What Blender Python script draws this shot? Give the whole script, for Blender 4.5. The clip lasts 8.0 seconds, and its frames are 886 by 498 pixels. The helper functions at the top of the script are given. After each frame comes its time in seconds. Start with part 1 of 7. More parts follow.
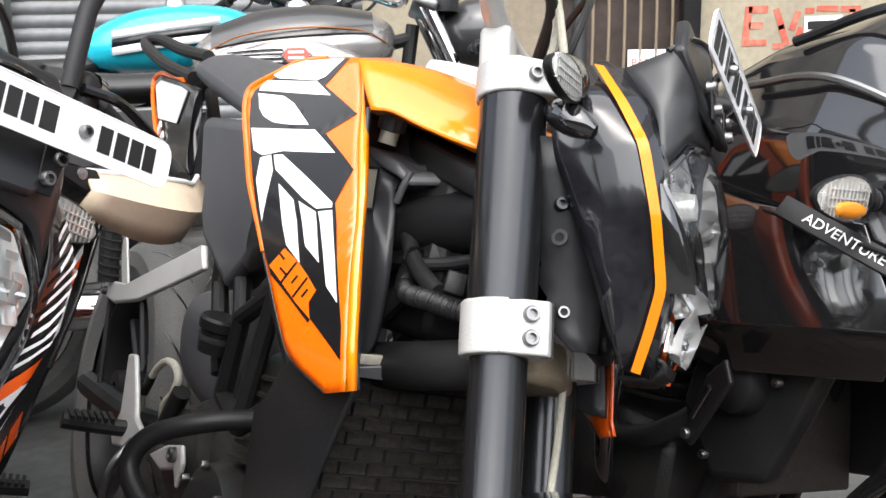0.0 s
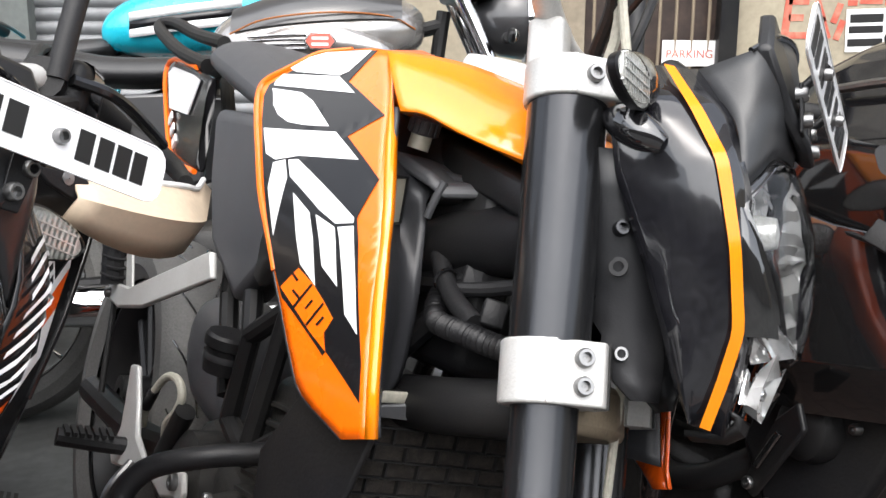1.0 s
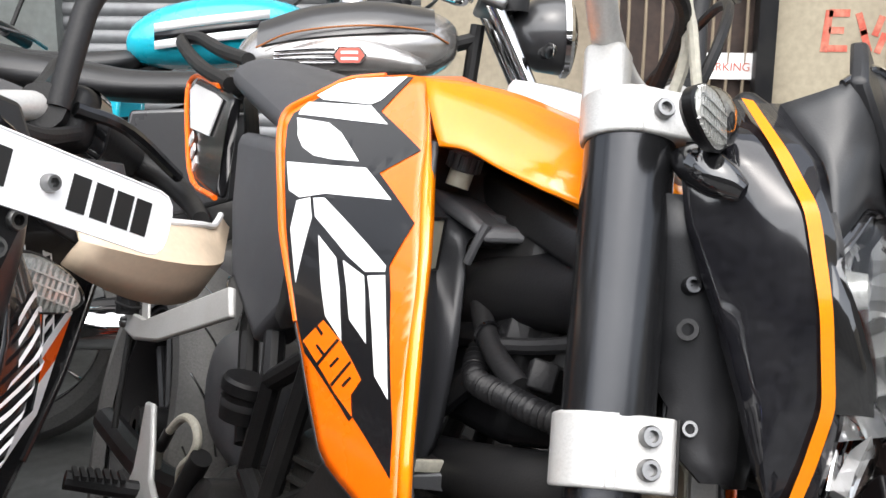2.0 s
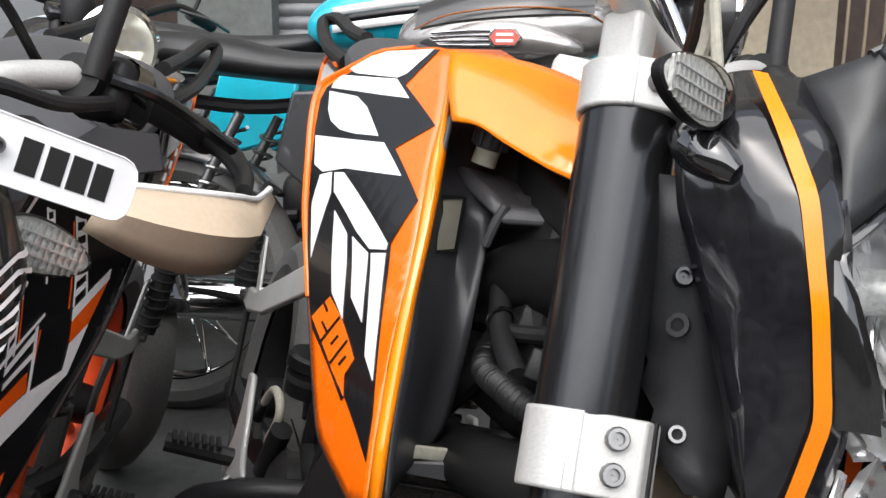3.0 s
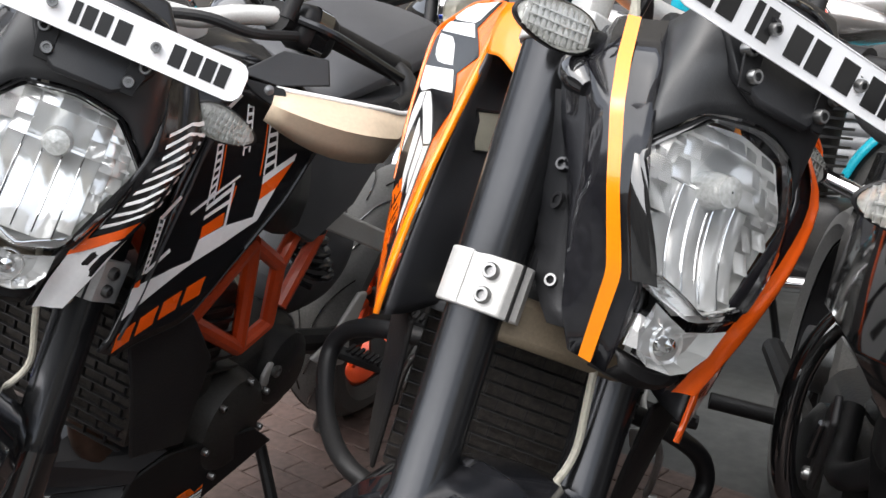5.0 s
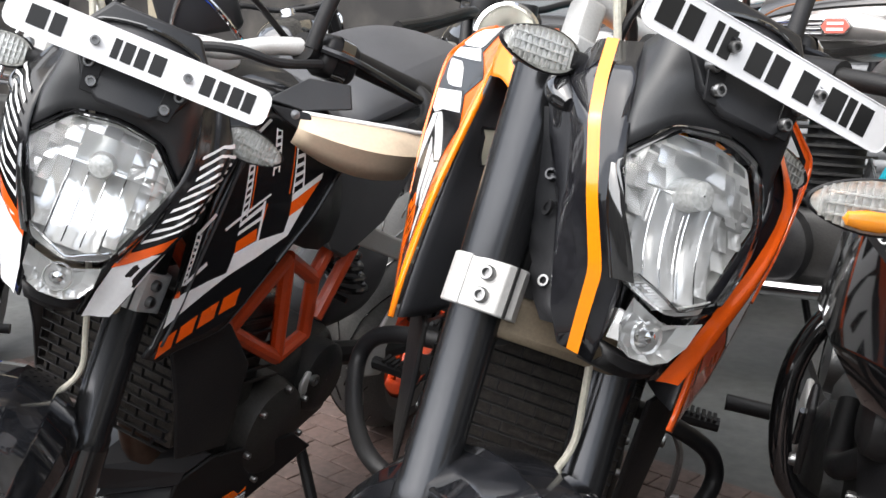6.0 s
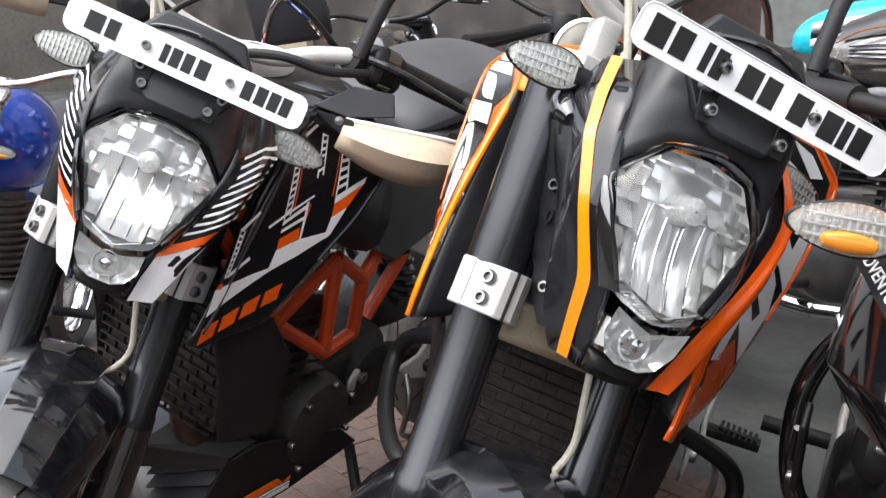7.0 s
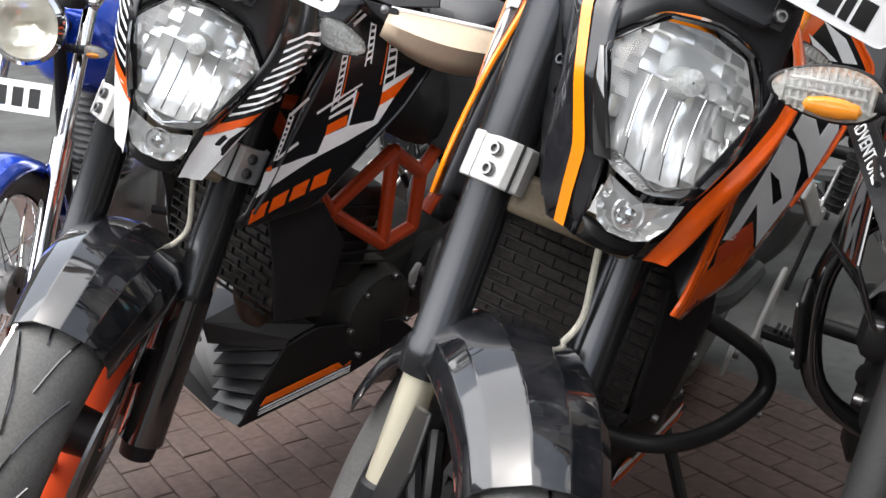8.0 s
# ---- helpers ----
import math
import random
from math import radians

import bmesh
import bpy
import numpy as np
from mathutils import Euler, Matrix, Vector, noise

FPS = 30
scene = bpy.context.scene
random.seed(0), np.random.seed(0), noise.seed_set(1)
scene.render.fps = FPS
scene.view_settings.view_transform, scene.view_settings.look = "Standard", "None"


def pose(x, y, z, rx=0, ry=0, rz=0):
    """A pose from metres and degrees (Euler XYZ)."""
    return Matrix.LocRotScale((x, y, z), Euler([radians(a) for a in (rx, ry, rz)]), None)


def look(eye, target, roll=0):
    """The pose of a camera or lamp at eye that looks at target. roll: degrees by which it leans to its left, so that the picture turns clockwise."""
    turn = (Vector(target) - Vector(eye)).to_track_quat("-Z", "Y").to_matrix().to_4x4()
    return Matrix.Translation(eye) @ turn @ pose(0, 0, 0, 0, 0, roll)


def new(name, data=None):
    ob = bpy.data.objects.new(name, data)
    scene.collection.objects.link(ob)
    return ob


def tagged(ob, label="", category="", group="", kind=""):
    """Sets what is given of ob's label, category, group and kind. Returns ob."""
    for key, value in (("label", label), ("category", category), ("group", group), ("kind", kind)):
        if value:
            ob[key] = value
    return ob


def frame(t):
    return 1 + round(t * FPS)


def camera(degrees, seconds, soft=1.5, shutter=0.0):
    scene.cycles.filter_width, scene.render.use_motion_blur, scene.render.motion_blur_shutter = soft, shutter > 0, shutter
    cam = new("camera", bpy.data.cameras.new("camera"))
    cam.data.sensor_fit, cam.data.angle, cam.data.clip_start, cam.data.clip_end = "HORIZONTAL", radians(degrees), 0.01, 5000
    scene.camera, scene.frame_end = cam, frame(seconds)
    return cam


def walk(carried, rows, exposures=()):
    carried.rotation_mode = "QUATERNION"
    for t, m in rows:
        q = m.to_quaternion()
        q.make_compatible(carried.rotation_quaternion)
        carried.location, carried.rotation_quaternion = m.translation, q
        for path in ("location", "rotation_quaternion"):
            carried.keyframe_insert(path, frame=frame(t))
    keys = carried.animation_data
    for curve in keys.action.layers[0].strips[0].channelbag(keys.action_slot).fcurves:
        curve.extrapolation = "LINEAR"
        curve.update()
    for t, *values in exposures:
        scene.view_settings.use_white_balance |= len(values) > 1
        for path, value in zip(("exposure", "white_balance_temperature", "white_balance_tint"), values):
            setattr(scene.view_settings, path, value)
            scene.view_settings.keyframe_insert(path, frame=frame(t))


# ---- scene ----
cam = camera(44.9, 8.0)
PATH = [
    (0, (0.006, 0.009, 1.03), (0.0, 1.963, 0.605), -0.7),
    (0.5, (0.014, 0.052, 1.026), (-0.025, 1.998, 0.565), -0.6),
    (1, (-0.008, 0.157, 1.032), (-0.055, 2.105, 0.582), 0.3),
    (1.5, (-0.035, 0.234, 1.039), (-0.072, 2.181, 0.586), 0.2),
    (1.7, (-0.039, 0.245, 1.043), (-0.08, 2.194, 0.601), 0.3),
    (2.8, (0.104, 0.322, 1.038), (-0.329, 2.224, 0.593), 0.4),
    (3, (0.138, 0.325, 1.029), (-0.368, 2.205, 0.57), 0.1),
    (3.5, (0.21, 0.303, 1.012), (-0.402, 2.144, 0.527), -1.2),
    (4, (0.324, 0.224, 0.999), (-0.453, 1.993, 0.48), -0.4),
    (4.5, (0.447, 0.196, 1.004), (-0.497, 1.876, 0.469), -0.7),
    (5, (0.634, 0.233, 1.014), (-0.626, 1.706, 0.52), 0.5),
    (6.5, (0.764, 0.184, 1.021), (-0.609, 1.57, 0.579), -1.2),
    (7, (0.842, 0.232, 1.022), (-0.643, 1.501, 0.594), 0.1),
    (7.5, (0.925, 0.274, 1.002), (-0.673, 1.407, 0.597), 0.5),
    (7.9, (0.954, 0.267, 0.994), (-0.634, 1.358, 0.459), -0.8),
    (8, (0.959, 0.294, 0.973), (-0.643, 1.356, 0.419), -0.3),
]
walk(cam, [(t, look(eye, target, roll)) for t, eye, target, roll in PATH], [(0, 1.62), (1.7, 1.6), (2.8, 1.2), (3.5, 1.14), (4.5, 1.3), (5, 1.4), (6.5, 1.62), (7.5, 1.62), (8, 1.58)])


# ---- light ----
world = bpy.data.worlds.new("world")
scene.world = world
world.use_nodes = True
wn = world.node_tree
sky = wn.nodes.new("ShaderNodeTexSky")
sky.sky_type, sky.sun_disc = "NISHITA", False
sky.sun_elevation, sky.sun_rotation = radians(58), radians(185)
sky.air_density, sky.dust_density = 1.0, 3.0
soft = wn.nodes.new("ShaderNodeHueSaturation")
soft.inputs["Saturation"].default_value = 0.35
wn.links.new(sky.outputs[0], soft.inputs["Color"])
wn.links.new(soft.outputs[0], wn.nodes["Background"].inputs[0])
wn.nodes["Background"].inputs[1].default_value = 0.15
sun = new("sun", bpy.data.lights.new("sun", "SUN"))
sun.data.energy, sun.data.angle, sun.data.color = 1.5, radians(100), (1.0, 0.98, 0.95)
sun.matrix_world = look((0, 0, 8), (0.44, 4.98, 0))


# ---- materials ----
def material(name, colour, rough=0.5, metal=0.0, grain=0.0, scale=60.0, bump=0.0, coat=0.0, second=None, second_scale=6.0, alpha=None, ior=None, lacquer=1.5):
    """A surface with grain at a fine scale, blotches at a coarse one and fine relief."""
    mat = bpy.data.materials.new(name)
    mat.use_nodes = True
    nt = mat.node_tree
    sh = nt.nodes["Principled BSDF"]
    sh.inputs["Base Color"].default_value = (*colour, 1)
    sh.inputs["Roughness"].default_value = rough
    sh.inputs["Metallic"].default_value = metal
    sh.inputs["Coat Weight"].default_value = coat
    sh.inputs["Coat Roughness"].default_value = 0.05
    sh.inputs["Coat IOR"].default_value = lacquer
    if ior:
        sh.inputs["IOR"].default_value = ior
    if alpha is not None:
        sh.inputs["Transmission Weight"].default_value = alpha
    if grain or bump or second:
        co = nt.nodes.new("ShaderNodeTexCoord")
        fine = nt.nodes.new("ShaderNodeTexNoise")
        fine.inputs["Scale"].default_value, fine.inputs["Detail"].default_value = scale, 6
        nt.links.new(co.outputs["Object"], fine.inputs["Vector"])
        coarse = nt.nodes.new("ShaderNodeTexNoise")
        coarse.inputs["Scale"].default_value, coarse.inputs["Detail"].default_value = second_scale, 8
        nt.links.new(co.outputs["Object"], coarse.inputs["Vector"])
        ramp = nt.nodes.new("ShaderNodeMapRange")
        ramp.inputs["From Min"].default_value, ramp.inputs["From Max"].default_value = 0.42, 0.68
        nt.links.new(coarse.outputs["Fac"], ramp.inputs["Value"])
        mix = nt.nodes.new("ShaderNodeMix")
        mix.data_type = "RGBA"
        mix.inputs["A"].default_value = (*colour, 1)
        mix.inputs["B"].default_value = (*(second or [c * 0.8 for c in colour]), 1)
        nt.links.new(ramp.outputs["Result"], mix.inputs["Factor"])
        hsv = nt.nodes.new("ShaderNodeHueSaturation")
        val = nt.nodes.new("ShaderNodeMapRange")
        val.inputs["From Min"].default_value, val.inputs["From Max"].default_value = 0.3, 0.7
        val.inputs["To Min"].default_value, val.inputs["To Max"].default_value = 1 - grain, 1 + grain
        nt.links.new(fine.outputs["Fac"], val.inputs["Value"])
        nt.links.new(val.outputs["Result"], hsv.inputs["Value"])
        nt.links.new(mix.outputs["Result"], hsv.inputs["Color"])
        nt.links.new(hsv.outputs["Color"], sh.inputs["Base Color"])
        rr = nt.nodes.new("ShaderNodeMapRange")
        rr.inputs["From Min"].default_value, rr.inputs["From Max"].default_value = 0.3, 0.7
        rr.inputs["To Min"].default_value, rr.inputs["To Max"].default_value = max(0.02, rough * 0.8), min(1, rough * 1.25)
        nt.links.new(coarse.outputs["Fac"], rr.inputs["Value"])
        nt.links.new(rr.outputs["Result"], sh.inputs["Roughness"])
        if bump:
            bp = nt.nodes.new("ShaderNodeBump")
            bp.inputs["Strength"].default_value, bp.inputs["Distance"].default_value = bump, 0.002
            nt.links.new(fine.outputs["Fac"], bp.inputs["Height"])
            nt.links.new(bp.outputs["Normal"], sh.inputs["Normal"])
    return mat


ORANGE = material("orange_paint", (0.92, 0.15, 0.002), 0.28, coat=0.45, grain=0.03, scale=300, second=(0.89, 0.14, 0.002))
# The same orange, with the sky's reflection put into a yellower colour.
LIT_ORANGE = material("lit_orange_paint", (0.95, 0.25, 0.002), 0.2, coat=0.55, grain=0.03, scale=300)
RED_ORANGE = material("frame_orange_paint", (0.62, 0.065, 0.01), 0.4, coat=0.3, grain=0.06, scale=200)
WHITE = material("white_vinyl", (0.80, 0.80, 0.80), 0.32, coat=0.4, grain=0.03, scale=200)
GLOSS_BLACK = material("gloss_black_paint", (0.008, 0.008, 0.009), 0.08, coat=1.0, ior=1.5, lacquer=1.7, grain=0.1, scale=400, second=(0.012, 0.012, 0.012))
SCUFFED = material("scuffed_gloss_black_paint", (0.008, 0.008, 0.010), 0.1, coat=1.0, ior=1.4, lacquer=1.42, grain=0.3, scale=160, second=(0.014, 0.014, 0.016), second_scale=22)
GUARD_BLACK = material("dusty_gloss_black_paint", (0.007, 0.0075, 0.009), 0.07, coat=1.0, ior=1.4, lacquer=1.5, grain=0.3, scale=160, second=(0.016, 0.016, 0.018), second_scale=22)
VISOR_BLACK = material("satin_black_plastic", (0.014, 0.0145, 0.016), 0.34, ior=1.4, grain=0.1, scale=600, bump=0.1, second=(0.026, 0.026, 0.028))
DECAL_BLACK = material("black_vinyl", (0.008, 0.008, 0.009), 0.22, coat=0.2, ior=1.4)
MATT_BLACK = material("matt_black_plastic", (0.009, 0.009, 0.010), 0.42, ior=1.33, grain=0.15, scale=500, bump=0.15, second=(0.016, 0.0155, 0.015))
DUSTY_BLACK = material("dusty_black_plastic", (0.010, 0.010, 0.011), 0.5, ior=1.33, grain=0.2, scale=300, bump=0.2, second=(0.02, 0.0185, 0.017))
MASK_GREY = material("dark_grey_plastic", (0.026, 0.027, 0.029), 0.4, grain=0.1, scale=700, bump=0.1, second=(0.032, 0.032, 0.034))
FORK_GREY = material("anodised_fork_grey", (0.042, 0.043, 0.046), 0.2, metal=0.75, grain=0.06, scale=200, second=(0.036, 0.037, 0.04))
CAST = material("cast_aluminium", (0.52, 0.52, 0.51), 0.42, metal=0.25, grain=0.06, scale=400, bump=0.2, second=(0.45, 0.44, 0.42))
TAN_CAST = material("tan_cast_metal", (0.25, 0.2, 0.14), 0.5, metal=0.3, grain=0.1, scale=300, bump=0.2)
STEEL = material("bright_steel", (0.25, 0.25, 0.25), 0.36, metal=1.0, grain=0.1, scale=300)
CHROME = material("chrome", (0.75, 0.75, 0.76), 0.06, metal=1.0)
REFLECTOR = material("lamp_reflector", (0.97, 0.97, 0.97), 0.12, metal=0.68, grain=0.03, scale=80)
RUBBER = material("tyre_rubber", (0.075, 0.074, 0.072), 0.7, grain=0.2, scale=250, bump=0.3, second=(0.105, 0.103, 0.098))
GRIP_RUBBER = material("grip_rubber", (0.014, 0.014, 0.015), 0.5, ior=1.35, grain=0.15, scale=300, bump=0.2)
RADIATOR = material("radiator_fins", (0.024, 0.02, 0.017), 0.45, metal=0.3, grain=0.6, scale=900, bump=0.8, second=(0.06, 0.05, 0.042), second_scale=160)
BLACK_VINYL = material("black_seat_vinyl", (0.014, 0.014, 0.015), 0.42, grain=0.12, scale=900, bump=0.2, second=(0.02, 0.02, 0.021))
PANEL_DARK = material("black_grained_plastic", (0.036, 0.037, 0.041), 0.36, ior=1.45, grain=0.08, scale=700, bump=0.1, second=(0.026, 0.026, 0.028))
PANEL_GREY = material("charcoal_plastic", (0.075, 0.077, 0.083), 0.42, grain=0.08, scale=700, bump=0.1, second=(0.065, 0.065, 0.068))
SEAT_VINYL = material("seat_vinyl", (0.05, 0.051, 0.056), 0.5, grain=0.12, scale=900, bump=0.2, second=(0.06, 0.06, 0.063))
CREAM = material("cream_plastic", (0.58, 0.47, 0.35), 0.4, grain=0.05, scale=200, second=(0.52, 0.42, 0.31))
PLATE_WHITE = material("plate_white_acrylic", (0.9, 0.9, 0.91), 0.25, coat=0.3, grain=0.02, scale=100)
INK = material("black_ink", (0.012, 0.012, 0.012), 0.35)
ENGINE = material("black_engine_paint", (0.012, 0.012, 0.013), 0.38, metal=0.1, ior=1.4, grain=0.2, scale=200, bump=0.3, second=(0.035, 0.033, 0.03))
HEADER = material("burnt_header_pipe", (0.12, 0.08, 0.06), 0.4, metal=0.7, grain=0.2, scale=60)
GOLD = material("stanchion_gold_steel", (0.86, 0.80, 0.62), 0.3, metal=0.75)
AMBER_LENS = material("amber_bulb", (0.9, 0.32, 0.02), 0.2, coat=0.5)
MILK = material("translucent_reservoir", (0.52, 0.50, 0.40), 0.35, grain=0.05, scale=100)
# Deep orange of graphics; on bike A's left side, shade put into the orange.
SHADE_AND_DEEP_ORANGE = material("shade_and_deep_orange_paint", (0.82, 0.105, 0.005), 0.25, coat=0.8, grain=0.03, scale=300)
LED_BODY = material("frosted_led_body", (0.62, 0.62, 0.60), 0.22, metal=0.4, grain=0.2, scale=260, bump=0.3)
CABLE = material("sheathed_cable", (0.45, 0.43, 0.36), 0.5, grain=0.15, scale=200)


def glass(name, colour=(1, 1, 1), gloss=0.06):
    """A thin clear shell: what lies behind shows straight through, with a mirror sheen on top."""
    mat = bpy.data.materials.new(name)
    mat.use_nodes = True
    nt = mat.node_tree
    clear = nt.nodes.new("ShaderNodeBsdfTransparent")
    clear.inputs[0].default_value = (*colour, 1)
    shine = nt.nodes.new("ShaderNodeBsdfGlossy")
    shine.inputs["Roughness"].default_value = gloss
    fres = nt.nodes.new("ShaderNodeFresnel")
    fres.inputs[0].default_value = 1.45
    mix = nt.nodes.new("ShaderNodeMixShader")
    nt.links.new(fres.outputs[0], mix.inputs[0])
    nt.links.new(clear.outputs[0], mix.inputs[1])
    nt.links.new(shine.outputs[0], mix.inputs[2])
    nt.links.new(mix.outputs[0], nt.nodes["Material Output"].inputs[0])
    return mat


LENS = glass("clear_lens", (0.93, 0.94, 0.94))


# ---- mesh helpers ----
def part(name, bm, mat, parent, label="", m=None, smooth=True, flat_angle=35):
    me = bpy.data.meshes.new(name)
    bmesh.ops.recalc_face_normals(bm, faces=bm.faces[:])
    if smooth:
        lim = radians(flat_angle)
        for f in bm.faces:
            f.smooth = True
        for e in bm.edges:
            if len(e.link_faces) == 2 and e.calc_face_angle(0) > lim:
                e.smooth = False
    bm.to_mesh(me)
    bm.free()
    me.materials.append(mat)
    ob = new(name, me)
    if parent:
        ob.parent = parent
    if m is not None:
        ob.matrix_basis = m
    if label:
        ob["label"] = label
    return ob


def solid(ob, thickness, offset=-1):
    md = ob.modifiers.new("solid", "SOLIDIFY")
    md.thickness, md.offset = thickness, offset
    return ob


def soften(ob, width=0.003, segments=2, angle=35):
    md = ob.modifiers.new("edges", "BEVEL")
    md.width, md.segments, md.limit_method, md.angle_limit = width, segments, "ANGLE", radians(angle)
    return ob


def rounder(ob, levels=2):
    md = ob.modifiers.new("round", "SUBSURF")
    md.levels = md.render_levels = levels
    return ob


def box(size, at=(0, 0, 0), turn=(0, 0, 0), bevel=0.0, bm=None, taper=1.0):
    bm = bm or bmesh.new()
    made = bmesh.ops.create_cube(bm, size=1.0)["verts"]
    for v in made:
        k = taper if v.co.z > 0 else 1.0
        v.co = Vector((v.co.x * size[0] * k, v.co.y * size[1] * k, v.co.z * size[2]))
    if bevel:
        edges = list({e for v in made for e in v.link_edges})
        made = list({v for f in bmesh.ops.bevel(bm, geom=edges, offset=bevel, segments=2, profile=0.5, affect="EDGES")["faces"] for v in f.verts} | {v for v in made if v.is_valid})
    bmesh.ops.transform(bm, matrix=pose(*at, *turn), verts=made)
    return bm


def rod(a, b, r, r2=None, seg=20, bm=None, caps=True):
    bm = bm or bmesh.new()
    a, b = Vector(a), Vector(b)
    d = b - a
    m = Matrix.Translation((a + b) / 2) @ d.to_track_quat("Z", "Y").to_matrix().to_4x4()
    bmesh.ops.create_cone(bm, cap_ends=caps, segments=seg, radius1=r, radius2=r if r2 is None else r2, depth=d.length, matrix=m)
    return bm


def smooth_path(points, n=6):
    """Points along a smooth line through the given ones."""
    p = [Vector(q) for q in points]
    p = [2 * p[0] - p[1]] + p + [2 * p[-1] - p[-2]]
    out = []
    for i in range(1, len(p) - 2):
        for k in range(n):
            t = k / n
            out.append(0.5 * ((2 * p[i]) + (p[i + 1] - p[i - 1]) * t + (2 * p[i - 1] - 5 * p[i] + 4 * p[i + 1] - p[i + 2]) * t * t
                              + (3 * p[i] - p[i - 1] - 3 * p[i + 1] + p[i + 2]) * t ** 3))
    return out + [p[-2]]


def pipe(points, r, seg=12, n=6, bm=None, straight=False):
    bm = bm or bmesh.new()
    pts = [Vector(q) for q in points] if straight else smooth_path(points, n)
    rings, up = [], Vector((0.13, 0.27, 0.95)).normalized()
    for i, q in enumerate(pts):
        t = (pts[min(i + 1, len(pts) - 1)] - pts[max(i - 1, 0)]).normalized()
        a = t.cross(up).normalized()
        b = t.cross(a)
        up = -b if b.dot(up) < 0 else b
        b = up
        rad = r(i / (len(pts) - 1)) if callable(r) else r
        rings.append([bm.verts.new(q + rad * (math.cos(2 * math.pi * k / seg) * a + math.sin(2 * math.pi * k / seg) * b)) for k in range(seg)])
    for u, v in zip(rings, rings[1:]):
        for k in range(seg):
            bm.faces.new((u[k], u[(k + 1) % seg], v[(k + 1) % seg], v[k]))
    bm.faces.new(rings[0][::-1])
    bm.faces.new(rings[-1])
    return bm


def sheet(rows, closed=False, bm=None):
    """A surface through rows of points, each of one length."""
    bm = bm or bmesh.new()
    vs = [[bm.verts.new(p) for p in row] for row in rows]
    for a, b in zip(vs, vs[1:]):
        n = len(a)
        for k in range(n if closed else n - 1):
            bm.faces.new((a[k], a[(k + 1) % n], b[(k + 1) % n], b[k]))
    return bm


def hull_loft(rows, bm=None):
    """A closed body through rings of points."""
    bm = bm or bmesh.new()
    vs = [[bm.verts.new(p) for p in row] for row in rows]
    for a, b in zip(vs, vs[1:]):
        for k in range(len(a)):
            bm.faces.new((a[k], a[(k + 1) % len(a)], b[(k + 1) % len(a)], b[k]))
    bm.faces.new(vs[0][::-1])
    bm.faces.new(vs[-1])
    return bm


def slab(outline, depth, bm=None):
    """A plate with the given outline in space, thickened by the vector depth."""
    bm = bm or bmesh.new()
    lo = [bm.verts.new(p) for p in outline]
    hi = [bm.verts.new(Vector(p) + Vector(depth)) for p in outline]
    n = len(lo)
    caps = [bm.faces.new(lo), bm.faces.new(hi)]
    for k in range(n):
        bm.faces.new((lo[k], lo[(k + 1) % n], hi[(k + 1) % n], hi[k]))
    bmesh.ops.triangulate(bm, faces=caps)
    return bm


def lathe(profile, seg=48, axis="Y", at=(0, 0, 0), bm=None):
    """A body turned about an axis from (radius, offset) pairs."""
    bm = bm or bmesh.new()
    rings = []
    for r, o in profile:
        ring = []
        for k in range(seg):
            a = 2 * math.pi * k / seg
            c, s = r * math.cos(a), r * math.sin(a)
            p = {"X": (o, c, s), "Y": (c, o, s), "Z": (c, s, o)}[axis]
            ring.append(bm.verts.new(Vector(p) + Vector(at)))
        rings.append(ring)
    for a, b in zip(rings, rings[1:]):
        for k in range(seg):
            bm.faces.new((a[k], a[(k + 1) % seg], b[(k + 1) % seg], b[k]))
    return bm


def rounder_sheet(rows):
    """A finer copy of a surface, smoothed along both ways."""
    fine = [smooth_path(r, 3) for r in rows]
    return sheet([list(c) for c in zip(*[smooth_path(col, 4) for col in zip(*fine)])])


def kinked(points):
    """A line through points that stays straight between them and turns within a short way at each."""
    p = [Vector(q) for q in points]
    out = [p[0]]
    for a, b, c in zip(p, p[1:], p[2:]):
        u, v = b.lerp(a, 0.16), b.lerp(c, 0.16)
        out += [u, (u + 2 * b + v) / 4, v]
    return out + [p[-1]]


def kinked_sheet(rows):
    """A surface that bends softly across its rows and with crisp turns along them."""
    fine = [kinked(r) for r in rows]
    return sheet([list(c) for c in zip(*[smooth_path(col, 3) if len(col) > 2 else col for col in zip(*fine)])])


def mirrored(points):
    return [(p[0], -p[1], p[2]) for p in points]


def socket_bolt(parent, at, way, r=0.007, mat=None, m=None):
    """A round bolt head with a hexagon socket, facing along way."""
    way = Vector(way).normalized()
    turn = Matrix.Translation(at) @ way.to_track_quat("Z", "Y").to_matrix().to_4x4()
    bm = lathe([(r, -0.004), (r, 0.004), (r * 0.85, 0.006), (r * 0.55, 0.006), (r * 0.5, 0.001), (0.0005, 0.001)], 12, "Z")
    return part("bolt", bm, mat or STEEL, parent, m=(m or Matrix()) @ turn)


# ---- the naked street motorcycle: x forward, y left, z up; the steered parts have their own frame ----
STEER = pose(0.053, 0.035, 0.068, 0, -25, 0) @ pose(0, 0, 0, 0, 0, 36.4)


def outward(ob, way):
    """Turns a sheet's faces to look along way."""
    me, way = ob.data, Vector(way)
    if sum(p.normal.dot(way) * p.area for p in me.polygons) < 0:
        me.flip_normals()
    return ob


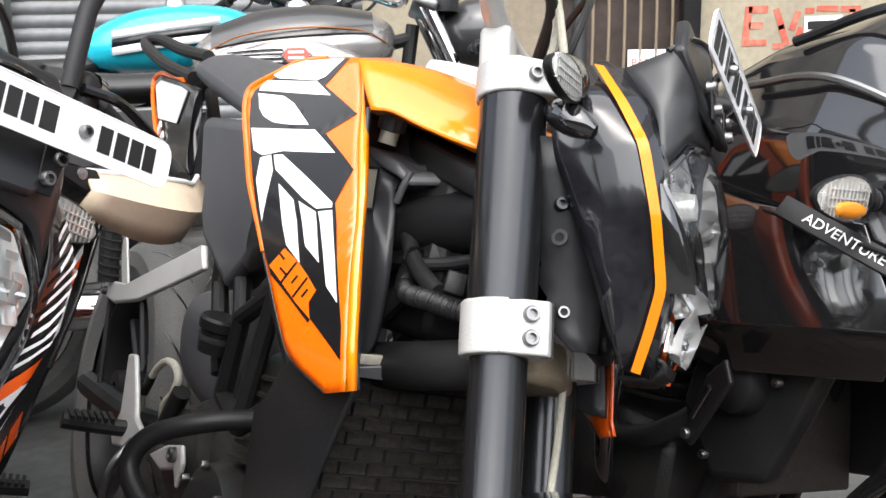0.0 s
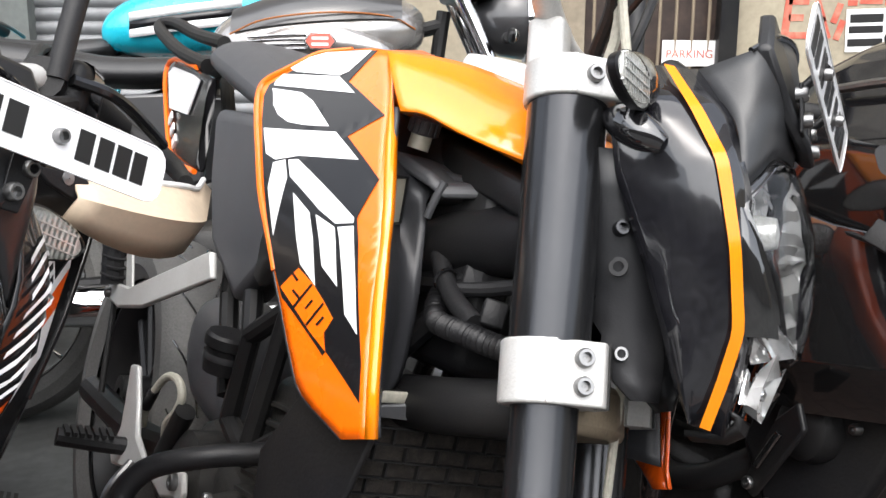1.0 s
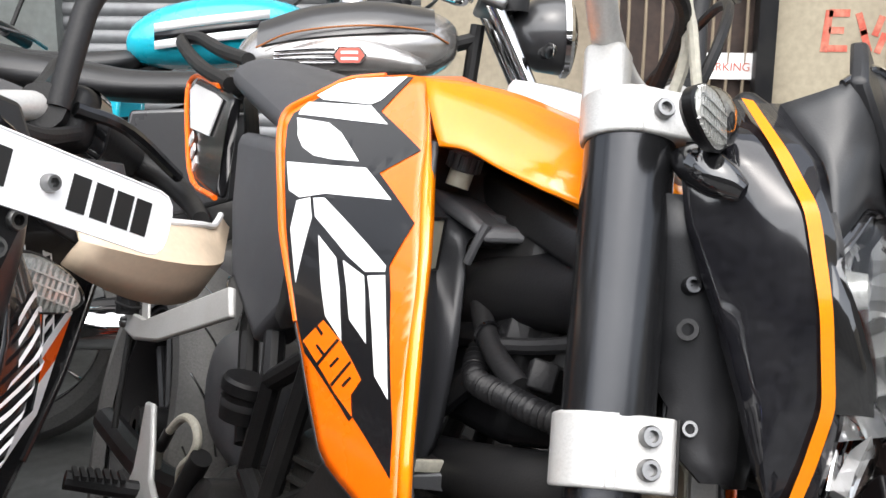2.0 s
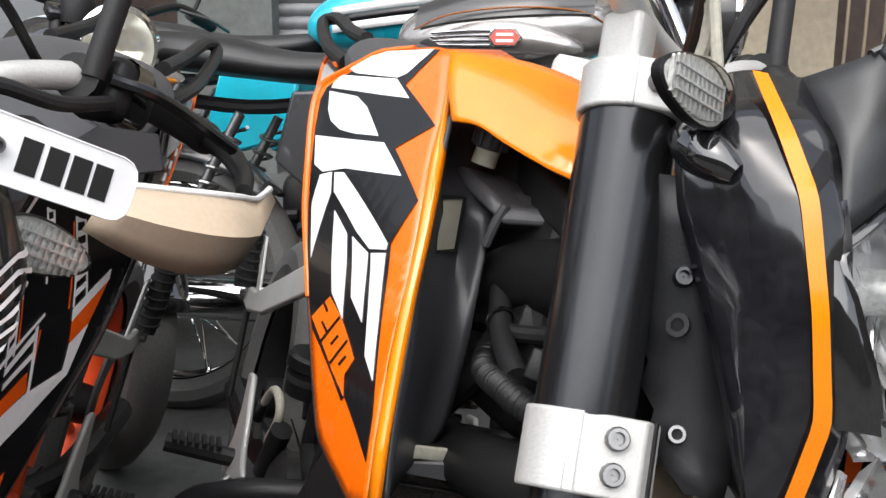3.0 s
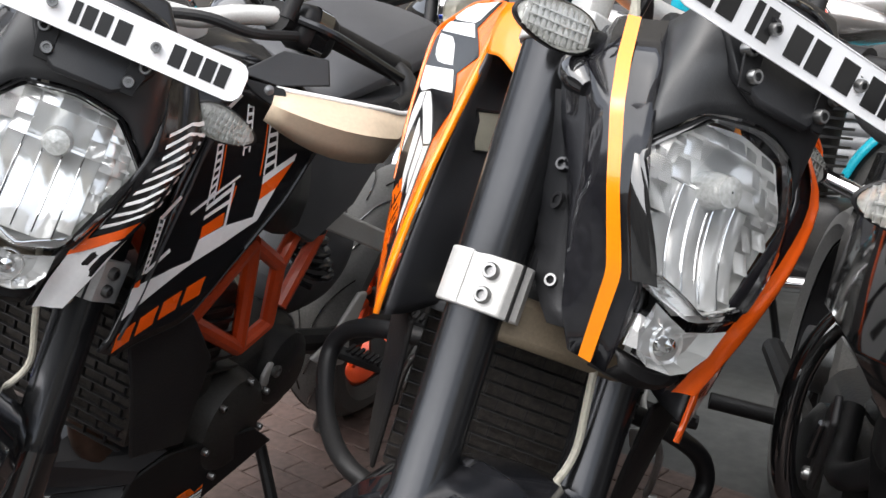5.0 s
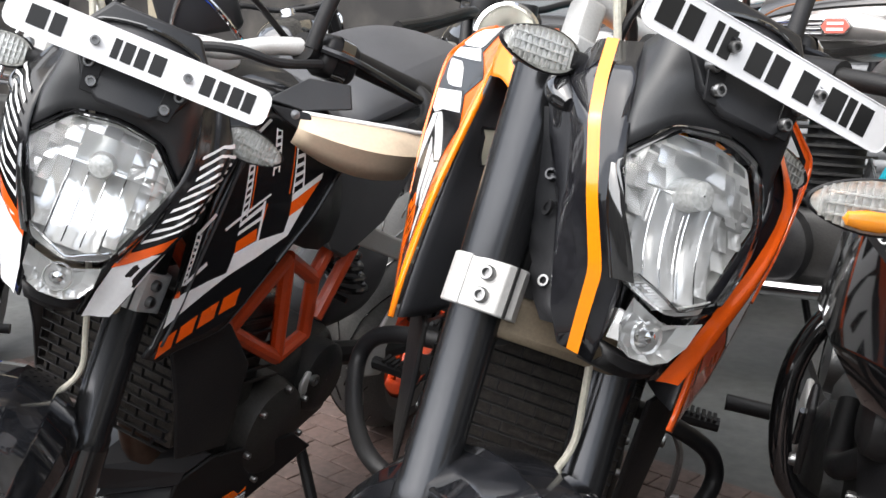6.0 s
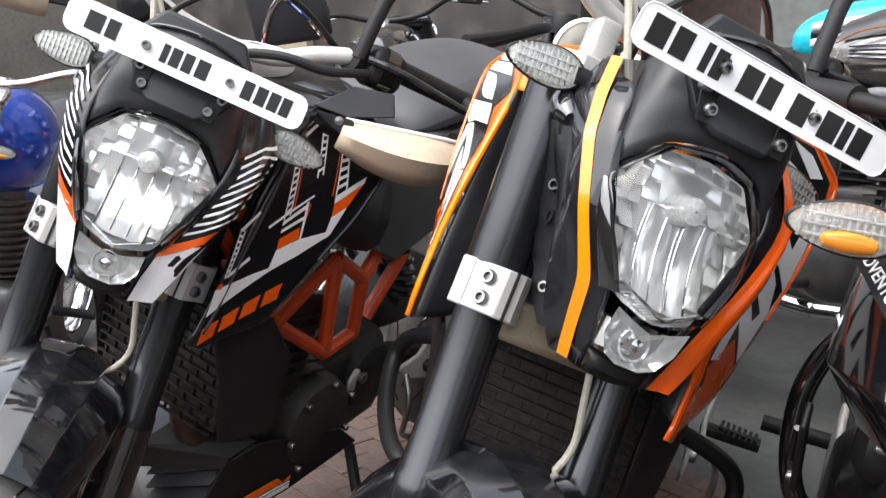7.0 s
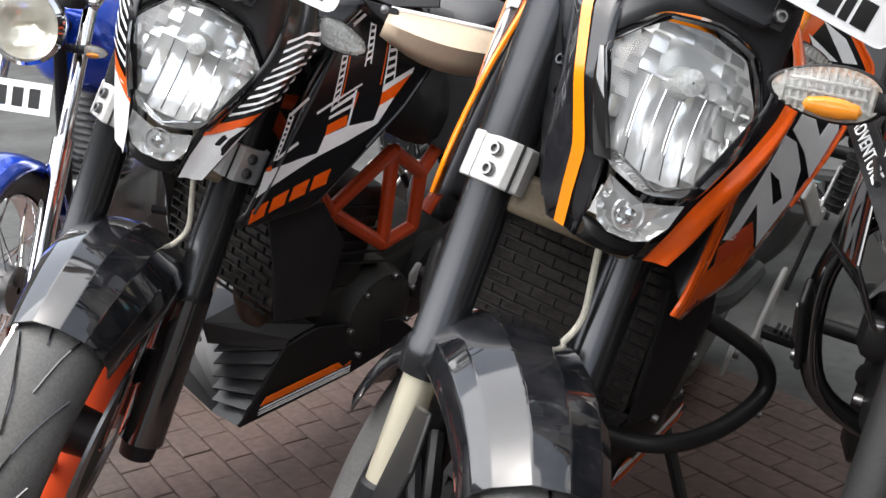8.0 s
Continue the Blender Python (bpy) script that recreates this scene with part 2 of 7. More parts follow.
RIGHT_CREST = [(-0.003, -0.003), (-0.0215, 0.036), (-0.05, 0.089), (-0.067, 0.121), (-0.08, 0.145), (-0.102, 0.177), (-0.121, 0.201), (-0.139, 0.224), (-0.156, 0.248), (-0.178, 0.275), (-0.198, 0.295), (-0.2065, 0.302)]
RIGHT_LIP = [(0.005, 0.001), (-0.0165, 0.0436), (-0.042, 0.0934), (-0.057, 0.119), (-0.0726, 0.144), (-0.09, 0.1725), (-0.111, 0.2008), (-0.138, 0.2339), (-0.161, 0.2565), (-0.182, 0.278), (-0.2, 0.296), (-0.208, 0.3025)]
RIGHT_TOP = [(-0.2205, 0.2997), (-0.2373, 0.293), (-0.2613, 0.2812), (-0.2695, 0.2705), (-0.2798, 0.2548), (-0.2878, 0.2429), (-0.2894, 0.2334)]
RIGHT_REAR = [(-0.2842, 0.2206), (-0.2719, 0.2019), (-0.2522, 0.1751), (-0.2305, 0.1445), (-0.2133, 0.1241), (-0.1956, 0.1044), (-0.1757, 0.081), (-0.1559, 0.0583), (-0.1314, 0.0284), (-0.1074, 0.0004), (-0.0949, -0.007), (-0.0785, -0.0112), (-0.033, -0.0179)]


def skin_y(f, u):
    """The bowed shroud: how far out to the right it stands at a place."""
    return -0.1658 + 0.1505 * f - 0.0057 * u - 0.8255 * f * f + 0.9651 * u * u + 0.0886 * f * u


def skin_point(f, u, lift=0.0, side=-1, inset=0.0145):
    n = Vector((0.1505 - 1.651 * f + 0.0886 * u, -1, -0.0057 + 1.93 * u + 0.0886 * f)).normalized()
    p = Vector((f, skin_y(f, u), u)) + n * lift
    return p if side < 0 else Vector((p.x, -p.y - inset, p.z))


def skin_plate(outline, lift, side=-1, inset=0.0145):
    """A flat outline laid over the bowed shroud, cut fine enough to follow it."""
    bm = bmesh.new()
    bm.faces.new([bm.verts.new((f, 0, u)) for f, u in outline])
    bmesh.ops.triangulate(bm, faces=bm.faces[:])
    for _ in range(4):
        long = [e for e in bm.edges if e.calc_length() > 0.014]
        if not long:
            break
        bmesh.ops.subdivide_edges(bm, edges=long, cuts=1)
        bmesh.ops.triangulate(bm, faces=[f for f in bm.faces if len(f.verts) > 3])
    for v in bm.verts:
        v.co = skin_point(v.co.x, v.co.z, lift, side, inset)
    return bm


def skin_decal(name, outline, mat, parent, lift=0.0012, side=-1, inset=0.0145):
    ob = part(name, skin_plate(outline, lift, side, inset), mat, parent, smooth=False)
    return solid(outward(ob, (0.3, side, 0.2)), 0.0005)


def tank_shroud(bike, side, face_mat, lip_mat, edge_mat, inset):
    """A tank shroud: a bowed face, a bright folded lip in front and a raised rim behind."""
    crest, fold, rear = RIGHT_CREST, RIGHT_LIP, RIGHT_REAR
    if side > 0:
        crest, fold, rear = [(0.012, -0.016)] + crest, [(0.019, -0.012)] + fold, rear + [(-0.004, -0.025)]
    shell = part("tank_shroud", skin_plate(crest + RIGHT_TOP + rear, 0.0, side, inset), face_mat, bike)
    solid(outward(shell, (0.3, side, 0.2)), 0.006)
    rows = []
    for k in range(4):
        q = k / 3
        rows.append([skin_point(*a, 0.0002, side, inset).lerp(skin_point(*b, -0.007, side, inset), q) + Vector((0.0028, side * 0.001, 0.001)) * math.sin(math.pi * q) for a, b in zip(crest, fold)])
    lip = part("shroud_lip", sheet(rows), lip_mat, bike, "bright folded front lip")
    solid(outward(lip, (1, side * 0.6, 0)), 0.003)
    part("shroud_rim", pipe([skin_point(f, u, -0.001, side, inset) for f, u in RIGHT_TOP[1:] + rear[:7]], 0.0032, 8, 2), edge_mat, bike)
    part("rim_edge", pipe([skin_point(f - 0.002, u, -0.003, side, inset) for f, u in rear[5:]], 0.0028, 8, 2), MASK_GREY, bike, "grey rubbed rear edge")
    # inner side panel, a pocket running back from the lip towards the radiator
    rows = [[(-0.155, 0.146, 0.256), (-0.212, 0.132, 0.25), (-0.228, 0.095, 0.246), (-0.20, 0.04, 0.238)],
            [(-0.136, 0.149, 0.226), (-0.188, 0.131, 0.216), (-0.212, 0.104, 0.214), (-0.185, 0.04, 0.216)],
            [(-0.116, 0.151, 0.194), (-0.148, 0.134, 0.193), (-0.168, 0.112, 0.190), (-0.160, 0.088, 0.184)],
            [(-0.090, 0.153, 0.152), (-0.142, 0.130, 0.150), (-0.168, 0.106, 0.150), (-0.148, 0.090, 0.154)],
            [(-0.058, 0.155, 0.1), (-0.095, 0.130, 0.1), (-0.122, 0.108, 0.1), (-0.122, 0.090, 0.1)],
            [(-0.026, 0.155, 0.04), (-0.065, 0.132, 0.036), (-0.095, 0.112, 0.03), (-0.106, 0.090, 0.028)],
            [(-0.002, 0.152, 0.0), (-0.05, 0.134, -0.01), (-0.082, 0.116, -0.006), (-0.102, 0.098, 0.004)]]
    pan = part("inner_panel", rounder_sheet([[(f, side * y, u) for f, y, u in r] for r in rows]), PANEL_DARK, bike)
    solid(outward(pan, (1, side * 0.3, 0.2)), 0.004)
    # moulded shelf with its screw over the air duct
    top = [(-0.205, 0.118, 0.214), (-0.15, 0.1, 0.206), (-0.14, 0.088, 0.2), (-0.115, 0.04, 0.215), (-0.06, 0.025, 0.22), (-0.06, 0.0, 0.222), (-0.21, 0.0, 0.214)]
    soften(part("panel_shelf", slab([(f, side * y, u) for f, y, u in top], (0.004, 0, -0.014)), PANEL_GREY, bike), 0.005, 3)
    part("panel_fold", pipe([(-0.14, side * 0.088, 0.202), (-0.142, side * 0.091, 0.185), (-0.146, side * 0.092, 0.165)], 0.004, 8), PANEL_GREY, bike)
    screw = part("panel_screw", lathe([(0.0005, 0.009), (0.006, 0.009), (0.0075, 0.006), (0.013, 0.004), (0.014, 0.0), (0.012, -0.003)], 20, "Z"), STEEL, bike, "domed steel panel screw", pose(-0.157, side * 0.039, 0.222, 0, -8, 0))
    return shell


def fork_x(z):
    return -0.041 + 0.043 * z


def fork_y(side, z):
    return side * 0.090 - 0.067 * z


def fork_side(bike, side):
    a = lambda z: (fork_x(z), fork_y(side, z), z)
    axis = (Vector(a(1)) - Vector(a(0))).normalized()

    def turned(profile, seg=36):
        bm = lathe([(r, z) for r, z in profile], seg, "Z")
        return STEER @ Matrix.Translation(a(0)) @ axis.to_track_quat("Z", "Y").to_matrix().to_4x4(), bm
    m, bm = turned([(0.0005, -0.225), (0.029, -0.225), (0.030, -0.215), (0.030, -0.188), (0.0275, -0.183), (0.0275, 0.02), (0.033, 0.02), (0.033, 0.262), (0.028, 0.268), (0.0005, 0.268)])
    part("fork_tube", bm, FORK_GREY, bike, "dark grey anodised upside-down fork tube", m)
    m, bm = turned([(0.0005, -0.42), (0.0205, -0.42), (0.0205, -0.2)], 24)
    part("stanchion", bm, GOLD, bike, "polished inner fork tube", m)
    m, bm = turned([(0.0005, -0.47), (0.026, -0.47), (0.028, -0.45), (0.026, -0.36), (0.0215, -0.355)], 24)
    part("fork_foot", bm, MATT_BLACK, bike, m=m)
    # lower clamp: a collar round the tube with a split lug in front
    c = a(0.003)
    outline = [(c[0] + 0.038 * math.cos(t), c[1] + side * 0.038 * math.sin(t)) for t in [radians(q) for q in range(60, 321, 20)]]
    outline += [(c[0] + 0.032, c[1] - side * 0.028), (c[0] + 0.049, c[1] - side * 0.012), (c[0] + 0.050, c[1] + side * 0.009), (c[0] + 0.010, c[1] + side * 0.0375)]
    bm = slab([(x, y, -0.006) for x, y in outline], (0, 0, 0.051))
    soften(part("lower_clamp", bm, CAST, bike, "cast aluminium lower fork clamp", STEER), 0.006, 3, 50)
    for z in (0.009, 0.031):
        socket_bolt(bike, (c[0] + 0.036, c[1] + side * 0.0205, z), (0.58, side * 0.81, 0), 0.0078, m=STEER)
    part("clamp_slit", box((0.012, 0.003, 0.0515), (c[0] + 0.0455, c[1] - side * 0.002, 0.0195)), MATT_BLACK, bike, m=STEER)
    # upper clamp
    c = a(0.25)
    outline = [(c[0] + 0.037 * math.cos(t), c[1] + side * 0.037 * math.sin(t)) for t in [radians(q) for q in range(60, 301, 20)]]
    outline += [(c[0] + 0.044, c[1] - side * 0.03), (c[0] + 0.048, c[1] + side * 0.006), (c[0] + 0.012, c[1] + side * 0.036)]
    bm = slab([(x, y, 0.238) for x, y in outline], (0, 0, 0.034))
    soften(part("upper_clamp", bm, CAST, bike, "cast aluminium upper fork clamp", STEER), 0.005, 3, 50)
    socket_bolt(bike, (c[0] + 0.028, c[1] + side * 0.023, 0.256), (0.6, side * 0.8, 0), 0.0075, m=STEER)


def wheel(bike, m, rim_mat, tyre_w=0.058, r=0.302, disc=True):
    prof = [(0.215, -tyre_w * 0.75), (0.24, -tyre_w), (0.268, -tyre_w * 0.98), (0.288, -tyre_w * 0.72), (r - 0.004, -tyre_w * 0.4), (r, 0),
            (r - 0.004, tyre_w * 0.4), (0.288, tyre_w * 0.72), (0.268, tyre_w * 0.98), (0.24, tyre_w), (0.215, tyre_w * 0.75)]
    tyre = part("wheel", lathe(prof, 64, "Y"), RUBBER, bike, "worn black road tyre on a cast wheel", m)
    bm = bmesh.new()
    for k in range(16):
        for sgn in (-1, 1):
            t = 2 * math.pi * (k + 0.25 * sgn) / 16
            pts = []
            for j in range(5):
                q = j / 4
                y = sgn * (0.006 + q * tyre_w * 0.7)
                rr = r + 0.0007 - 0.0165 * (q ** 2)
                pts.append((rr * math.cos(t + 0.42 * q ** 0.7), y, rr * math.sin(t + 0.42 * q ** 0.7)))
            pipe(pts, 0.0016, 5, 2, bm)
    part("tread_groove", bm, GLOSS_BLACK, tyre)
    rim = part("rim", lathe([(0.216, -0.046), (0.208, -0.046), (0.2, -0.03), (0.192, 0), (0.2, 0.03), (0.208, 0.046), (0.216, 0.046)], 56, "Y"), rim_mat, tyre)
    solid(rim, 0.004)
    part("hub", lathe([(0.012, -0.06), (0.035, -0.06), (0.04, 0), (0.035, 0.06), (0.012, 0.06)], 24, "Y"), MATT_BLACK, tyre)
    for k in range(5):
        for off in (-0.16, 0.16):
            t = 2 * math.pi * k / 5
            part("spoke", pipe([(0.03 * math.cos(t + off * 3), 0, 0.03 * math.sin(t + off * 3)), (0.2 * math.cos(t + off), 0, 0.2 * math.sin(t + off))], 0.011, 8, 1, straight=True), rim_mat, tyre)
    if disc:
        dd = part("brake_disc", lathe([(0.095, 0.074), (0.148, 0.074), (0.148, 0.079), (0.095, 0.079), (0.095, 0.074)], 48, "Y"), STEEL, tyre)
    return tyre


def blinker(bike, at, way, mat=None, m=None, size=1.0, amber=False):
    """A pointed oval turn signal on a rubber stalk; way: from stalk to tip."""
    way = Vector(way).normalized()
    turn = (m or Matrix()) @ Matrix.Translation(at) @ way.to_track_quat("X", "Z").to_matrix().to_4x4()
    k = size
    fwd = -1 if way.y > 0 else 1

    def oval(s, y, n=28):
        out = []
        for j in range(n):
            t = 2 * math.pi * j / n
            out.append((0.022 + k * (0.039 + 0.040 * s * math.cos(t)), y * fwd, k * s * 0.0195 * math.sin(t) * (1 - 0.22 * math.cos(t))))
        return out
    shell = part("blinker", hull_loft([oval(0.45, -0.011 * k), oval(0.8, -0.008 * k), oval(1.0, -0.004 * k), oval(1.06, 0.003), oval(1.0, 0.0045), oval(0.96, 0.002)]), MATT_BLACK, bike, "black turn signal with a clear lens", turn)
    part("blinker_reflector", sheet([oval(0.97, 0.004), oval(0.85, 0.0035 - 0.001), oval(0.5, 0.0028), oval(0.03, 0.0028)], True), LED_BODY, shell)
    bm = bmesh.new()
    for i in range(12):
        x = -0.031 + 0.0056 * i
        h = 0.0185 * math.sqrt(max(0.0, 1 - (x / 0.0395) ** 2)) * 0.92
        box((0.0022 * k, 0.003, 2 * h * k), (0.022 + k * (0.039 + x), 0.0045 * fwd, 0), bm=bm)
    for z in (-0.008, 0.0, 0.008):
        box((0.056 * k, 0.002, 0.0014 * k), (0.022 + 0.039 * k, 0.0062 * fwd, z * k), bm=bm)
    part("blinker_rib", bm, LED_BODY, shell, "fine ribs behind the lens", smooth=False)
    if amber:
        part("blinker_bulb", lathe([(0.0005, -0.021 * k), (0.005 * k, -0.018 * k), (0.0075 * k, -0.006 * k), (0.0075 * k, 0.006 * k), (0.005 * k, 0.018 * k), (0.0005, 0.021 * k)], 20, "X", (0.022 + 0.033 * k, 0.005 * k * fwd, -0.0095 * k)), AMBER_LENS, shell)
    lens = part("blinker_lens", sheet([oval(1.0, 0.004), oval(0.93, 0.004 + 0.006 * k), oval(0.75, 0.004 + 0.0105 * k), oval(0.4, 0.004 + 0.0135 * k), oval(0.02, 0.004 + 0.0145 * k)], True), LENS, shell)
    outward(lens, (0, fwd, 0))
    lens.visible_shadow = False
    part("blinker_stalk", rod((-0.02, -0.004 * fwd, 0), (0.028, -0.004 * fwd, 0), 0.009, 0.012, 12), GRIP_RUBBER, shell)
    for q in range(3):
        part("stalk_rib", lathe([(0.0095, -0.0015), (0.0128, 0), (0.0095, 0.0015)], 14, "X", (-0.012 + 0.011 * q, -0.004 * fwd, 0)), GRIP_RUBBER, shell)
    return shell


def plate_bars(plate, spans, h=0.03, x=0.0022):
    """Dark bars in place of the plate's characters: (middle, width) along the plate."""
    for y, w in spans:
        part("mark_bar", box((0.001, w, h), (x, y, 0)), INK, plate, smooth=False)


def lens_outline(grow=0.0):
    half = [(0.0, 0.207), (0.049, 0.199), (0.087, 0.156), (0.072, 0.112), (0.049, 0.064), (0.042, 0.053), (0.0, 0.040)]
    ring = half + [(-y, z) for y, z in half[-2:0:-1]]
    n = len(ring)
    out = []
    for i in range(n):
        a, b, c = (Vector(ring[k % n]) for k in (i - 1, i, i + 1))
        q = 0.006 if 0 < i < n // 2 or i > n // 2 else 0.012
        u, v = b + (a - b).normalized() * min(q, (a - b).length * 0.4), b + (c - b).normalized() * min(q, (c - b).length * 0.4)
        out += [tuple(u), tuple((u + 2 * b + v) / 4), tuple(v)]
        nxt = Vector(ring[(i + 1) % n])
        far = nxt + (b - nxt).normalized() * min(q, (b - nxt).length * 0.4)
        out += [tuple(v.lerp(far, s)) for s in (0.25, 0.5, 0.75)]
    c = (0.0, 0.12)
    return [(y + grow * (y - c[0]) / 0.09, z + grow * (z - c[1]) / 0.09) for y, z in out]


def lens_half(z):
    """Half the glass's width at a height."""
    line = [(0.040, 0.001), (0.053, 0.042), (0.064, 0.049), (0.112, 0.072), (0.156, 0.087), (0.199, 0.049), (0.207, 0.001)]
    for (z0, y0), (z1, y1) in zip(line, line[1:]):
        if z0 <= z <= z1:
            return y0 + (y1 - y0) * (z - z0) / (z1 - z0)
    return 0.0


def lens_x(y, z):
    return 0.157 - 5.4 * y * y - 2.2 * (z - 0.125) ** 2


def headlamp(bike, style):
    # glass
    out = lens_outline()
    rows = []
    for k in (1.0, 0.93, 0.7, 0.4, 0.02):
        rows.append([(lens_x(y * k, 0.12 + (z - 0.12) * k) - (0.006 if k == 1.0 else 0), y * k, 0.12 + (z - 0.12) * k) for y, z in out])
    lamp = part("headlamp", sheet(rows, True), LENS, bike, "clear faceted headlamp glass", STEER)
    outward(lamp, (1, 0, 0))
    lamp.visible_shadow = False
    # reflector: a shallow bowl carrying fluted upright bands
    def bowl(y, z):
        r = min(1.0, math.hypot(y / 0.085, (z - 0.13) / 0.088))
        return lens_x(y, z) - 0.014 - 0.046 * (1 - r * r)
    rows = [[(bowl(y * k, 0.125 + (z - 0.125) * k) - 0.006 * (k < 0.95), y * k, 0.125 + (z - 0.125) * k) for y, z in out] for k in (0.985, 0.9, 0.75, 0.55, 0.35, 0.15, 0.02)]
    part("reflector", sheet(rows, True), REFLECTOR, lamp, "bright stepped reflector")
    bm = bmesh.new()
    rnd = random.Random(11)
    edges = [-0.086, -0.075, -0.062, -0.048, -0.030, -0.010, 0.010, 0.030, 0.048, 0.062, 0.075, 0.086]
    for i, (ya, yb) in enumerate(zip(edges, edges[1:])):
        y0, w = (ya + yb) / 2, (yb - ya) * 0.485
        wide = w > 0.008
        cuts = [0.056, 0.150, 0.170, 0.188, 0.203] if wide else [0.060, 0.092, 0.118, 0.142, 0.160, 0.176, 0.190, 0.203]
        for z0, z1 in zip(cuts, cuts[1:]):
            bowl_strip = wide and z0 < 0.06
            n = 14 if bowl_strip else 4
            zz = [z0 + 0.0005 + (z1 - z0 - 0.001) * q / n for q in range(n + 1)]
            zz = [z for z in zz if lens_half(z) > abs(y0) + w + 0.001]
            if len(zz) < 2 or (abs(y0) < 0.03 and z0 > 0.14 and z1 < 0.195):
                continue
            zm = (zz[0] + zz[-1]) / 2
            tz = rnd.choice((-1.0, -0.8, -0.7, -0.6, -0.5, -0.35, 0.1))
            ty = 0.10 * (-1) ** i if bowl_strip else rnd.uniform(-0.35, 0.35)
            rows = []
            for z in zz:
                x = bowl(y0, z) + 0.003 if bowl_strip else bowl(y0, zm) + 0.003 + 0.35 * (bowl(y0, z) - bowl(y0, zm)) + tz * (z - zm)
                rows.append([(x + ty * w * r + 0.0008 * (1 - r * r) + (bowl(y0 + w * r, z) - bowl(y0, z) if bowl_strip else 0.0), y0 + w * r, z) for r in (-1, -0.5, 0, 0.5, 1)])
            sheet(rows, bm=bm)
    part("reflector_band", bm, REFLECTOR, lamp, "faceted reflector cells")
    for y in (-0.031, 0.031, -0.0105, 0.0105):
        part("reflector_seam", pipe([(bowl(y, z) + 0.0045, y, z) for z in (0.06, 0.085, 0.11, 0.135, 0.15)], 0.0008, 6, 3), CHROME, lamp)
    bulb = part("bulb_shield", lathe([(0.001, 0.03), (0.013, 0.028), (0.016, 0.01), (0.017, -0.02)], 24, "X", (0.098, 0, 0.155)), LED_BODY, lamp)
    part("bulb_collar", lathe([(0.036, 0.012), (0.033, 0.016), (0.030, 0.008), (0.018, 0.002)], 32, "X", (0.082, 0, 0.155)), REFLECTOR, lamp)
    for zs, w in ((0.151, 0.078),):
        rows = [[(bowl(y, zs) + dx, y, zs + dz) for y in [w * (-1 + 0.2 * k) for k in range(11)]] for dx, dz in ((-0.004, -0.003), (0.004, -0.001), (0.003, 0.002), (-0.004, 0.003))]
        part("reflector_shelf", sheet(rows), REFLECTOR, lamp, smooth=False)
    # ribbed V-shaped tray across the foot of the glass
    rows = []
    for q in range(6):
        rows.append([(lens_x(y, 0.06) - 0.008 - 0.034 * q / 5, y, 0.050 + 0.42 * abs(y) - 0.006 * q / 5 + (0.0009 if k % 2 else 0.0)) for k, y in enumerate([0.044 * (-1 + k / 24) for k in range(49)])])
    part("lamp_tray", sheet(rows), REFLECTOR, lamp, "ribbed tray at the foot of the lamp", smooth=False)
    part("tray_edge", pipe([(lens_x(y, 0.06) - 0.006, y, 0.0485 + 0.42 * abs(y)) for y in (-0.045, -0.03, -0.015, 0.0, 0.015, 0.03, 0.045)], 0.0016, 8, 2), CHROME, lamp)
    # lower position lamp
    low = [(-0.042, 0.047), (-0.022, 0.040), (0.0, 0.034), (0.022, 0.040), (0.042, 0.047), (0.041, 0.022), (0.030, 0.004), (0.014, -0.003), (-0.014, -0.003), (-0.030, 0.004), (-0.041, 0.022)]
    front_x = lambda y, z: 0.117 + 0.42 * z - 2.4 * y * y
    pos = part("position_lamp", sheet([[(front_x(y * k, 0.02 + (z - 0.02) * k) + 0.004 * (1 - k), y * k, 0.02 + (z - 0.02) * k) for y, z in low] for k in (1.0, 0.6, 0.05)], True), LENS, bike, "small clear position lamp", STEER)
    outward(pos, (1, 0, 0))
    pos.visible_shadow = False
    part("position_reflector", sheet([[(front_x(y, z) - 0.002, y * 0.98, z) for y, z in low], [(0.102 + 0.3 * z, y * 0.62, 0.02 + (z - 0.02) * 0.62) for y, z in low], [(0.106, y * 0.05, 0.021) for y, z in low]], True), REFLECTOR, pos, smooth=False)
    part("position_bulb", lathe([(0.0005, 0.010), (0.006, 0.008), (0.007, 0), (0.011, -0.004)], 16, "X", (0.109, 0, 0.02)), CHROME, pos)
    part("position_ring", lathe([(0.0145, 0.0), (0.016, 0.003), (0.0175, 0.0)], 20, "X", (0.111, 0, 0.02)), REFLECTOR, pos)
    for y in (-0.027, 0.027):
        part("position_facet", slab([(0.101, y - 0.008, 0.008), (0.103, y + 0.008, 0.008), (0.106, y + 0.008, 0.034), (0.106, y - 0.008, 0.036)], (0.002, 0, 0)), REFLECTOR, pos, smooth=False)
    # mask: bezel round the glass down to the chin
    def upper(ring):
        k = min(range(len(ring)), key=lambda q: ring[q][1])
        return [p for p in ring[k:] + ring[:k] if p[1] > 0.066]
    inner, lip, outer = upper(lens_outline(0.0)), upper(lens_outline(0.002)), upper(lens_outline(0.005))
    n = min(len(inner), len(lip), len(outer))
    inner, lip, outer = ([r[round(q * (len(r) - 1) / (n - 1))] for q in range(n)] for r in (inner, lip, outer))
    rows = [[(lens_x(y, z) - 0.012, y * 0.99, z) for y, z in inner], [(lens_x(y, z) - 0.001, y, z) for y, z in lip], [(lens_x(y, z) - 0.004, y, z) for y, z in outer], [(lens_x(y, z) - 0.03, y, z) for y, z in outer]]
    part("headlamp_bezel", sheet(rows), style["bezel"], bike, m=STEER)
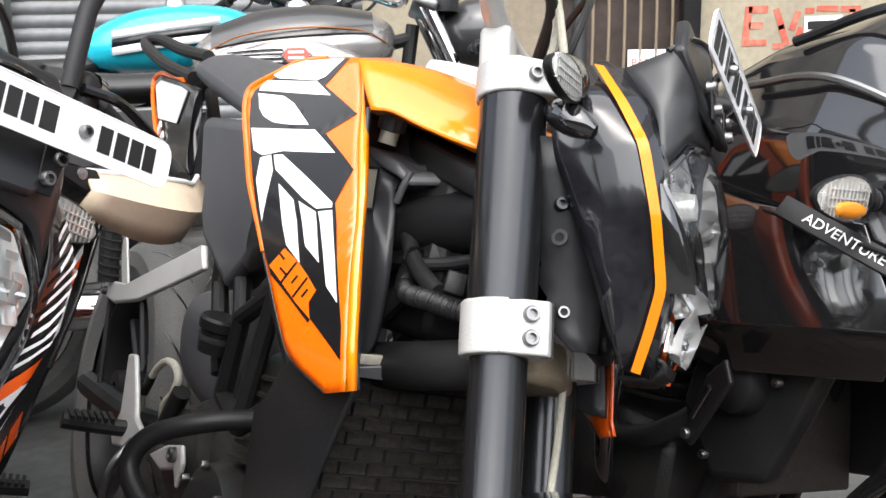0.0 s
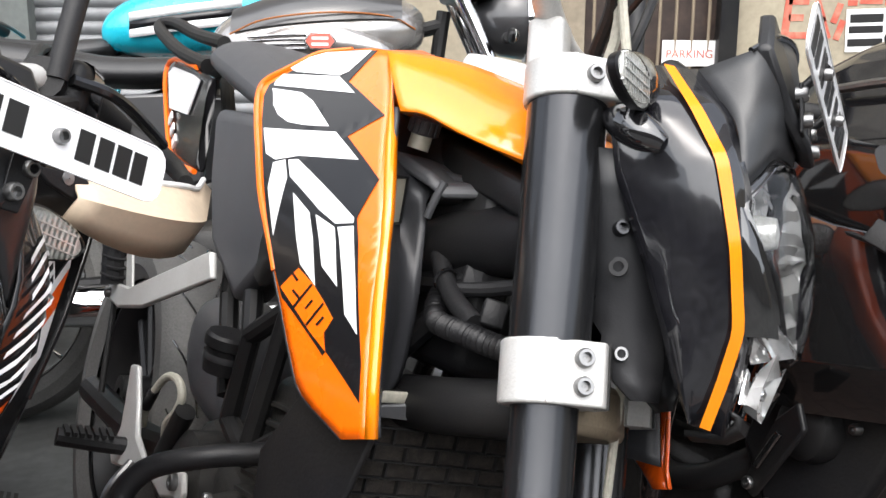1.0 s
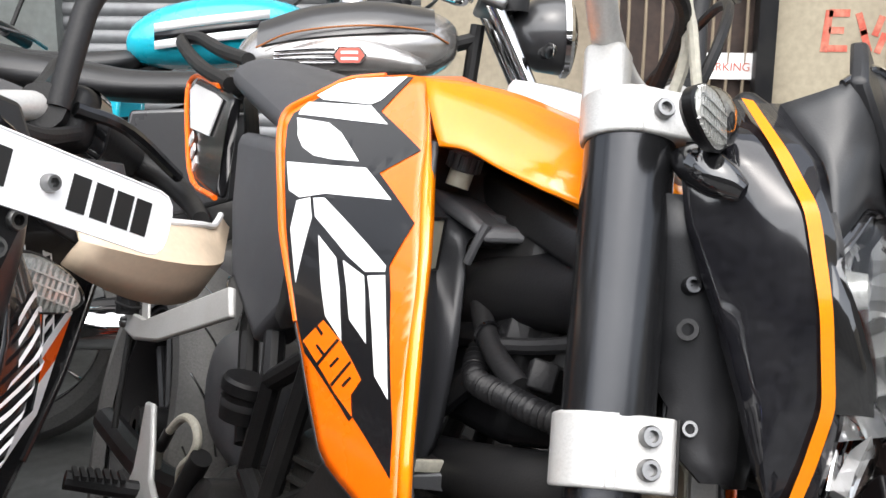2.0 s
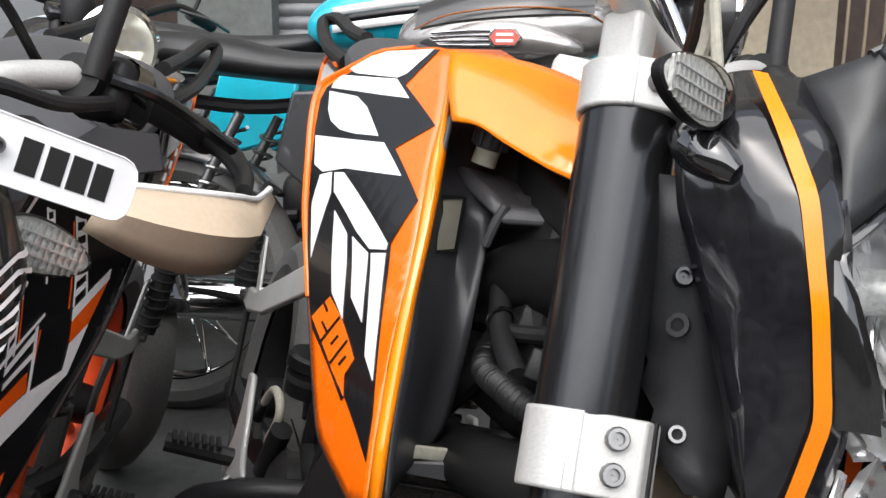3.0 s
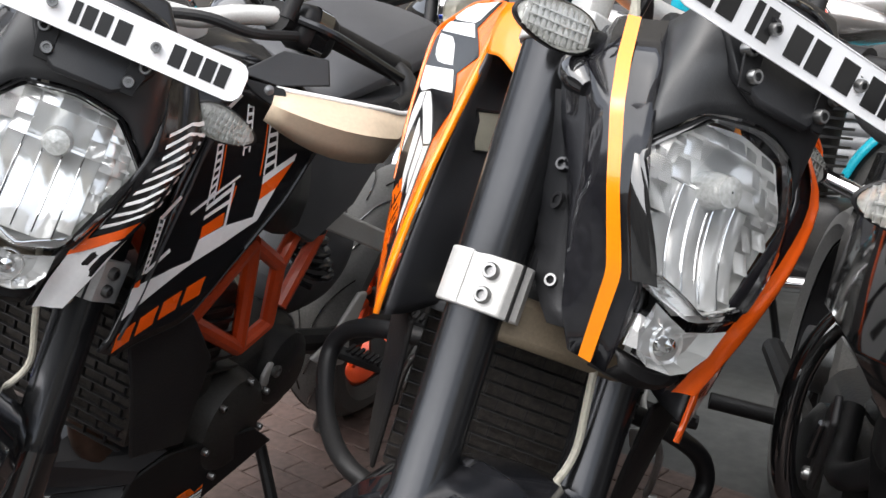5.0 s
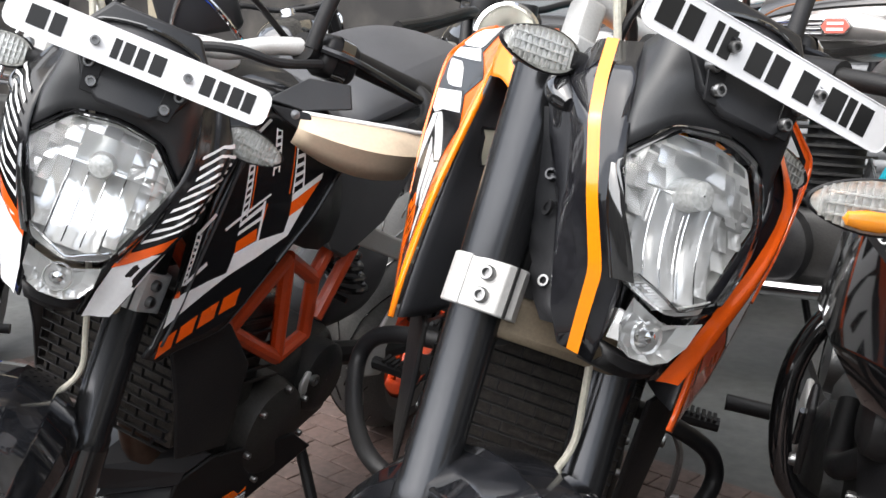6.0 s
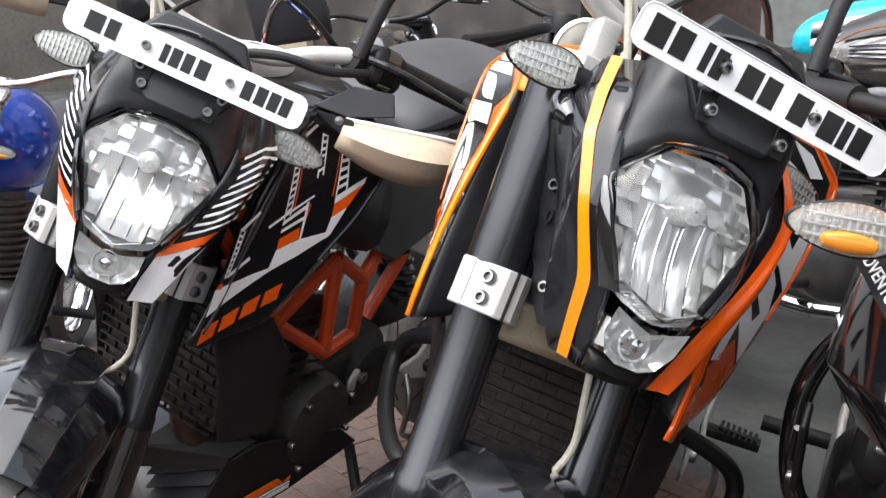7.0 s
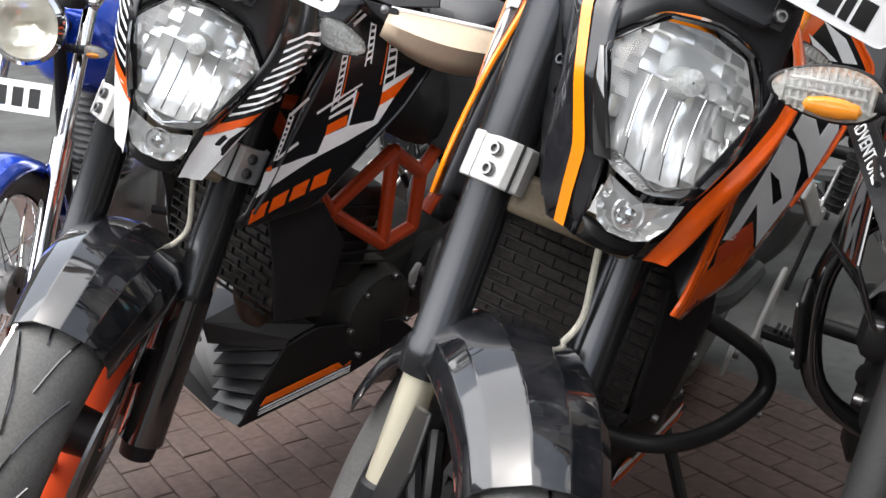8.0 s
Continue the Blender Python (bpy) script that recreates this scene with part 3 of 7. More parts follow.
    chin = [(0.0, 0.094, 0.037), (-0.007, 0.105, 0.034), (-0.016, 0.102, 0.030), (-0.023, 0.088, 0.028), (-0.022, 0.06, 0.028)]
    rows = [[(x - 2.6 * y * y, y, z + 0.16 * abs(y)) for y in [hw * q for q in (-1, -0.6, -0.2, 0.2, 0.6, 1)]] for z, x, hw in chin]
    outward(solid(part("mask_chin", sheet(rows), MATT_BLACK, bike, m=STEER), 0.004), (1, 0, 0))
    # dark cheek strips between the glass and the painted wings
    for side in (-1, 1):
        rows = []
        for z in (0.2, 0.18, 0.156, 0.13, 0.11, 0.09, 0.07, 0.058):
            h = lens_half(z) if z > 0.054 else 0.043 - 0.3 * max(0.0, 0.02 - z)
            rows.append([(lens_x(h, max(z, 0.03)) - 0.004 - 0.6 * max(0.0, 0.05 - z) - dx, side * (h + dy), z) for dy, dx in ((0.001, 0.0), (0.006, 0.004), (0.011, 0.014), (0.012, 0.03))])
        outward(part("lamp_cheek", sheet(rows), style["bezel"], bike, m=STEER), (1, side, 0))
    # smooth upper cowl from the glass up to the visor edge
    low = [(lens_x(y, z) - 0.002, y, z) for y, z in ((-0.088, 0.168), (-0.070, 0.187), (-0.050, 0.204), (0.0, 0.213), (0.050, 0.204), (0.070, 0.187), (0.088, 0.168))]
    high = [(0.062, -0.073, 0.275), (0.112, -0.080, 0.287), (0.130, -0.054, 0.308), (0.140, 0.0, 0.317), (0.130, 0.054, 0.308), (0.112, 0.080, 0.287), (0.062, 0.073, 0.275)]
    between = [(0.101, -0.0885, 0.226), (0.121, -0.080, 0.238), (0.137, -0.054, 0.252), (0.145, 0.0, 0.262), (0.137, 0.054, 0.252), (0.121, 0.080, 0.238), (0.101, 0.0885, 0.226)]
    solid(outward(part("headlamp_cowl", rounder_sheet([low, between, high]), MASK_GREY, bike, "dark grey headlamp cowl", STEER), (1, 0, 0.3)), 0.004)
    part("visor_lip", pipe(high[1:6], 0.003, 8, 4), GLOSS_BLACK, bike, m=STEER)
    # visor recess that carries the plate bracket
    bm = slab([(0.132, -0.052, 0.236), (0.142, -0.028, 0.220), (0.142, 0.028, 0.220), (0.132, 0.052, 0.236), (0.115, 0.080, 0.29), (0.114, 0.05, 0.332), (0.114, -0.05, 0.332), (0.115, -0.080, 0.29)], (0.013, 0, 0))
    soften(part("cowl_centre", bm, VISOR_BLACK, bike, m=STEER), 0.004, 2)
    # side wings
    for side in (-1, 1):
        back = [(0.012, 0.100, 0.264), (0.010, 0.121, 0.214), (0.012, 0.108, 0.178), (0.030, 0.088, 0.118), (0.046, 0.076, 0.060), (0.055, 0.068, 0.020), (0.066, 0.060, -0.010)]
        mid = [(0.030, 0.099, 0.272), (0.048, 0.124, 0.220), (0.066, 0.116, 0.180), (0.078, 0.104, 0.120), (0.082, 0.080, 0.060), (0.074, 0.068, 0.018), (0.068, 0.056, -0.012)]
        s_in = [(0.043, 0.097, 0.273), (0.068, 0.111, 0.228), (0.089, 0.117, 0.184), (0.098, 0.100, 0.120), (0.098, 0.073, 0.060), (0.085, 0.062, 0.022), (0.071, 0.050, -0.013)]
        s_out = [(0.050, 0.088, 0.274), (0.077, 0.103, 0.229), (0.098, 0.110, 0.186), (0.106, 0.093, 0.121), (0.106, 0.063, 0.060), (0.093, 0.053, 0.021), (0.078, 0.041, -0.015)]
        front = [(0.070, 0.074, 0.277), (0.100, 0.088, 0.228), (0.115, 0.087, 0.168), (0.115, 0.067, 0.114), (0.113, 0.044, 0.054), (0.102, 0.037, 0.018), (0.090, 0.034, -0.019)]
        if side > 0:
            mid = [(x + 0.018, y + 0.012, z) for x, y, z in mid]
            s_in = [(x + 0.012, y + 0.006, z) for x, y, z in s_in]
            s_out = [(x + 0.005, y + 0.003, z) for x, y, z in s_out]
        flip = (lambda r: r) if side > 0 else mirrored
        style["wing"](bike, side, flip(back), flip(mid), flip(s_in), flip(s_out), flip(front))
        # bracket between fork and wing
        line = [(0.20, 0.104, -0.006), (0.17, 0.095, -0.010), (0.14, 0.086, -0.010), (0.12, 0.080, -0.008), (0.10, 0.073, -0.012), (0.085, 0.068, -0.006), (0.07, 0.062, -0.012), (0.055, 0.058, -0.002), (0.04, 0.053, -0.006), (0.02, 0.047, 0.006), (0.006, 0.044, 0.020)]
        rows = [[(x0 + (0.042 - x0 * 0.2 - x0) * q, side * (y + 0.012 - 0.022 * q), z) for q in (0, 0.5, 1)] for z, y, x0 in line]
        br = solid(part("lamp_bracket", sheet(rows), VISOR_BLACK, bike, m=STEER), 0.003)
        part("bracket_hole", lathe([(0.0045, 0), (0.008, 0.0), (0.008, 0.003), (0.0045, 0.003)], 16, "Y", (0.012, side * 0.0835, 0.109)), MATT_BLACK, bike, m=STEER)
        pod = [(0.004, 0.106, 0.228), (0.018, 0.114, 0.220), (0.036, 0.119, 0.208), (0.052, 0.117, 0.198)]
        part("blinker_mount", pipe([(x, side * y, z) for x, y, z in pod], lambda q: 0.004 + 0.012 * math.sin(math.pi * (0.1 + 0.8 * q)), 16, 5), GLOSS_BLACK, bike, m=STEER)
        for p in ((0.014, 0.089, 0.139), (0.009, 0.056, 0.042)):
            socket_bolt(bike, (p[0], side * p[1], p[2]), (0.55, side * 0.9, 0), 0.0068, STEEL if p[2] < 0.1 else FORK_GREY, STEER)


def wing_black(bike, side, back, mid, s_in, s_out, front):
    swell = [Vector(a).lerp(Vector(b), 0.5) + Vector((0.003, side, 0.0)) * k for a, b, k in zip(back, mid, (-0.004, -0.004, -0.002, 0.003, 0.012, 0.010, 0.002))]
    w = part("lamp_wing", kinked_sheet([back, [tuple(p) for p in swell], mid, s_in, s_out, front]), SCUFFED, bike, "glossy black lamp wing with an orange stripe" if side < 0 else "orange and black lamp wing", STEER)
    solid(outward(w, (0.6, side, 0)), 0.003)
    n = Vector((0.003, side * 0.003, 0))
    row = lambda r: [Vector(p) + n for p in r]
    if side < 0:
        outward(part("stripe", kinked_sheet([row(s_in), row(s_out)]), LIT_ORANGE, w, "orange stripe"), (0.6, side, 0))
    else:
        inner = [Vector(a).lerp(Vector(b), 0.35) for a, b in zip(s_out, front)]
        outer = [Vector(a).lerp(Vector(b), 0.55) for a, b in zip(back, mid)]
        # same orange as the right side, its shade put into the colour
        part("orange_band", rounder_sheet([row(outer), row(mid), row(s_in), row(s_out), row(inner)]), SHADE_AND_DEEP_ORANGE, w, "orange painted band")


def wing_white(bike, side, back, mid, s_in, s_out, front):
    w = part("lamp_wing", rounder_sheet([back, mid, s_in, s_out, front]), DECAL_BLACK, bike, "black lamp wing with white and orange graphics", STEER)
    solid(outward(w, (0.6, side, 0)), 0.003)
    up = Vector((0.0034, side * 0.0034, 0))

    def piece(name, i, j, a, b, mat, slope=0.0):
        """A patch of vinyl: from station i to j down the wing, between shares a and b across it."""
        rows = []
        cross = [a + (b - a) * q / 6 for q in range(7)]
        for st0 in (i, (i + j) / 2, j):
            pts = []
            for sh in cross:
                st = min(5.999, max(0.0, st0 + slope * (sh - 2)))
                k = int(st)
                line = [Vector(r[k]).lerp(Vector(r[k + 1]), st - k) for r in (back, mid, s_in, s_out, front)]
                kk = min(int(sh), 3)
                pts.append(line[kk].lerp(line[kk + 1], sh - kk) + up)
            rows.append(pts)
        part(name, sheet(rows), mat, w)
    for k in range(9):
        st = 1.0 + 0.25 * k
        piece("vinyl_stripe", st, st + 0.09, 0.5, 3.5, WHITE, 0.28)
    piece("vinyl_orange", 3.3, 3.65, 0.8, 3.8, SHADE_AND_DEEP_ORANGE, 0.28)
    piece("vinyl_white", 3.67, 5.98, 1.3, 3.8, WHITE, 0.12)


def naked_bike(m, label, style):
    bike = tagged(new("motorcycle"), label, "motorcycle", "parked motorcycles")
    bike.matrix_world = m
    # --- tank
    secs = [(-0.02, 0.045, 0.228, 0.25), (-0.08, 0.055, 0.235, 0.278), (-0.16, 0.085, 0.24, 0.306), (-0.25, 0.118, 0.242, 0.316), (-0.36, 0.115, 0.225, 0.292), (-0.45, 0.085, 0.19, 0.235)]
    rows = []
    for f, hw, lo, hi in secs:
        half = [(hw * 0.96, lo), (hw, lo + (hi - lo) * 0.35), (hw * 0.86, lo + (hi - lo) * 0.75), (hw * 0.5, hi - 0.004), (0, hi)]
        rows.append([(f, y, u) for y, u in half] + [(f, -y, u) for y, u in half[-2::-1]] )
    tank = part("tank", hull_loft(rows), style["tank"], bike, style["tank_label"])
    rounder(tank, 2)
    seat_at = pose(-0.222, 0, 0.318, 0, -4, 0)
    part("cap_surround", lathe([(0.038, 0.002), (0.041, 0.007), (0.052, 0.006), (0.055, 0.0), (0.055, -0.02)], 40, "Z"), style["cap_ring"], bike, "brushed ring round the filler cap", seat_at)
    cap = part("filler_cap", lathe([(0.001, 0.007), (0.028, 0.006), (0.031, 0.009), (0.036, 0.008), (0.038, 0.003), (0.038, -0.02)], 36, "Z"), STEEL, bike, "round steel filler cap", seat_at)
    part("key_flap", box((0.03, 0.012, 0.003), (0.004, 0, 0.0085), (0, 0, 20), 0.001), CHROME, cap)
    for side in (-1, 1):
        tank_shroud(bike, side, style["shroud"] if side < 0 else style["far_shroud"], style["lip"] if side < 0 else style["far_shroud"], style["edge"] if side < 0 else style["far_shroud"], style["inset"])
        style["graphics"](bike, side)
        # flank between tank and shroud
        rows = [[(-0.18, side * 0.09, 0.308), (-0.24, side * 0.1, 0.312), (-0.29, side * 0.105, 0.302), (-0.36, side * 0.105, 0.265)],
                [skin_point(f, u, 0.0, side, style["inset"]) for f, u in ((-0.2055, 0.301), (-0.2373, 0.2925), (-0.2613, 0.281), (-0.2798, 0.2548))]]
        solid(part("tank_flank", sheet(rows), style["flank"], bike), 0.004)
        # the tank's forward cheek, from the shroud's fold round to the fork
        rows = [[(-0.2065, side * 0.150, 0.302), (-0.196, side * 0.114, 0.309), (-0.172, side * 0.076, 0.312), (-0.14, side * 0.035, 0.308), (-0.12, 0.0, 0.305)],
                [(-0.186, side * 0.1535, 0.289), (-0.168, side * 0.128, 0.294), (-0.143, side * 0.100, 0.294), (-0.105, side * 0.066, 0.290), (-0.05, 0.0, 0.284)],
                [(-0.164, side * 0.1525, 0.270), (-0.146, side * 0.134, 0.274), (-0.117, side * 0.110, 0.270), (-0.076, side * 0.077, 0.267), (-0.03, 0.0, 0.262)],
                [(-0.148, side * 0.149, 0.254), (-0.130, side * 0.133, 0.258), (-0.101, side * 0.111, 0.252), (-0.058, side * 0.076, 0.247), (-0.02, 0.0, 0.245)]]
        solid(outward(part("tank_cheek", rounder_sheet(rows), style["tank"], bike), (0.6, side, 0.3)), 0.003)
        # knee panel under the tank
        rows = [[(-0.24, side * 0.13, 0.26), (-0.34, side * 0.12, 0.24), (-0.46, side * 0.10, 0.2)],
                [(-0.27, side * 0.2, 0.19), (-0.35, side * 0.16, 0.15), (-0.47, side * 0.13, 0.1)],
                [(-0.2, side * 0.165, 0.1), (-0.33, side * 0.15, 0.03), (-0.45, side * 0.13, -0.02)]]
        solid(rounder(part("knee_panel", sheet(rows), MATT_BLACK, bike), 1), 0.006)
    # coolant filler and level window on the right-hand inner panel
    at = (-0.186, -0.101, 0.243)
    cap = part("coolant_cap", lathe([(0.001, 0.008), (0.0125, 0.008), (0.014, 0.006), (0.014, -0.007), (0.011, -0.008)], 18, "Z", at), SEAT_VINYL, bike, "ribbed black reservoir cap")
    for k in range(14):
        t = 2 * math.pi * k / 14
        part("cap_rib", box((0.003, 0.0028, 0.012), (at[0] + 0.0142 * math.cos(t), at[1] + 0.0142 * math.sin(t), at[2]), (0, 0, math.degrees(t))), PANEL_GREY, cap)
    part("coolant_neck", rod((at[0] + 0.001, at[1] - 0.001, at[2] - 0.022), (at[0], at[1], at[2] - 0.006), 0.0105), MILK, bike)
    n = Vector((0.75, -0.66, 0.05))
    corners = [Vector(p) + n * 0.003 for p in ((-0.144, -0.1365, 0.194), (-0.165, -0.1125, 0.194), (-0.166, -0.1065, 0.152), (-0.143, -0.1305, 0.152))]
    mid = sum(corners, Vector()) / 4
    soften(part("level_window", slab(corners, n * 0.005), MILK, bike, "milky reservoir window"), 0.0015, 2)
    part("window_frame", pipe([mid + (c - mid) * 1.06 + n * 0.004 for c in corners + corners[:1]], 0.0022, 8, 1, straight=True), MATT_BLACK, bike)
    # --- frame
    for side in (-1, 1):
        y = side * 0.115
        nodes = {"a": (-0.343, y, 0.0), "b": (-0.205, y, -0.075), "c": (-0.352, y, -0.185), "d": (-0.43, y, -0.172), "e": (-0.42, y * 1.05, -0.06), "f": (-0.48, y, 0.0), "g": (-0.545, y, -0.05),
                 "h": (-0.10, side * 0.05, 0.12), "i": (-0.46, y, -0.153), "j": (-0.62, y * 0.9, 0.05)}
        for p, q in ("ab", "bc", "cd", "ca", "ea", "de", "ef", "ig", "bh", "gj", "hf"):
            part("frame_tube", pipe([nodes[p], nodes[q]], 0.0125, 10, 1, straight=True), style["frame"], bike)
    # --- radiator
    part("radiator_core", box((0.03, 0.25, 0.21), (-0.115, 0, -0.12), (0, -8, 0), 0.006), RADIATOR, bike, "fine-finned radiator core")
    for k in range(13):
        soften(part("radiator_slat", box((0.008, 0.246, 0.0015), (-0.092 + 0.0012 * k, 0, -0.026 - 0.0162 * k), (0, -8, 0)), MATT_BLACK, bike, smooth=False), 0.0008)
    for k in range(12):
        for j in range(8):
            y = -0.122 + 0.034 * j + (0.017 if k % 2 else 0)
            if abs(y) < 0.124:
                part("radiator_bar", box((0.006, 0.0016, 0.0162), (-0.0915 + 0.0012 * k, y, -0.0341 - 0.0162 * k), (0, -8, 0)), MATT_BLACK, bike, smooth=False)
    for side in (-1, 1):
        bm = slab([(-0.05, side * 0.128, -0.02), (-0.13, side * 0.165, -0.01), (-0.19, side * 0.165, -0.1), (-0.17, side * 0.155, -0.24), (-0.09, side * 0.13, -0.235), (-0.075, side * 0.128, -0.12)], (0, side * 0.006, 0))
        soften(part("radiator_shield", bm, DUSTY_BLACK, bike), 0.003, 2)
    part("radiator_hose", pipe([(-0.13, -0.1, -0.02), (-0.17, -0.09, 0.06), (-0.25, -0.06, 0.12)], 0.017, 14), GRIP_RUBBER, bike)
    soften(part("radiator_top", box((0.035, 0.27, 0.025), (-0.105, 0, -0.005), (0, -8, 0), 0.004), MATT_BLACK, bike), 0.002)
    # --- headstock and engine
    soften(part("airbox", box((0.27, 0.12, 0.2), (-0.22, 0, 0.11), (0, -10, 0), 0.02), MATT_BLACK, bike), 0.006)
    soften(part("tank_base", box((0.37, 0.13, 0.03), (-0.215, 0, 0.222), (0, 3, 0), 0.004), MATT_BLACK, bike), 0.002)
    part("headstock", rod((0.0, 0, 0.05), (-0.11, 0, 0.26), 0.032), MATT_BLACK, bike)
    bm = slab([(-0.2, -0.082, 0.198), (-0.175, -0.082, 0.212), (-0.13, -0.05, 0.215), (-0.05, -0.035, 0.225), (-0.05, 0.05, 0.225), (-0.2, 0.06, 0.2)], (0, 0, -0.028))
    soften(part("air_duct", bm, MASK_GREY, bike), 0.006, 2)
    part("air_tube", pipe([(-0.25, -0.05, 0.085), (-0.15, -0.045, 0.145), (-0.05, -0.03, 0.18), (0.02, -0.02, 0.20)], 0.033, 22), MATT_BLACK, bike, "fat black intake tube")
    part("lower_tube", pipe([(-0.24, -0.06, -0.05), (-0.07, -0.065, 0.010), (0.04, -0.04, 0.055)], 0.026, 14), MATT_BLACK, bike)
    plug = soften(part("connector_block", box((0.05, 0.045, 0.036), (-0.11, -0.032, 0.122), (0, -20, -30), 0.003), DUSTY_BLACK, bike, "ribbed black wiring connector"), 0.0015)
    for k in range(5):
        part("connector_rib", box((0.003, 0.05, 0.041), (-0.13 + 0.0105 * k, -0.044 + 0.006 * k, 0.116 + 0.003 * k), (0, -20, -30), 0.0008), PANEL_GREY, plug, smooth=False)
    soften(part("relay", box((0.026, 0.022, 0.024), (-0.045, -0.055, 0.108), (0, -20, -30), 0.002), DUSTY_BLACK, bike), 0.001)
    pts = smooth_path([(0.03, -0.07, 0.098), (-0.005, -0.08, 0.093), (-0.04, -0.083, 0.089), (-0.075, -0.082, 0.083), (-0.1, -0.078, 0.082), (-0.122, -0.068, 0.095), (-0.135, -0.05, 0.115)], 14)
    part("corrugated_hose", pipe(pts, lambda q: 0.0098 + 0.0016 * math.sin(q * 200), 14, 2), MATT_BLACK, bike, "corrugated black wiring sleeve")
    part("wiring_loom", pipe([(-0.04, -0.074, 0.098), (-0.09, -0.074, 0.108), (-0.13, -0.07, 0.125), (-0.17, -0.06, 0.145)], 0.0095, 12), GRIP_RUBBER, bike)
    part("wiring_branch", pipe([(-0.10, -0.07, 0.112), (-0.07, -0.05, 0.125), (-0.03, -0.035, 0.145), (0.0, -0.03, 0.16)], 0.007, 10), GRIP_RUBBER, bike)
    part("cable_tie", lathe([(0.0112, -0.002), (0.0128, -0.002), (0.0128, 0.002), (0.0112, 0.002)], 18, "X", (-0.11, -0.072, 0.116)), GLOSS_BLACK, bike)
    # pressed bracket along the radiator's head
    bm = slab([(-0.085, -0.125, -0.004), (-0.082, -0.09, 0.002), (-0.08, -0.075, 0.02), (-0.08, -0.058, 0.022), (-0.08, -0.045, 0.004), (-0.08, -0.02, -0.006), (-0.08, 0.06, -0.006), (-0.08, 0.06, -0.014), (-0.085, -0.125, -0.014)], (-0.03, 0, 0))
    soften(part("radiator_bracket", bm, PANEL_GREY, bike, "dull grey pressed bracket over the radiator"), 0.002, 2)
    soften(part("paper_tag", box((0.004, 0.034, 0.011), (-0.086, -0.105, 0.006), (0, 0, 8), 0.001), CABLE, bike, "small pale sticker"), 0.0005)
    soften(part("cylinder_block", box((0.17, 0.2, 0.2), (-0.27, 0, -0.16), (0, -15, 0), 0.02), ENGINE, bike, "black single-cylinder engine block"), 0.006)
    for k in range(6):
        soften(part("cooling_fin", box((0.18, 0.215, 0.006), (-0.262 - 0.006 * k, 0, -0.09 - 0.024 * k), (0, -15, 0)), ENGINE, bike), 0.001)
    soften(part("crankcase", box((0.36, 0.2, 0.2), (-0.42, 0, -0.34), (0, 6, 0), 0.03), ENGINE, bike, "black engine crankcase"), 0.008)
    for side in (-1, 1):
        part("engine_cover", lathe([(0.001, side * 0.14), (0.06, side * 0.14), (0.082, side * 0.128), (0.09, side * 0.1), (0.09, side * 0.08)], 36, "Y", (-0.36, 0, -0.33)), ENGINE, bike, "round black engine cover")
        part("gear_cover", lathe([(0.001, side * 0.128), (0.05, side * 0.128), (0.066, side * 0.118), (0.07, side * 0.08)], 32, "Y", (-0.52, 0, -0.3)), ENGINE, bike)
        for k in range(7):
            t = 2 * math.pi * k / 7
            socket_bolt(bike, (-0.36 + 0.082 * math.cos(t), side * 0.135, -0.33 + 0.082 * math.sin(t)), (0, side, 0), 0.006)
    part("header_pipe", pipe([(-0.19, 0.02, -0.16), (-0.13, 0.02, -0.22), (-0.14, 0.04, -0.3), (-0.25, 0.06, -0.36), (-0.4, 0.06, -0.46)], 0.022, 16), HEADER, bike, "heat-tinted exhaust header")
    part("oil_union", rod((-0.11, -0.03, -0.2), (-0.11, -0.075, -0.205), 0.011), STEEL, bike)
    # --- belly pan
    for side in (-1, 1):
        out = [(-0.168, 0.088, -0.345), (-0.08, 0.086, -0.482), (-0.30, 0.1275, -0.442), (-0.45, 0.156, -0.392), (-0.40, 0.148, -0.345), (-0.21, 0.118, -0.305)]
        bm = slab([(f, side * y, u) for f, y, u in out], (0, -side * 0.008, 0))
        pan = soften(part("belly_pan_side", bm, MATT_BLACK, bike, "black belly pan with orange and white pinstripes"), 0.003)
        for k, (mt, w, o) in enumerate(((style["pan"], 0.016, 0.022), (WHITE, 0.004, 0.014), (WHITE, 0.003, 0.008), (WHITE, 0.003, 0.003))):
            if not style["bar"]:
                continue
            f1, f2 = -0.118 + 0.25 * (0.022 - o), -0.30
            yy = lambda f: side * (0.0875 + 0.19 * (-f - 0.09))
            z1, z2 = -0.468 + o, -0.437 + o
            part("pan_stripe", slab([(f1, yy(f1), z1), (f2, yy(f2), z2), (f2, yy(f2), z2 + w), (f1 - 0.01, yy(f1 - 0.01), z1 + w)], (0, side * 0.0015, 0)), mt, pan, smooth=False)
        for mt, o, w, f1, f2 in ((SHADE_AND_DEEP_ORANGE, 0.001, 0.010, -0.12, -0.42), (WHITE, 0.017, 0.016, -0.24, -0.41), (SHADE_AND_DEEP_ORANGE, 0.034, 0.004, -0.25, -0.41), (SHADE_AND_DEEP_ORANGE, 0.0125, 0.004, -0.24, -0.30)):
            if style["bar"]:
                continue
            low = lambda f: -0.478 + (-0.09 - f) * 0.182 if f > -0.30 else -0.440 + (-0.30 - f) * 0.32
            yy = lambda f: side * (0.0875 + 0.19 * (-f - 0.09))
            fs = [f1 + (f2 - f1) * q / 6 for q in range(7)]
            line = [(f, yy(f), low(f) + o) for f in fs] + [(f - 0.006, yy(f - 0.006), low(f) + o + w) for f in fs[::-1]]
            part("pan_stripe", slab(line, (0, side * 0.0015, 0)), mt, pan, smooth=False)
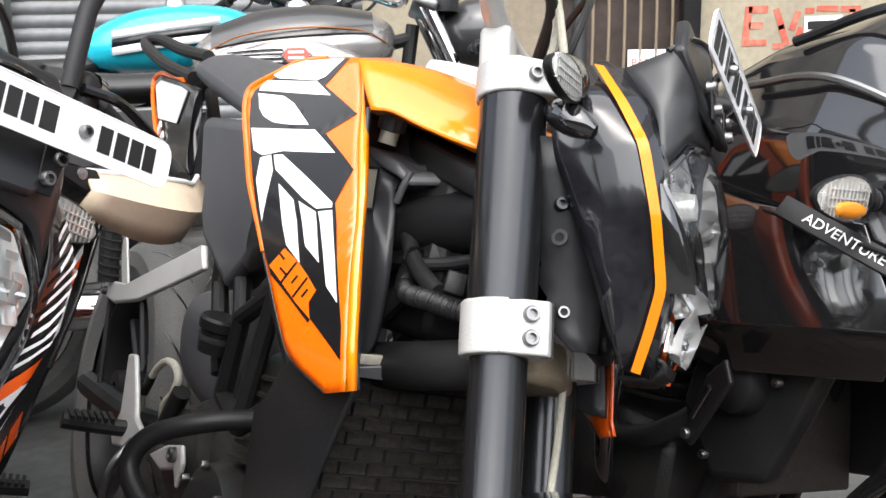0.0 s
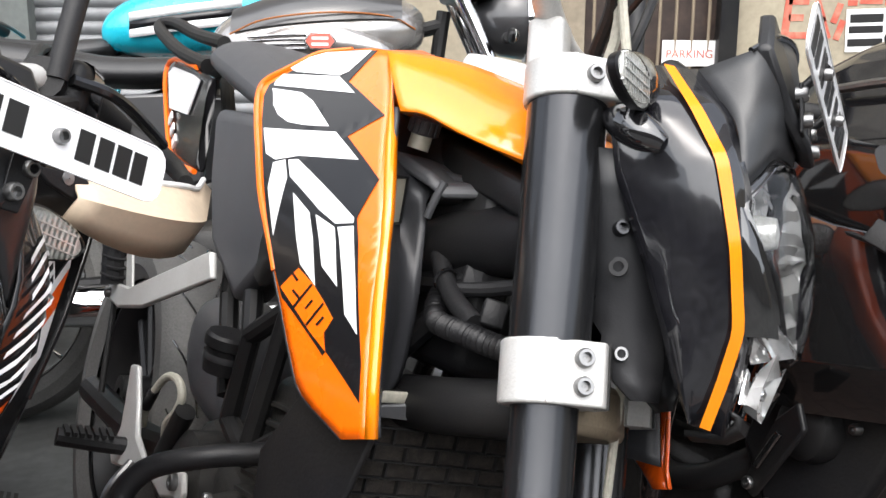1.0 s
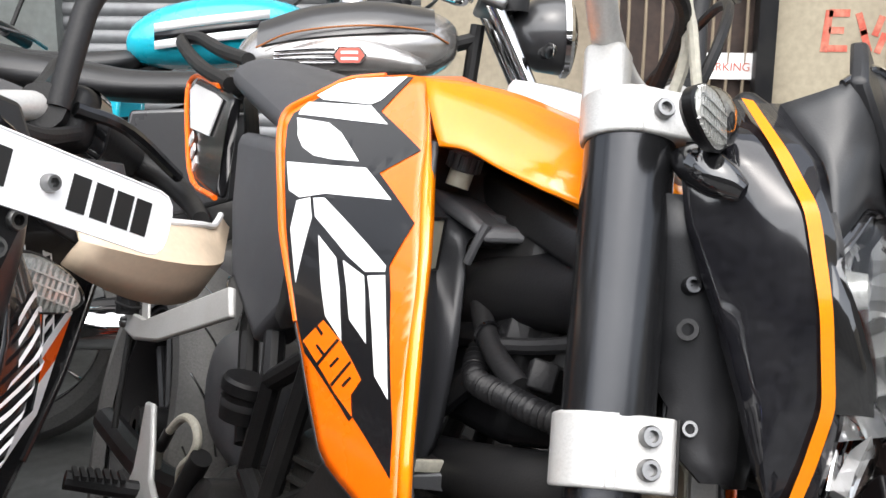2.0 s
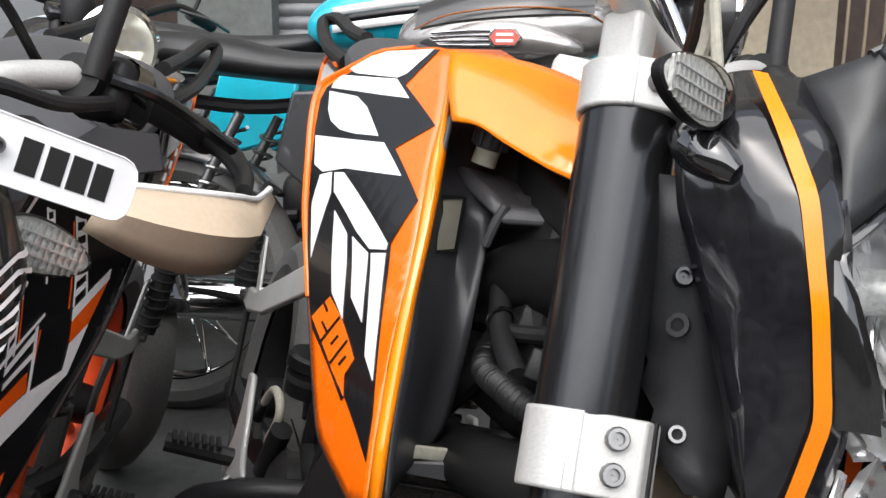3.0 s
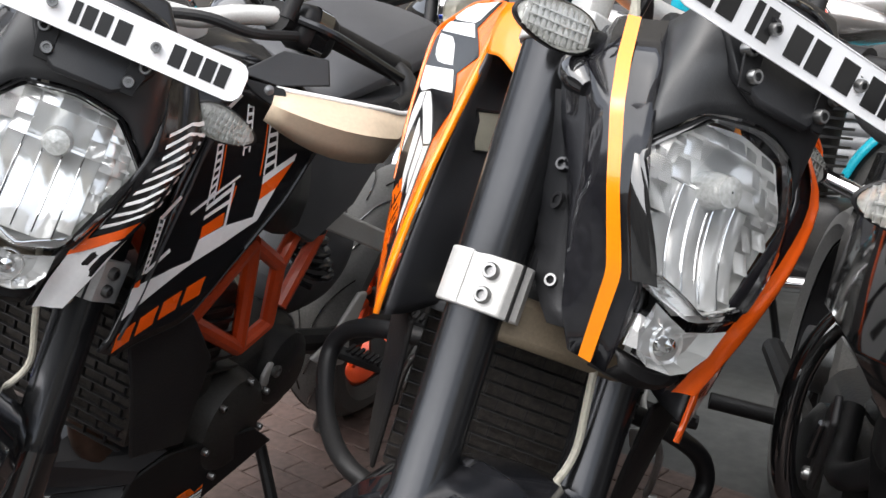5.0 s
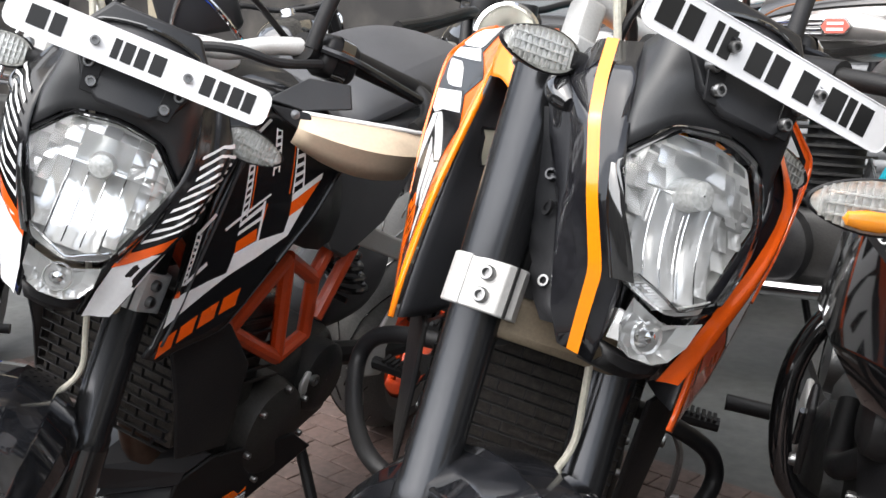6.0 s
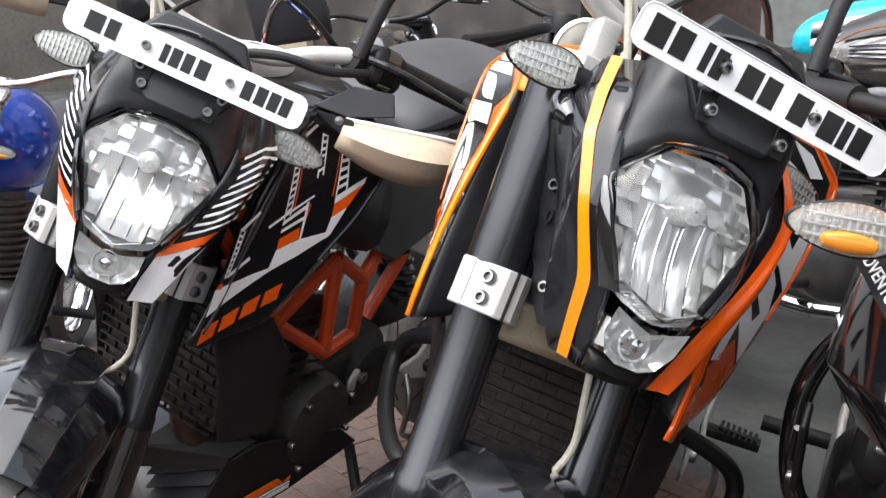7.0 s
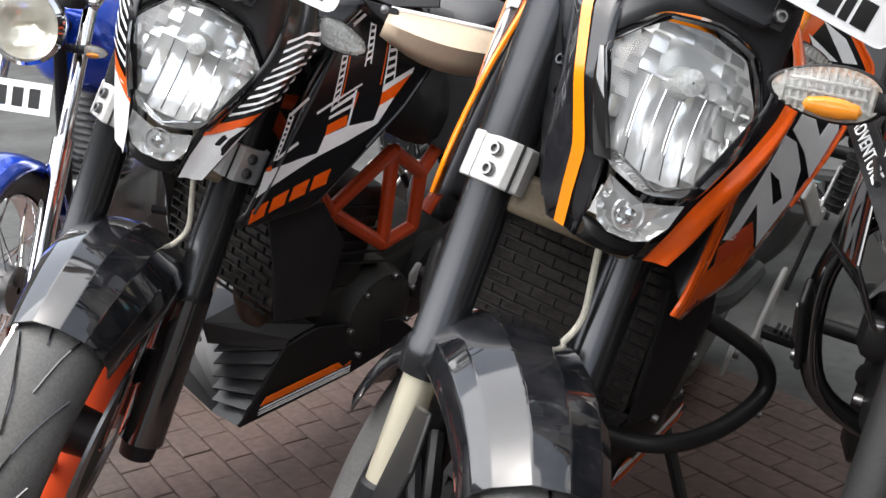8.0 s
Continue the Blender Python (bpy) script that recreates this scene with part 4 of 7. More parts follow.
    for k in range(6):
        q = k / 5
        c = lambda s, d: (-0.162 + 0.082 * q - d, s * 0.084, -0.350 - 0.128 * q + 0.75 * d)
        r = lambda d: (-0.088 - 0.006 * q - d, 0, -0.372 - 0.135 * q + 0.75 * d)
        bm = sheet([[c(-1, 0), r(0), c(1, 0)], [c(-1, 0.024), r(0.024), c(1, 0.024)]])
        solid(part("pan_louvre", bm, MASK_GREY, bike, smooth=False), 0.004)
    soften(part("pan_core", box((0.1, 0.13, 0.12), (-0.2, 0, -0.41), (0, 20, 0), 0.01), MATT_BLACK, bike), 0.003)
    solid(part("pan_top", sheet([[(-0.165, -0.088, -0.345), (-0.075, 0, -0.345), (-0.165, 0.088, -0.345)], [(-0.17, -0.095, -0.325), (-0.058, 0, -0.298), (-0.17, 0.095, -0.325)], [(-0.21, -0.112, -0.303), (-0.17, 0, -0.285), (-0.21, 0.112, -0.303)]]), MASK_GREY, bike, smooth=False), 0.004)
    part("pan_bolt", lathe([(0.0005, 0.004), (0.007, 0.003), (0.008, 0)], 12, "Z", (-0.17, 0.075, -0.307)), STEEL, bike)
    # --- seat and tail
    rows = []
    for f, hw, lo, hi in [(-0.36, 0.06, 0.17, 0.235), (-0.44, 0.09, 0.13, 0.19), (-0.55, 0.12, 0.09, 0.155), (-0.65, 0.135, 0.09, 0.165), (-0.70, 0.13, 0.1, 0.185)]:
        rows.append([(f, y, u) for y, u in [(hw, lo), (hw, (lo + hi) / 2), (hw * 0.75, hi - 0.006), (0, hi), (-hw * 0.75, hi - 0.006), (-hw, (lo + hi) / 2), (-hw, lo)]])
    rounder(part("rider_seat", hull_loft(rows), SEAT_VINYL, bike, "black vinyl rider seat"), 2)
    rows = []
    for f, hw, lo, hi in [(-0.50, 0.11, 0.16, 0.2), (-0.54, 0.13, 0.165, 0.235), (-0.7, 0.14, 0.175, 0.262), (-0.85, 0.135, 0.185, 0.268), (-0.93, 0.115, 0.195, 0.256), (-0.965, 0.08, 0.205, 0.238)]:
        rows.append([(f, y, u) for y, u in [(hw, lo), (hw, (lo + hi) / 2), (hw * 0.75, hi - 0.006), (0, hi), (-hw * 0.75, hi - 0.006), (-hw, (lo + hi) / 2), (-hw, lo)]])
    rounder(part("pillion_seat", hull_loft(rows), SEAT_VINYL, bike, "black vinyl pillion seat"), 2)
    for side in (-1, 1):
        bm = slab([(-0.86, side * 0.122, 0.188), (-0.95, side * 0.118, 0.19), (-1.17, side * 0.1, 0.18), (-1.21, side * 0.098, 0.15), (-1.074, side * 0.112, 0.091), (-0.949, side * 0.12, 0.047), (-0.795, side * 0.125, 0.056), (-0.84, side * 0.125, 0.12)], (0, -side * 0.015, 0))
        tail = soften(part("tail_panel", bm, style["tail"], bike, style["tail_label"]), 0.005)
        part("tail_edge", pipe([(-0.95, side * 0.12, 0.192), (-1.17, side * 0.102, 0.182), (-1.215, side * 0.1, 0.15), (-1.074, side * 0.114, 0.089), (-0.949, side * 0.122, 0.045), (-0.795, side * 0.127, 0.055)], 0.0042, 8, 3), ORANGE, bike)
        bm = slab([(-0.90, side * 0.1225, 0.178), (-0.96, side * 0.1185, 0.179), (-1.15, side * 0.1035, 0.17), (-1.18, side * 0.1025, 0.155), (-1.06, side * 0.1155, 0.108), (-0.92, side * 0.1225, 0.12)], (0, side * 0.0022, 0))
        part("tail_mark", bm, WHITE, bike, smooth=False)
        for k in range(3):
            f, u = -1.045 + 0.028 * k, 0.093 - 0.014 * k
            part("tail_bar", slab([(f, side * 0.1165, u), (f + 0.02, side * 0.1185, u - 0.009), (f + 0.03, side * 0.119, u + 0.006), (f + 0.01, side * 0.117, u + 0.014)], (0, side * 0.003, 0)), WHITE, bike, smooth=False)
        part("grab_rail", pipe([(-0.93, side * 0.11, 0.20), (-1.09, side * 0.118, 0.203), (-1.30, side * 0.108, 0.218), (-1.35, side * 0.095, 0.228), (-1.28, side * 0.085, 0.238), (-1.12, side * 0.085, 0.235), (-0.96, side * 0.085, 0.24)], 0.0115, 10), MATT_BLACK, bike)
        # passenger and rider pegs with their brackets, set wider on the side-stand side
        shift = pose(0, style["peg_out"] if side > 0 else 0.0, 0)
        bm = slab([(-0.99, side * 0.15, -0.21), (-0.90, side * 0.15, -0.198), (-0.79, side * 0.148, -0.16), (-0.53, side * 0.14, -0.03), (-0.56, side * 0.14, -0.002), (-0.86, side * 0.15, -0.152), (-0.985, side * 0.15, -0.18)], (0, side * 0.01, 0))
        soften(part("pillion_bracket", bm, CAST, bike, "cast aluminium pillion footrest bracket", m=shift), 0.004)
        part("pillion_peg", pipe([(-0.945, side * 0.165, -0.175), (-0.96, side * 0.172, -0.12), (-0.975, side * 0.175, -0.065)], 0.018, 10), GRIP_RUBBER, bike, "folded rubber pillion footrest", m=shift)
        bm = slab([(-0.781, side * 0.14, -0.244), (-0.747, side * 0.14, -0.233), (-0.70, side * 0.14, -0.27), (-0.665, side * 0.14, -0.305), (-0.608, side * 0.145, -0.303), (-0.586, side * 0.145, -0.306), (-0.638, side * 0.15, -0.345), (-0.72, side * 0.15, -0.376), (-0.738, side * 0.15, -0.366), (-0.735, side * 0.145, -0.325), (-0.76, side * 0.14, -0.3)], (0, side * 0.009, 0))
        soften(part("rider_bracket", bm, CAST, bike, "cast aluminium rider footrest bracket", m=shift), 0.004)
        bm = slab([(-0.975, side * 0.15, -0.096), (-0.944, side * 0.15, -0.088), (-0.86, side * 0.15, -0.155), (-0.89, side * 0.15, -0.17)], (0, side * 0.004, 0))
        soften(part("peg_plate", bm, CAST, bike, m=shift), 0.0015)
        for k in range(7):
            q = k / 6
            part("pillion_rib", lathe([(0.017, -0.003), (0.0205, -0.0015), (0.0205, 0.0015), (0.017, 0.003)], 12, "Z", (-0.947 - 0.026 * q, side * (0.1665 + 0.008 * q), -0.16 + 0.085 * q)), GRIP_RUBBER, bike, m=shift)
        bm = slab([(-0.600, side * 0.13, -0.335), (-0.521, side * 0.135, -0.286), (-0.46, side * 0.135, -0.259), (-0.442, side * 0.135, -0.278), (-0.446, side * 0.135, -0.318), (-0.47, side * 0.135, -0.30), (-0.522, side * 0.135, -0.325)], (0, side * 0.008, 0))
        soften(part("frame_lug", bm, CAST, bike, "cast aluminium frame lug", m=shift), 0.004)
        socket_bolt(bike, (-0.475, side * 0.146, -0.28), (0, side, 0), 0.011, m=shift)
        part("heel_rod", rod((-0.985, side * 0.15, -0.16), (-0.90, side * 0.15, -0.34), 0.005), MATT_BLACK, bike, m=shift)
        part("foot_lever", pipe([(-0.60, side * 0.165, -0.315), (-0.585, side * 0.19, -0.35), (-0.58, side * 0.195, -0.40), (-0.58, side * 0.195, -0.427), (-0.58, side * 0.212, -0.426)], 0.006, 10), STEEL, bike, "cast foot lever", m=shift)
        peg = part("rider_peg", pipe([(-0.69, side * 0.145, -0.335), (-0.70, side * 0.19, -0.337), (-0.705, side * 0.245, -0.335)], 0.013, 10), GRIP_RUBBER, bike, "ribbed rubber footrest", m=shift)
        for k in range(7):
            part("peg_rib", box((0.03, 0.006, 0.006), (-0.70, side * (0.175 + 0.01 * k), -0.322)), GRIP_RUBBER, peg)
        socket_bolt(bike, (-0.965, side * 0.162, -0.194), (0, side, 0), 0.009, m=shift)
        socket_bolt(bike, (-0.685, side * 0.145, -0.325), (0, side, 0), 0.009, m=shift)
    for side in (-1, 1):
        bm = slab([(-0.79, side * 0.125, 0.155), (-0.54, side * 0.135, 0.185), (-0.40, side * 0.13, 0.13), (-0.36, side * 0.13, 0.03), (-0.43, side * 0.135, 0.01), (-0.48, side * 0.135, -0.044), (-0.62, side * 0.135, -0.008), (-0.71, side * 0.13, 0.06)], (0, -side * 0.05, 0))
        soften(part("side_cover", bm, SEAT_VINYL, bike, "dark grey side cover under the seat"), 0.018, 4)
    part("sub_frame", pipe([(-0.5, 0.09, 0.02), (-0.75, 0.09, 0.1), (-0.98, 0.06, 0.18)], 0.011, 10), MATT_BLACK, bike)
    part("sub_frame", pipe([(-0.5, -0.09, 0.02), (-0.75, -0.09, 0.1), (-0.98, -0.06, 0.18)], 0.011, 10), MATT_BLACK, bike)
    res = part("brake_reservoir", lathe([(0.001, 0.024), (0.026, 0.024), (0.029, 0.02), (0.029, 0.008), (0.025, 0.006), (0.023, -0.025), (0.001, -0.025)], 24, "Z", (-0.45, -0.135, -0.095)), MATT_BLACK, bike, "black rear brake fluid reservoir")
    part("reservoir_band", lathe([(0.0255, 0.004), (0.0262, 0.0), (0.0255, -0.004)], 24, "Z", (-0.45, -0.135, -0.1)), MASK_GREY, res)
    part("brake_hose", pipe([(-0.74, -0.12, -0.32), (-0.716, -0.13, -0.282), (-0.685, -0.132, -0.24), (-0.645, -0.132, -0.206), (-0.597, -0.132, -0.194), (-0.575, -0.13, -0.207), (-0.584, -0.13, -0.233), (-0.614, -0.128, -0.261), (-0.63, -0.12, -0.29)], 0.0058, 10), CABLE, bike, "looped pale brake hose")
    part("hose_sleeve", rod((-0.716, -0.13, -0.282), (-0.69, -0.132, -0.245), 0.0078, None, 12), MATT_BLACK, bike)
    part("master_cylinder", rod((-0.60, -0.125, -0.30), (-0.56, -0.125, -0.22), 0.014, None, 16), MATT_BLACK, bike)
    rows = []
    for f, hw, lo, hi in [(-0.60, 0.05, -0.28, -0.2), (-0.65, 0.062, -0.29, -0.14), (-0.72, 0.066, -0.30, -0.105), (-0.79, 0.066, -0.29, -0.11), (-0.83, 0.06, -0.2, -0.13)]:
        rows.append([(f, hw, lo), (f, hw * 1.1, (lo + hi) / 2), (f, hw, hi), (f, -hw, hi), (f, -hw * 1.1, (lo + hi) / 2), (f, -hw, lo)])
    rounder(part("rear_hugger", hull_loft(rows), SEAT_VINYL, bike, "dark grey plastic rear hugger"), 2)
    # --- rear wheel and swing arm
    wheel(bike, pose(-1.13, 0, -0.43), style["rim"], 0.07)
    for side in (-1, 1):
        part("swing_arm", pipe([(-0.6, side * 0.08, -0.3), (-0.8, side * 0.105, -0.36), (-1.14, side * 0.105, -0.43)], 0.024, 10), MATT_BLACK, bike)
    part("silencer", pipe([(-0.42, -0.06, -0.46), (-0.5, -0.07, -0.47), (-0.62, -0.12, -0.45)], 0.045, 16), MATT_BLACK, bike)
    part("spring_unit", pipe([(-0.5 - 0.0016 * k + 0.034 * math.cos(k * 0.6), 0.09 + 0.034 * math.sin(k * 0.6), 0.02 - 0.0026 * k) for k in range(75)], 0.006, 6, 1), FORK_GREY, bike, "coiled rear shock spring")
    # --- crash guard
    for side in (-1, 1):
        pts = [(-0.25, side * 0.11, -0.13), (-0.27, side * 0.19, -0.15), (-0.295, side * 0.245, -0.185), (-0.285, side * 0.258, -0.23), (-0.2, side * 0.22, -0.265), (-0.13, side * 0.16, -0.275), (-0.12, side * 0.06, -0.29)]
        if style["guard"]:
            part("crash_guard", pipe(pts, 0.0125, 14), MATT_BLACK, bike, "black tubular crash guard")
    # --- steering
    for side in (-1, 1):
        fork_side(bike, side)
    bm = slab([(-0.072, -0.085, -0.024), (-0.02, -0.075, -0.024), (-0.004, 0, -0.024), (-0.014, 0.075, -0.024), (-0.03, 0.118, -0.024), (-0.06, 0.118, -0.024), (-0.085, 0, -0.024)], (0, 0, 0.046))
    soften(part("lower_yoke", bm, TAN_CAST, bike, "tan cast lower yoke", STEER), 0.008, 2)
    bm = slab([(-0.06, -0.085, 0.24), (-0.015, -0.085, 0.24), (-0.015, 0.06, 0.24), (-0.06, 0.06, 0.24), (-0.09, 0, 0.24)], (0, 0, 0.024))
    soften(part("upper_yoke", bm, CAST, bike, "", STEER), 0.005, 2)
    for side in (-1, 1):
        soften(part("bar_riser", box((0.034, 0.03, 0.08), (-0.062, side * 0.05 - 0.018, 0.295), (0, 0, 0), 0.006), CAST, bike, m=STEER), 0.002)
    half = [(-0.065, 0.0, 0.333), (-0.062, 0.08, 0.343), (-0.056, 0.135, 0.372), (-0.062, 0.19, 0.392), (-0.100, 0.265, 0.404), (-0.165, 0.36, 0.408)]
    bar = mirrored(half[:0:-1]) + half
    part("handlebar", pipe(bar, 0.0125, 14), CAST, bike, "bent metal handlebar", STEER)
    for side in (-1, 1):
        pts = [(-0.088, side * 0.245, 0.402), (-0.165, side * 0.36, 0.408)]
        grip = part("grip", pipe(pts, 0.0165, 14, 4), GRIP_RUBBER, bike, "black rubber grip", STEER)
        part("grip_end", rod((-0.165, side * 0.36, 0.408), (-0.177, side * 0.378, 0.409), 0.0175), MATT_BLACK, grip)
        sb = soften(part("switch_block", box((0.056, 0.062, 0.058), (-0.075, side * 0.222, 0.392), (0, 0, side * 28), 0.014), MATT_BLACK, bike, m=STEER), 0.004, 3)
        part("switch_seam", box((0.058, 0.0015, 0.06), (-0.075, side * 0.222, 0.392), (0, 0, side * 28), 0.012), GLOSS_BLACK, sb)
        part("lever_perch", rod((-0.05, side * 0.175, 0.388), (-0.075, side * 0.2, 0.391), 0.02, 0.022, 16), MATT_BLACK, sb)
        part("control_cable", pipe([(-0.04, side * 0.205, 0.375), (-0.005, side * 0.15, 0.352), (0.0, side * 0.09, 0.345), (-0.03, side * 0.03, 0.32), (-0.06, 0.0, 0.27)], 0.0065, 10), GRIP_RUBBER, bike, m=STEER)
        part("lever", pipe([(-0.04, side * 0.2, 0.395), (-0.035, side * 0.25, 0.395), (-0.09, side * 0.36, 0.39)], 0.006, 8), FORK_GREY, bike, m=STEER)
        part("mirror_stem", pipe([(-0.045, side * 0.187, 0.39), (-0.045, side * 0.188, 0.45), (-0.045, side * 0.192, 0.49), (-0.04, side * 0.21, 0.53), (-0.03, side * 0.25, 0.57)], 0.0105, 12), GRIP_RUBBER, bike, "black mirror stem", STEER)
        rows = []
        for i in range(7):
            t = math.pi * i / 6
            k = max(0.03, math.sin(t))
            rows.append([(-0.03 - 0.02 * k * (math.cos(a) > 0) + 0.025 * k * math.cos(a) * 0.6, side * (0.31 - 0.075 * math.cos(t)), 0.605 + 0.042 * k * math.sin(a)) for a in [2 * math.pi * j / 10 for j in range(10)]])
        part("mirror_head", hull_loft(rows), MATT_BLACK, bike, m=STEER)
        blinker(bike, (0.038, side * 0.096, 0.243), (-0.1, side, -0.07), m=STEER)
    part("clutch_cable", pipe([(-0.1, 0.17, 0.39), (0.0, 0.05, 0.42), (0.02, -0.06, 0.33), (-0.05, -0.03, 0.2)], 0.0045, 8), MATT_BLACK, bike, m=STEER)
    part("throttle_cable", pipe([(-0.12, -0.2, 0.40), (-0.02, -0.14, 0.40), (0.0, -0.07, 0.33), (-0.06, -0.02, 0.22)], 0.005, 8), CABLE, bike, "pale sheathed cable", STEER)
    part("brake_line", pipe([(-0.1, -0.17, 0.39), (0.0, -0.1, 0.37), (0.0, 0.0, 0.1), (-0.02, 0.05, -0.05), (-0.03, 0.06, -0.12), (-0.02, 0.0, -0.19), (-0.03, -0.05, -0.24)], 0.0042, 8), CABLE, bike, "pale braided brake hose", STEER)
    bm = box((0.03, 0.12, 0.05), (0.05, 0, 0.275), (0, -50, 0), 0.01)
    soften(part("instrument", bm, MATT_BLACK, bike, m=STEER), 0.003)
    headlamp(bike, style)
    if style["hand_guard"]:
        for side in (-1, 1):
            rows = []
            for q in (0.0, 0.25, 0.5, 0.75, 1.0):
                row = []
                for k in range(9):
                    s = k / 8
                    top = 0.305 + 0.043 * s
                    low = top - 0.022 - 0.052 * math.sin(math.pi * min(1, s * 0.62 + 0.12)) if s < 0.97 else top - 0.012
                    bulge = 0.034 * (q / 0.5 if q <= 0.5 else (1 - q) / 0.5) * math.sin(math.pi * (0.15 + 0.7 * s))
                    row.append((-0.012 + 0.012 * s - 0.05 * s ** 4 + bulge, side * (0.203 + 0.185 * s), top + (low - top) * q + 0.012 * max(0, s - 0.9) * 10 * (1 - q)))
                rows.append(row)
            hg = part("hand_guard", sheet(rows), CREAM, bike, "cream plastic hand guard with a grey upper blade", STEER)
            solid(outward(hg, (1, 0, 0)), 0.003)
            bm = slab([(-0.02, side * 0.155, 0.305), (-0.025, side * 0.197, 0.352), (-0.03, side * 0.252, 0.365), (-0.025, side * 0.265, 0.335), (-0.018, side * 0.205, 0.308)], (-0.004, 0, 0))
            soften(part("guard_blade", bm, MASK_GREY, hg), 0.002, 2)
            part("guard_rim", pipe(rows[0], 0.0032, 8, 2), WHITE, hg, "white rim")
            part("guard_arm", pipe([(-0.165, side * 0.362, 0.408), (-0.13, side * 0.378, 0.395), (-0.08, side * 0.374, 0.368), (-0.035, side * 0.352, 0.345)], lambda q: 0.014 - 0.006 * q, 12), MATT_BLACK, hg)
            bm = slab([(-0.014, side * 0.160, 0.300), (-0.012, side * 0.212, 0.308), (-0.010, side * 0.218, 0.300), (-0.010, side * 0.214, 0.280), (-0.014, side * 0.176, 0.290)], (0.006, 0, 0))
            soften(part("guard_mount", bm, MATT_BLACK, hg), 0.002, 2)
            part("mount_bolt", lathe([(0.0005, 0.004), (0.006, 0.003), (0.007, 0.0)], 12, "X", (-0.008, side * 0.195, 0.299)), STEEL, hg)
    # number plate on its bracket
    out = []
    for cy, cz, a0 in ((0.133, 0.008, 0), (-0.133, 0.008, 90), (-0.133, -0.008, 180), (0.133, -0.008, 270)):
        for k in range(4):
            t = radians(a0 + 30 * k)
            out.append((0, cy + 0.0125 * math.cos(t), cz + 0.0125 * math.sin(t)))
    plate = part("number_plate", slab(out, (0.002, 0, 0)), PLATE_WHITE, bike, "white acrylic number plate with dark characters", STEER @ style["plate_at"], smooth=False)
    plate_bars(plate, style["plate"], style["plate_h"])
    part("plate_rim", pipe([(0.002, y, z) for _, y, z in out] + [(0.002, out[0][1], out[0][2])], 0.0008, 6, 1, straight=True), PLATE_WHITE, plate)
    for y in (-0.051, 0.052):
        socket_bolt(plate, (0.003, y, 0), (1, 0, 0), 0.0055)
    for side in (-1, 1):
        bm = slab([(0.147, side * 0.034, 0.226), (0.147, side * 0.05, 0.226), (0.147, side * 0.058, 0.266), (0.147, side * 0.036, 0.266)], (0.003, 0, 0))
        soften(part("plate_bracket", bm, MATT_BLACK, bike, m=STEER), 0.001)
        part("plate_post", rod((0.148, side * 0.05, 0.262), (0.169, side * 0.052, 0.281), 0.004), MATT_BLACK, bike, m=STEER)
        for x, y, z in ((0.148, 0.051, 0.258), (0.151, 0.041, 0.239)):
            socket_bolt(bike, (x, side * y, z), (1, 0, 0), 0.0065, m=STEER)
    # --- front wheel and mudguard
    wheel(bike, STEER @ pose(0, 0, -0.44), style["rim"])
    for side in (-1, 1):
        soften(part("brake_caliper", box((0.06, 0.05, 0.1), (-0.1, side * 0.088, -0.38), (0, 20, 0), 0.012), MATT_BLACK, bike, m=STEER), 0.003) if side > 0 else None
    rows = []
    for k in range(12):
        q = k / 11
        t = radians(44 + 106 * q)
        wide = 0.76 + 0.24 * min(1, q * 3.2)
        row = []
        for y, drop in ((-0.092, 0.085), (-0.09, 0.055), (-0.078, 0.034), (-0.045, 0.006), (-0.02, 0.001), (0.0, -0.002), (0.02, 0.001), (0.045, 0.006), (0.078, 0.034), (0.09, 0.055), (0.092, 0.085)):
            r = 0.328 - drop
            row.append((r * math.cos(t), wide * y, r * math.sin(t) - 0.452))
        rows.append(row)
    guard = part("mudguard", sheet(rows), GUARD_BLACK, bike, "scratched glossy black front mudguard", STEER, flat_angle=16)
    soften(solid(guard, 0.003), 0.002, 2, 16)
    for side in (-1, 1):
        bm = slab([(-0.02, side * 0.072, -0.25), (0.05, side * 0.078, -0.24), (0.07, side * 0.08, -0.3), (0.02, side * 0.076, -0.45), (-0.04, side * 0.076, -0.45)], (0, side * 0.006, 0))
        soften(part("fork_guard", bm, style["fork_guard"], bike, m=STEER), 0.004, 2)
        if style["bar"]:
            foot = [(fork_x(z), fork_y(side, z), z) for z in (-0.20, -0.30, -0.44)]
            part("fork_cover", pipe(foot, lambda q: 0.031 + 0.004 * q, 18, 4), GLOSS_BLACK, bike, "glossy black fork leg cover", STEER)
    # side stand
    part("side_stand", pipe([(-0.5, 0.11, -0.45), (-0.46, 0.2, -0.57), (-0.44, 0.24, -0.625)], 0.011, 10), MATT_BLACK, bike)
    return bike


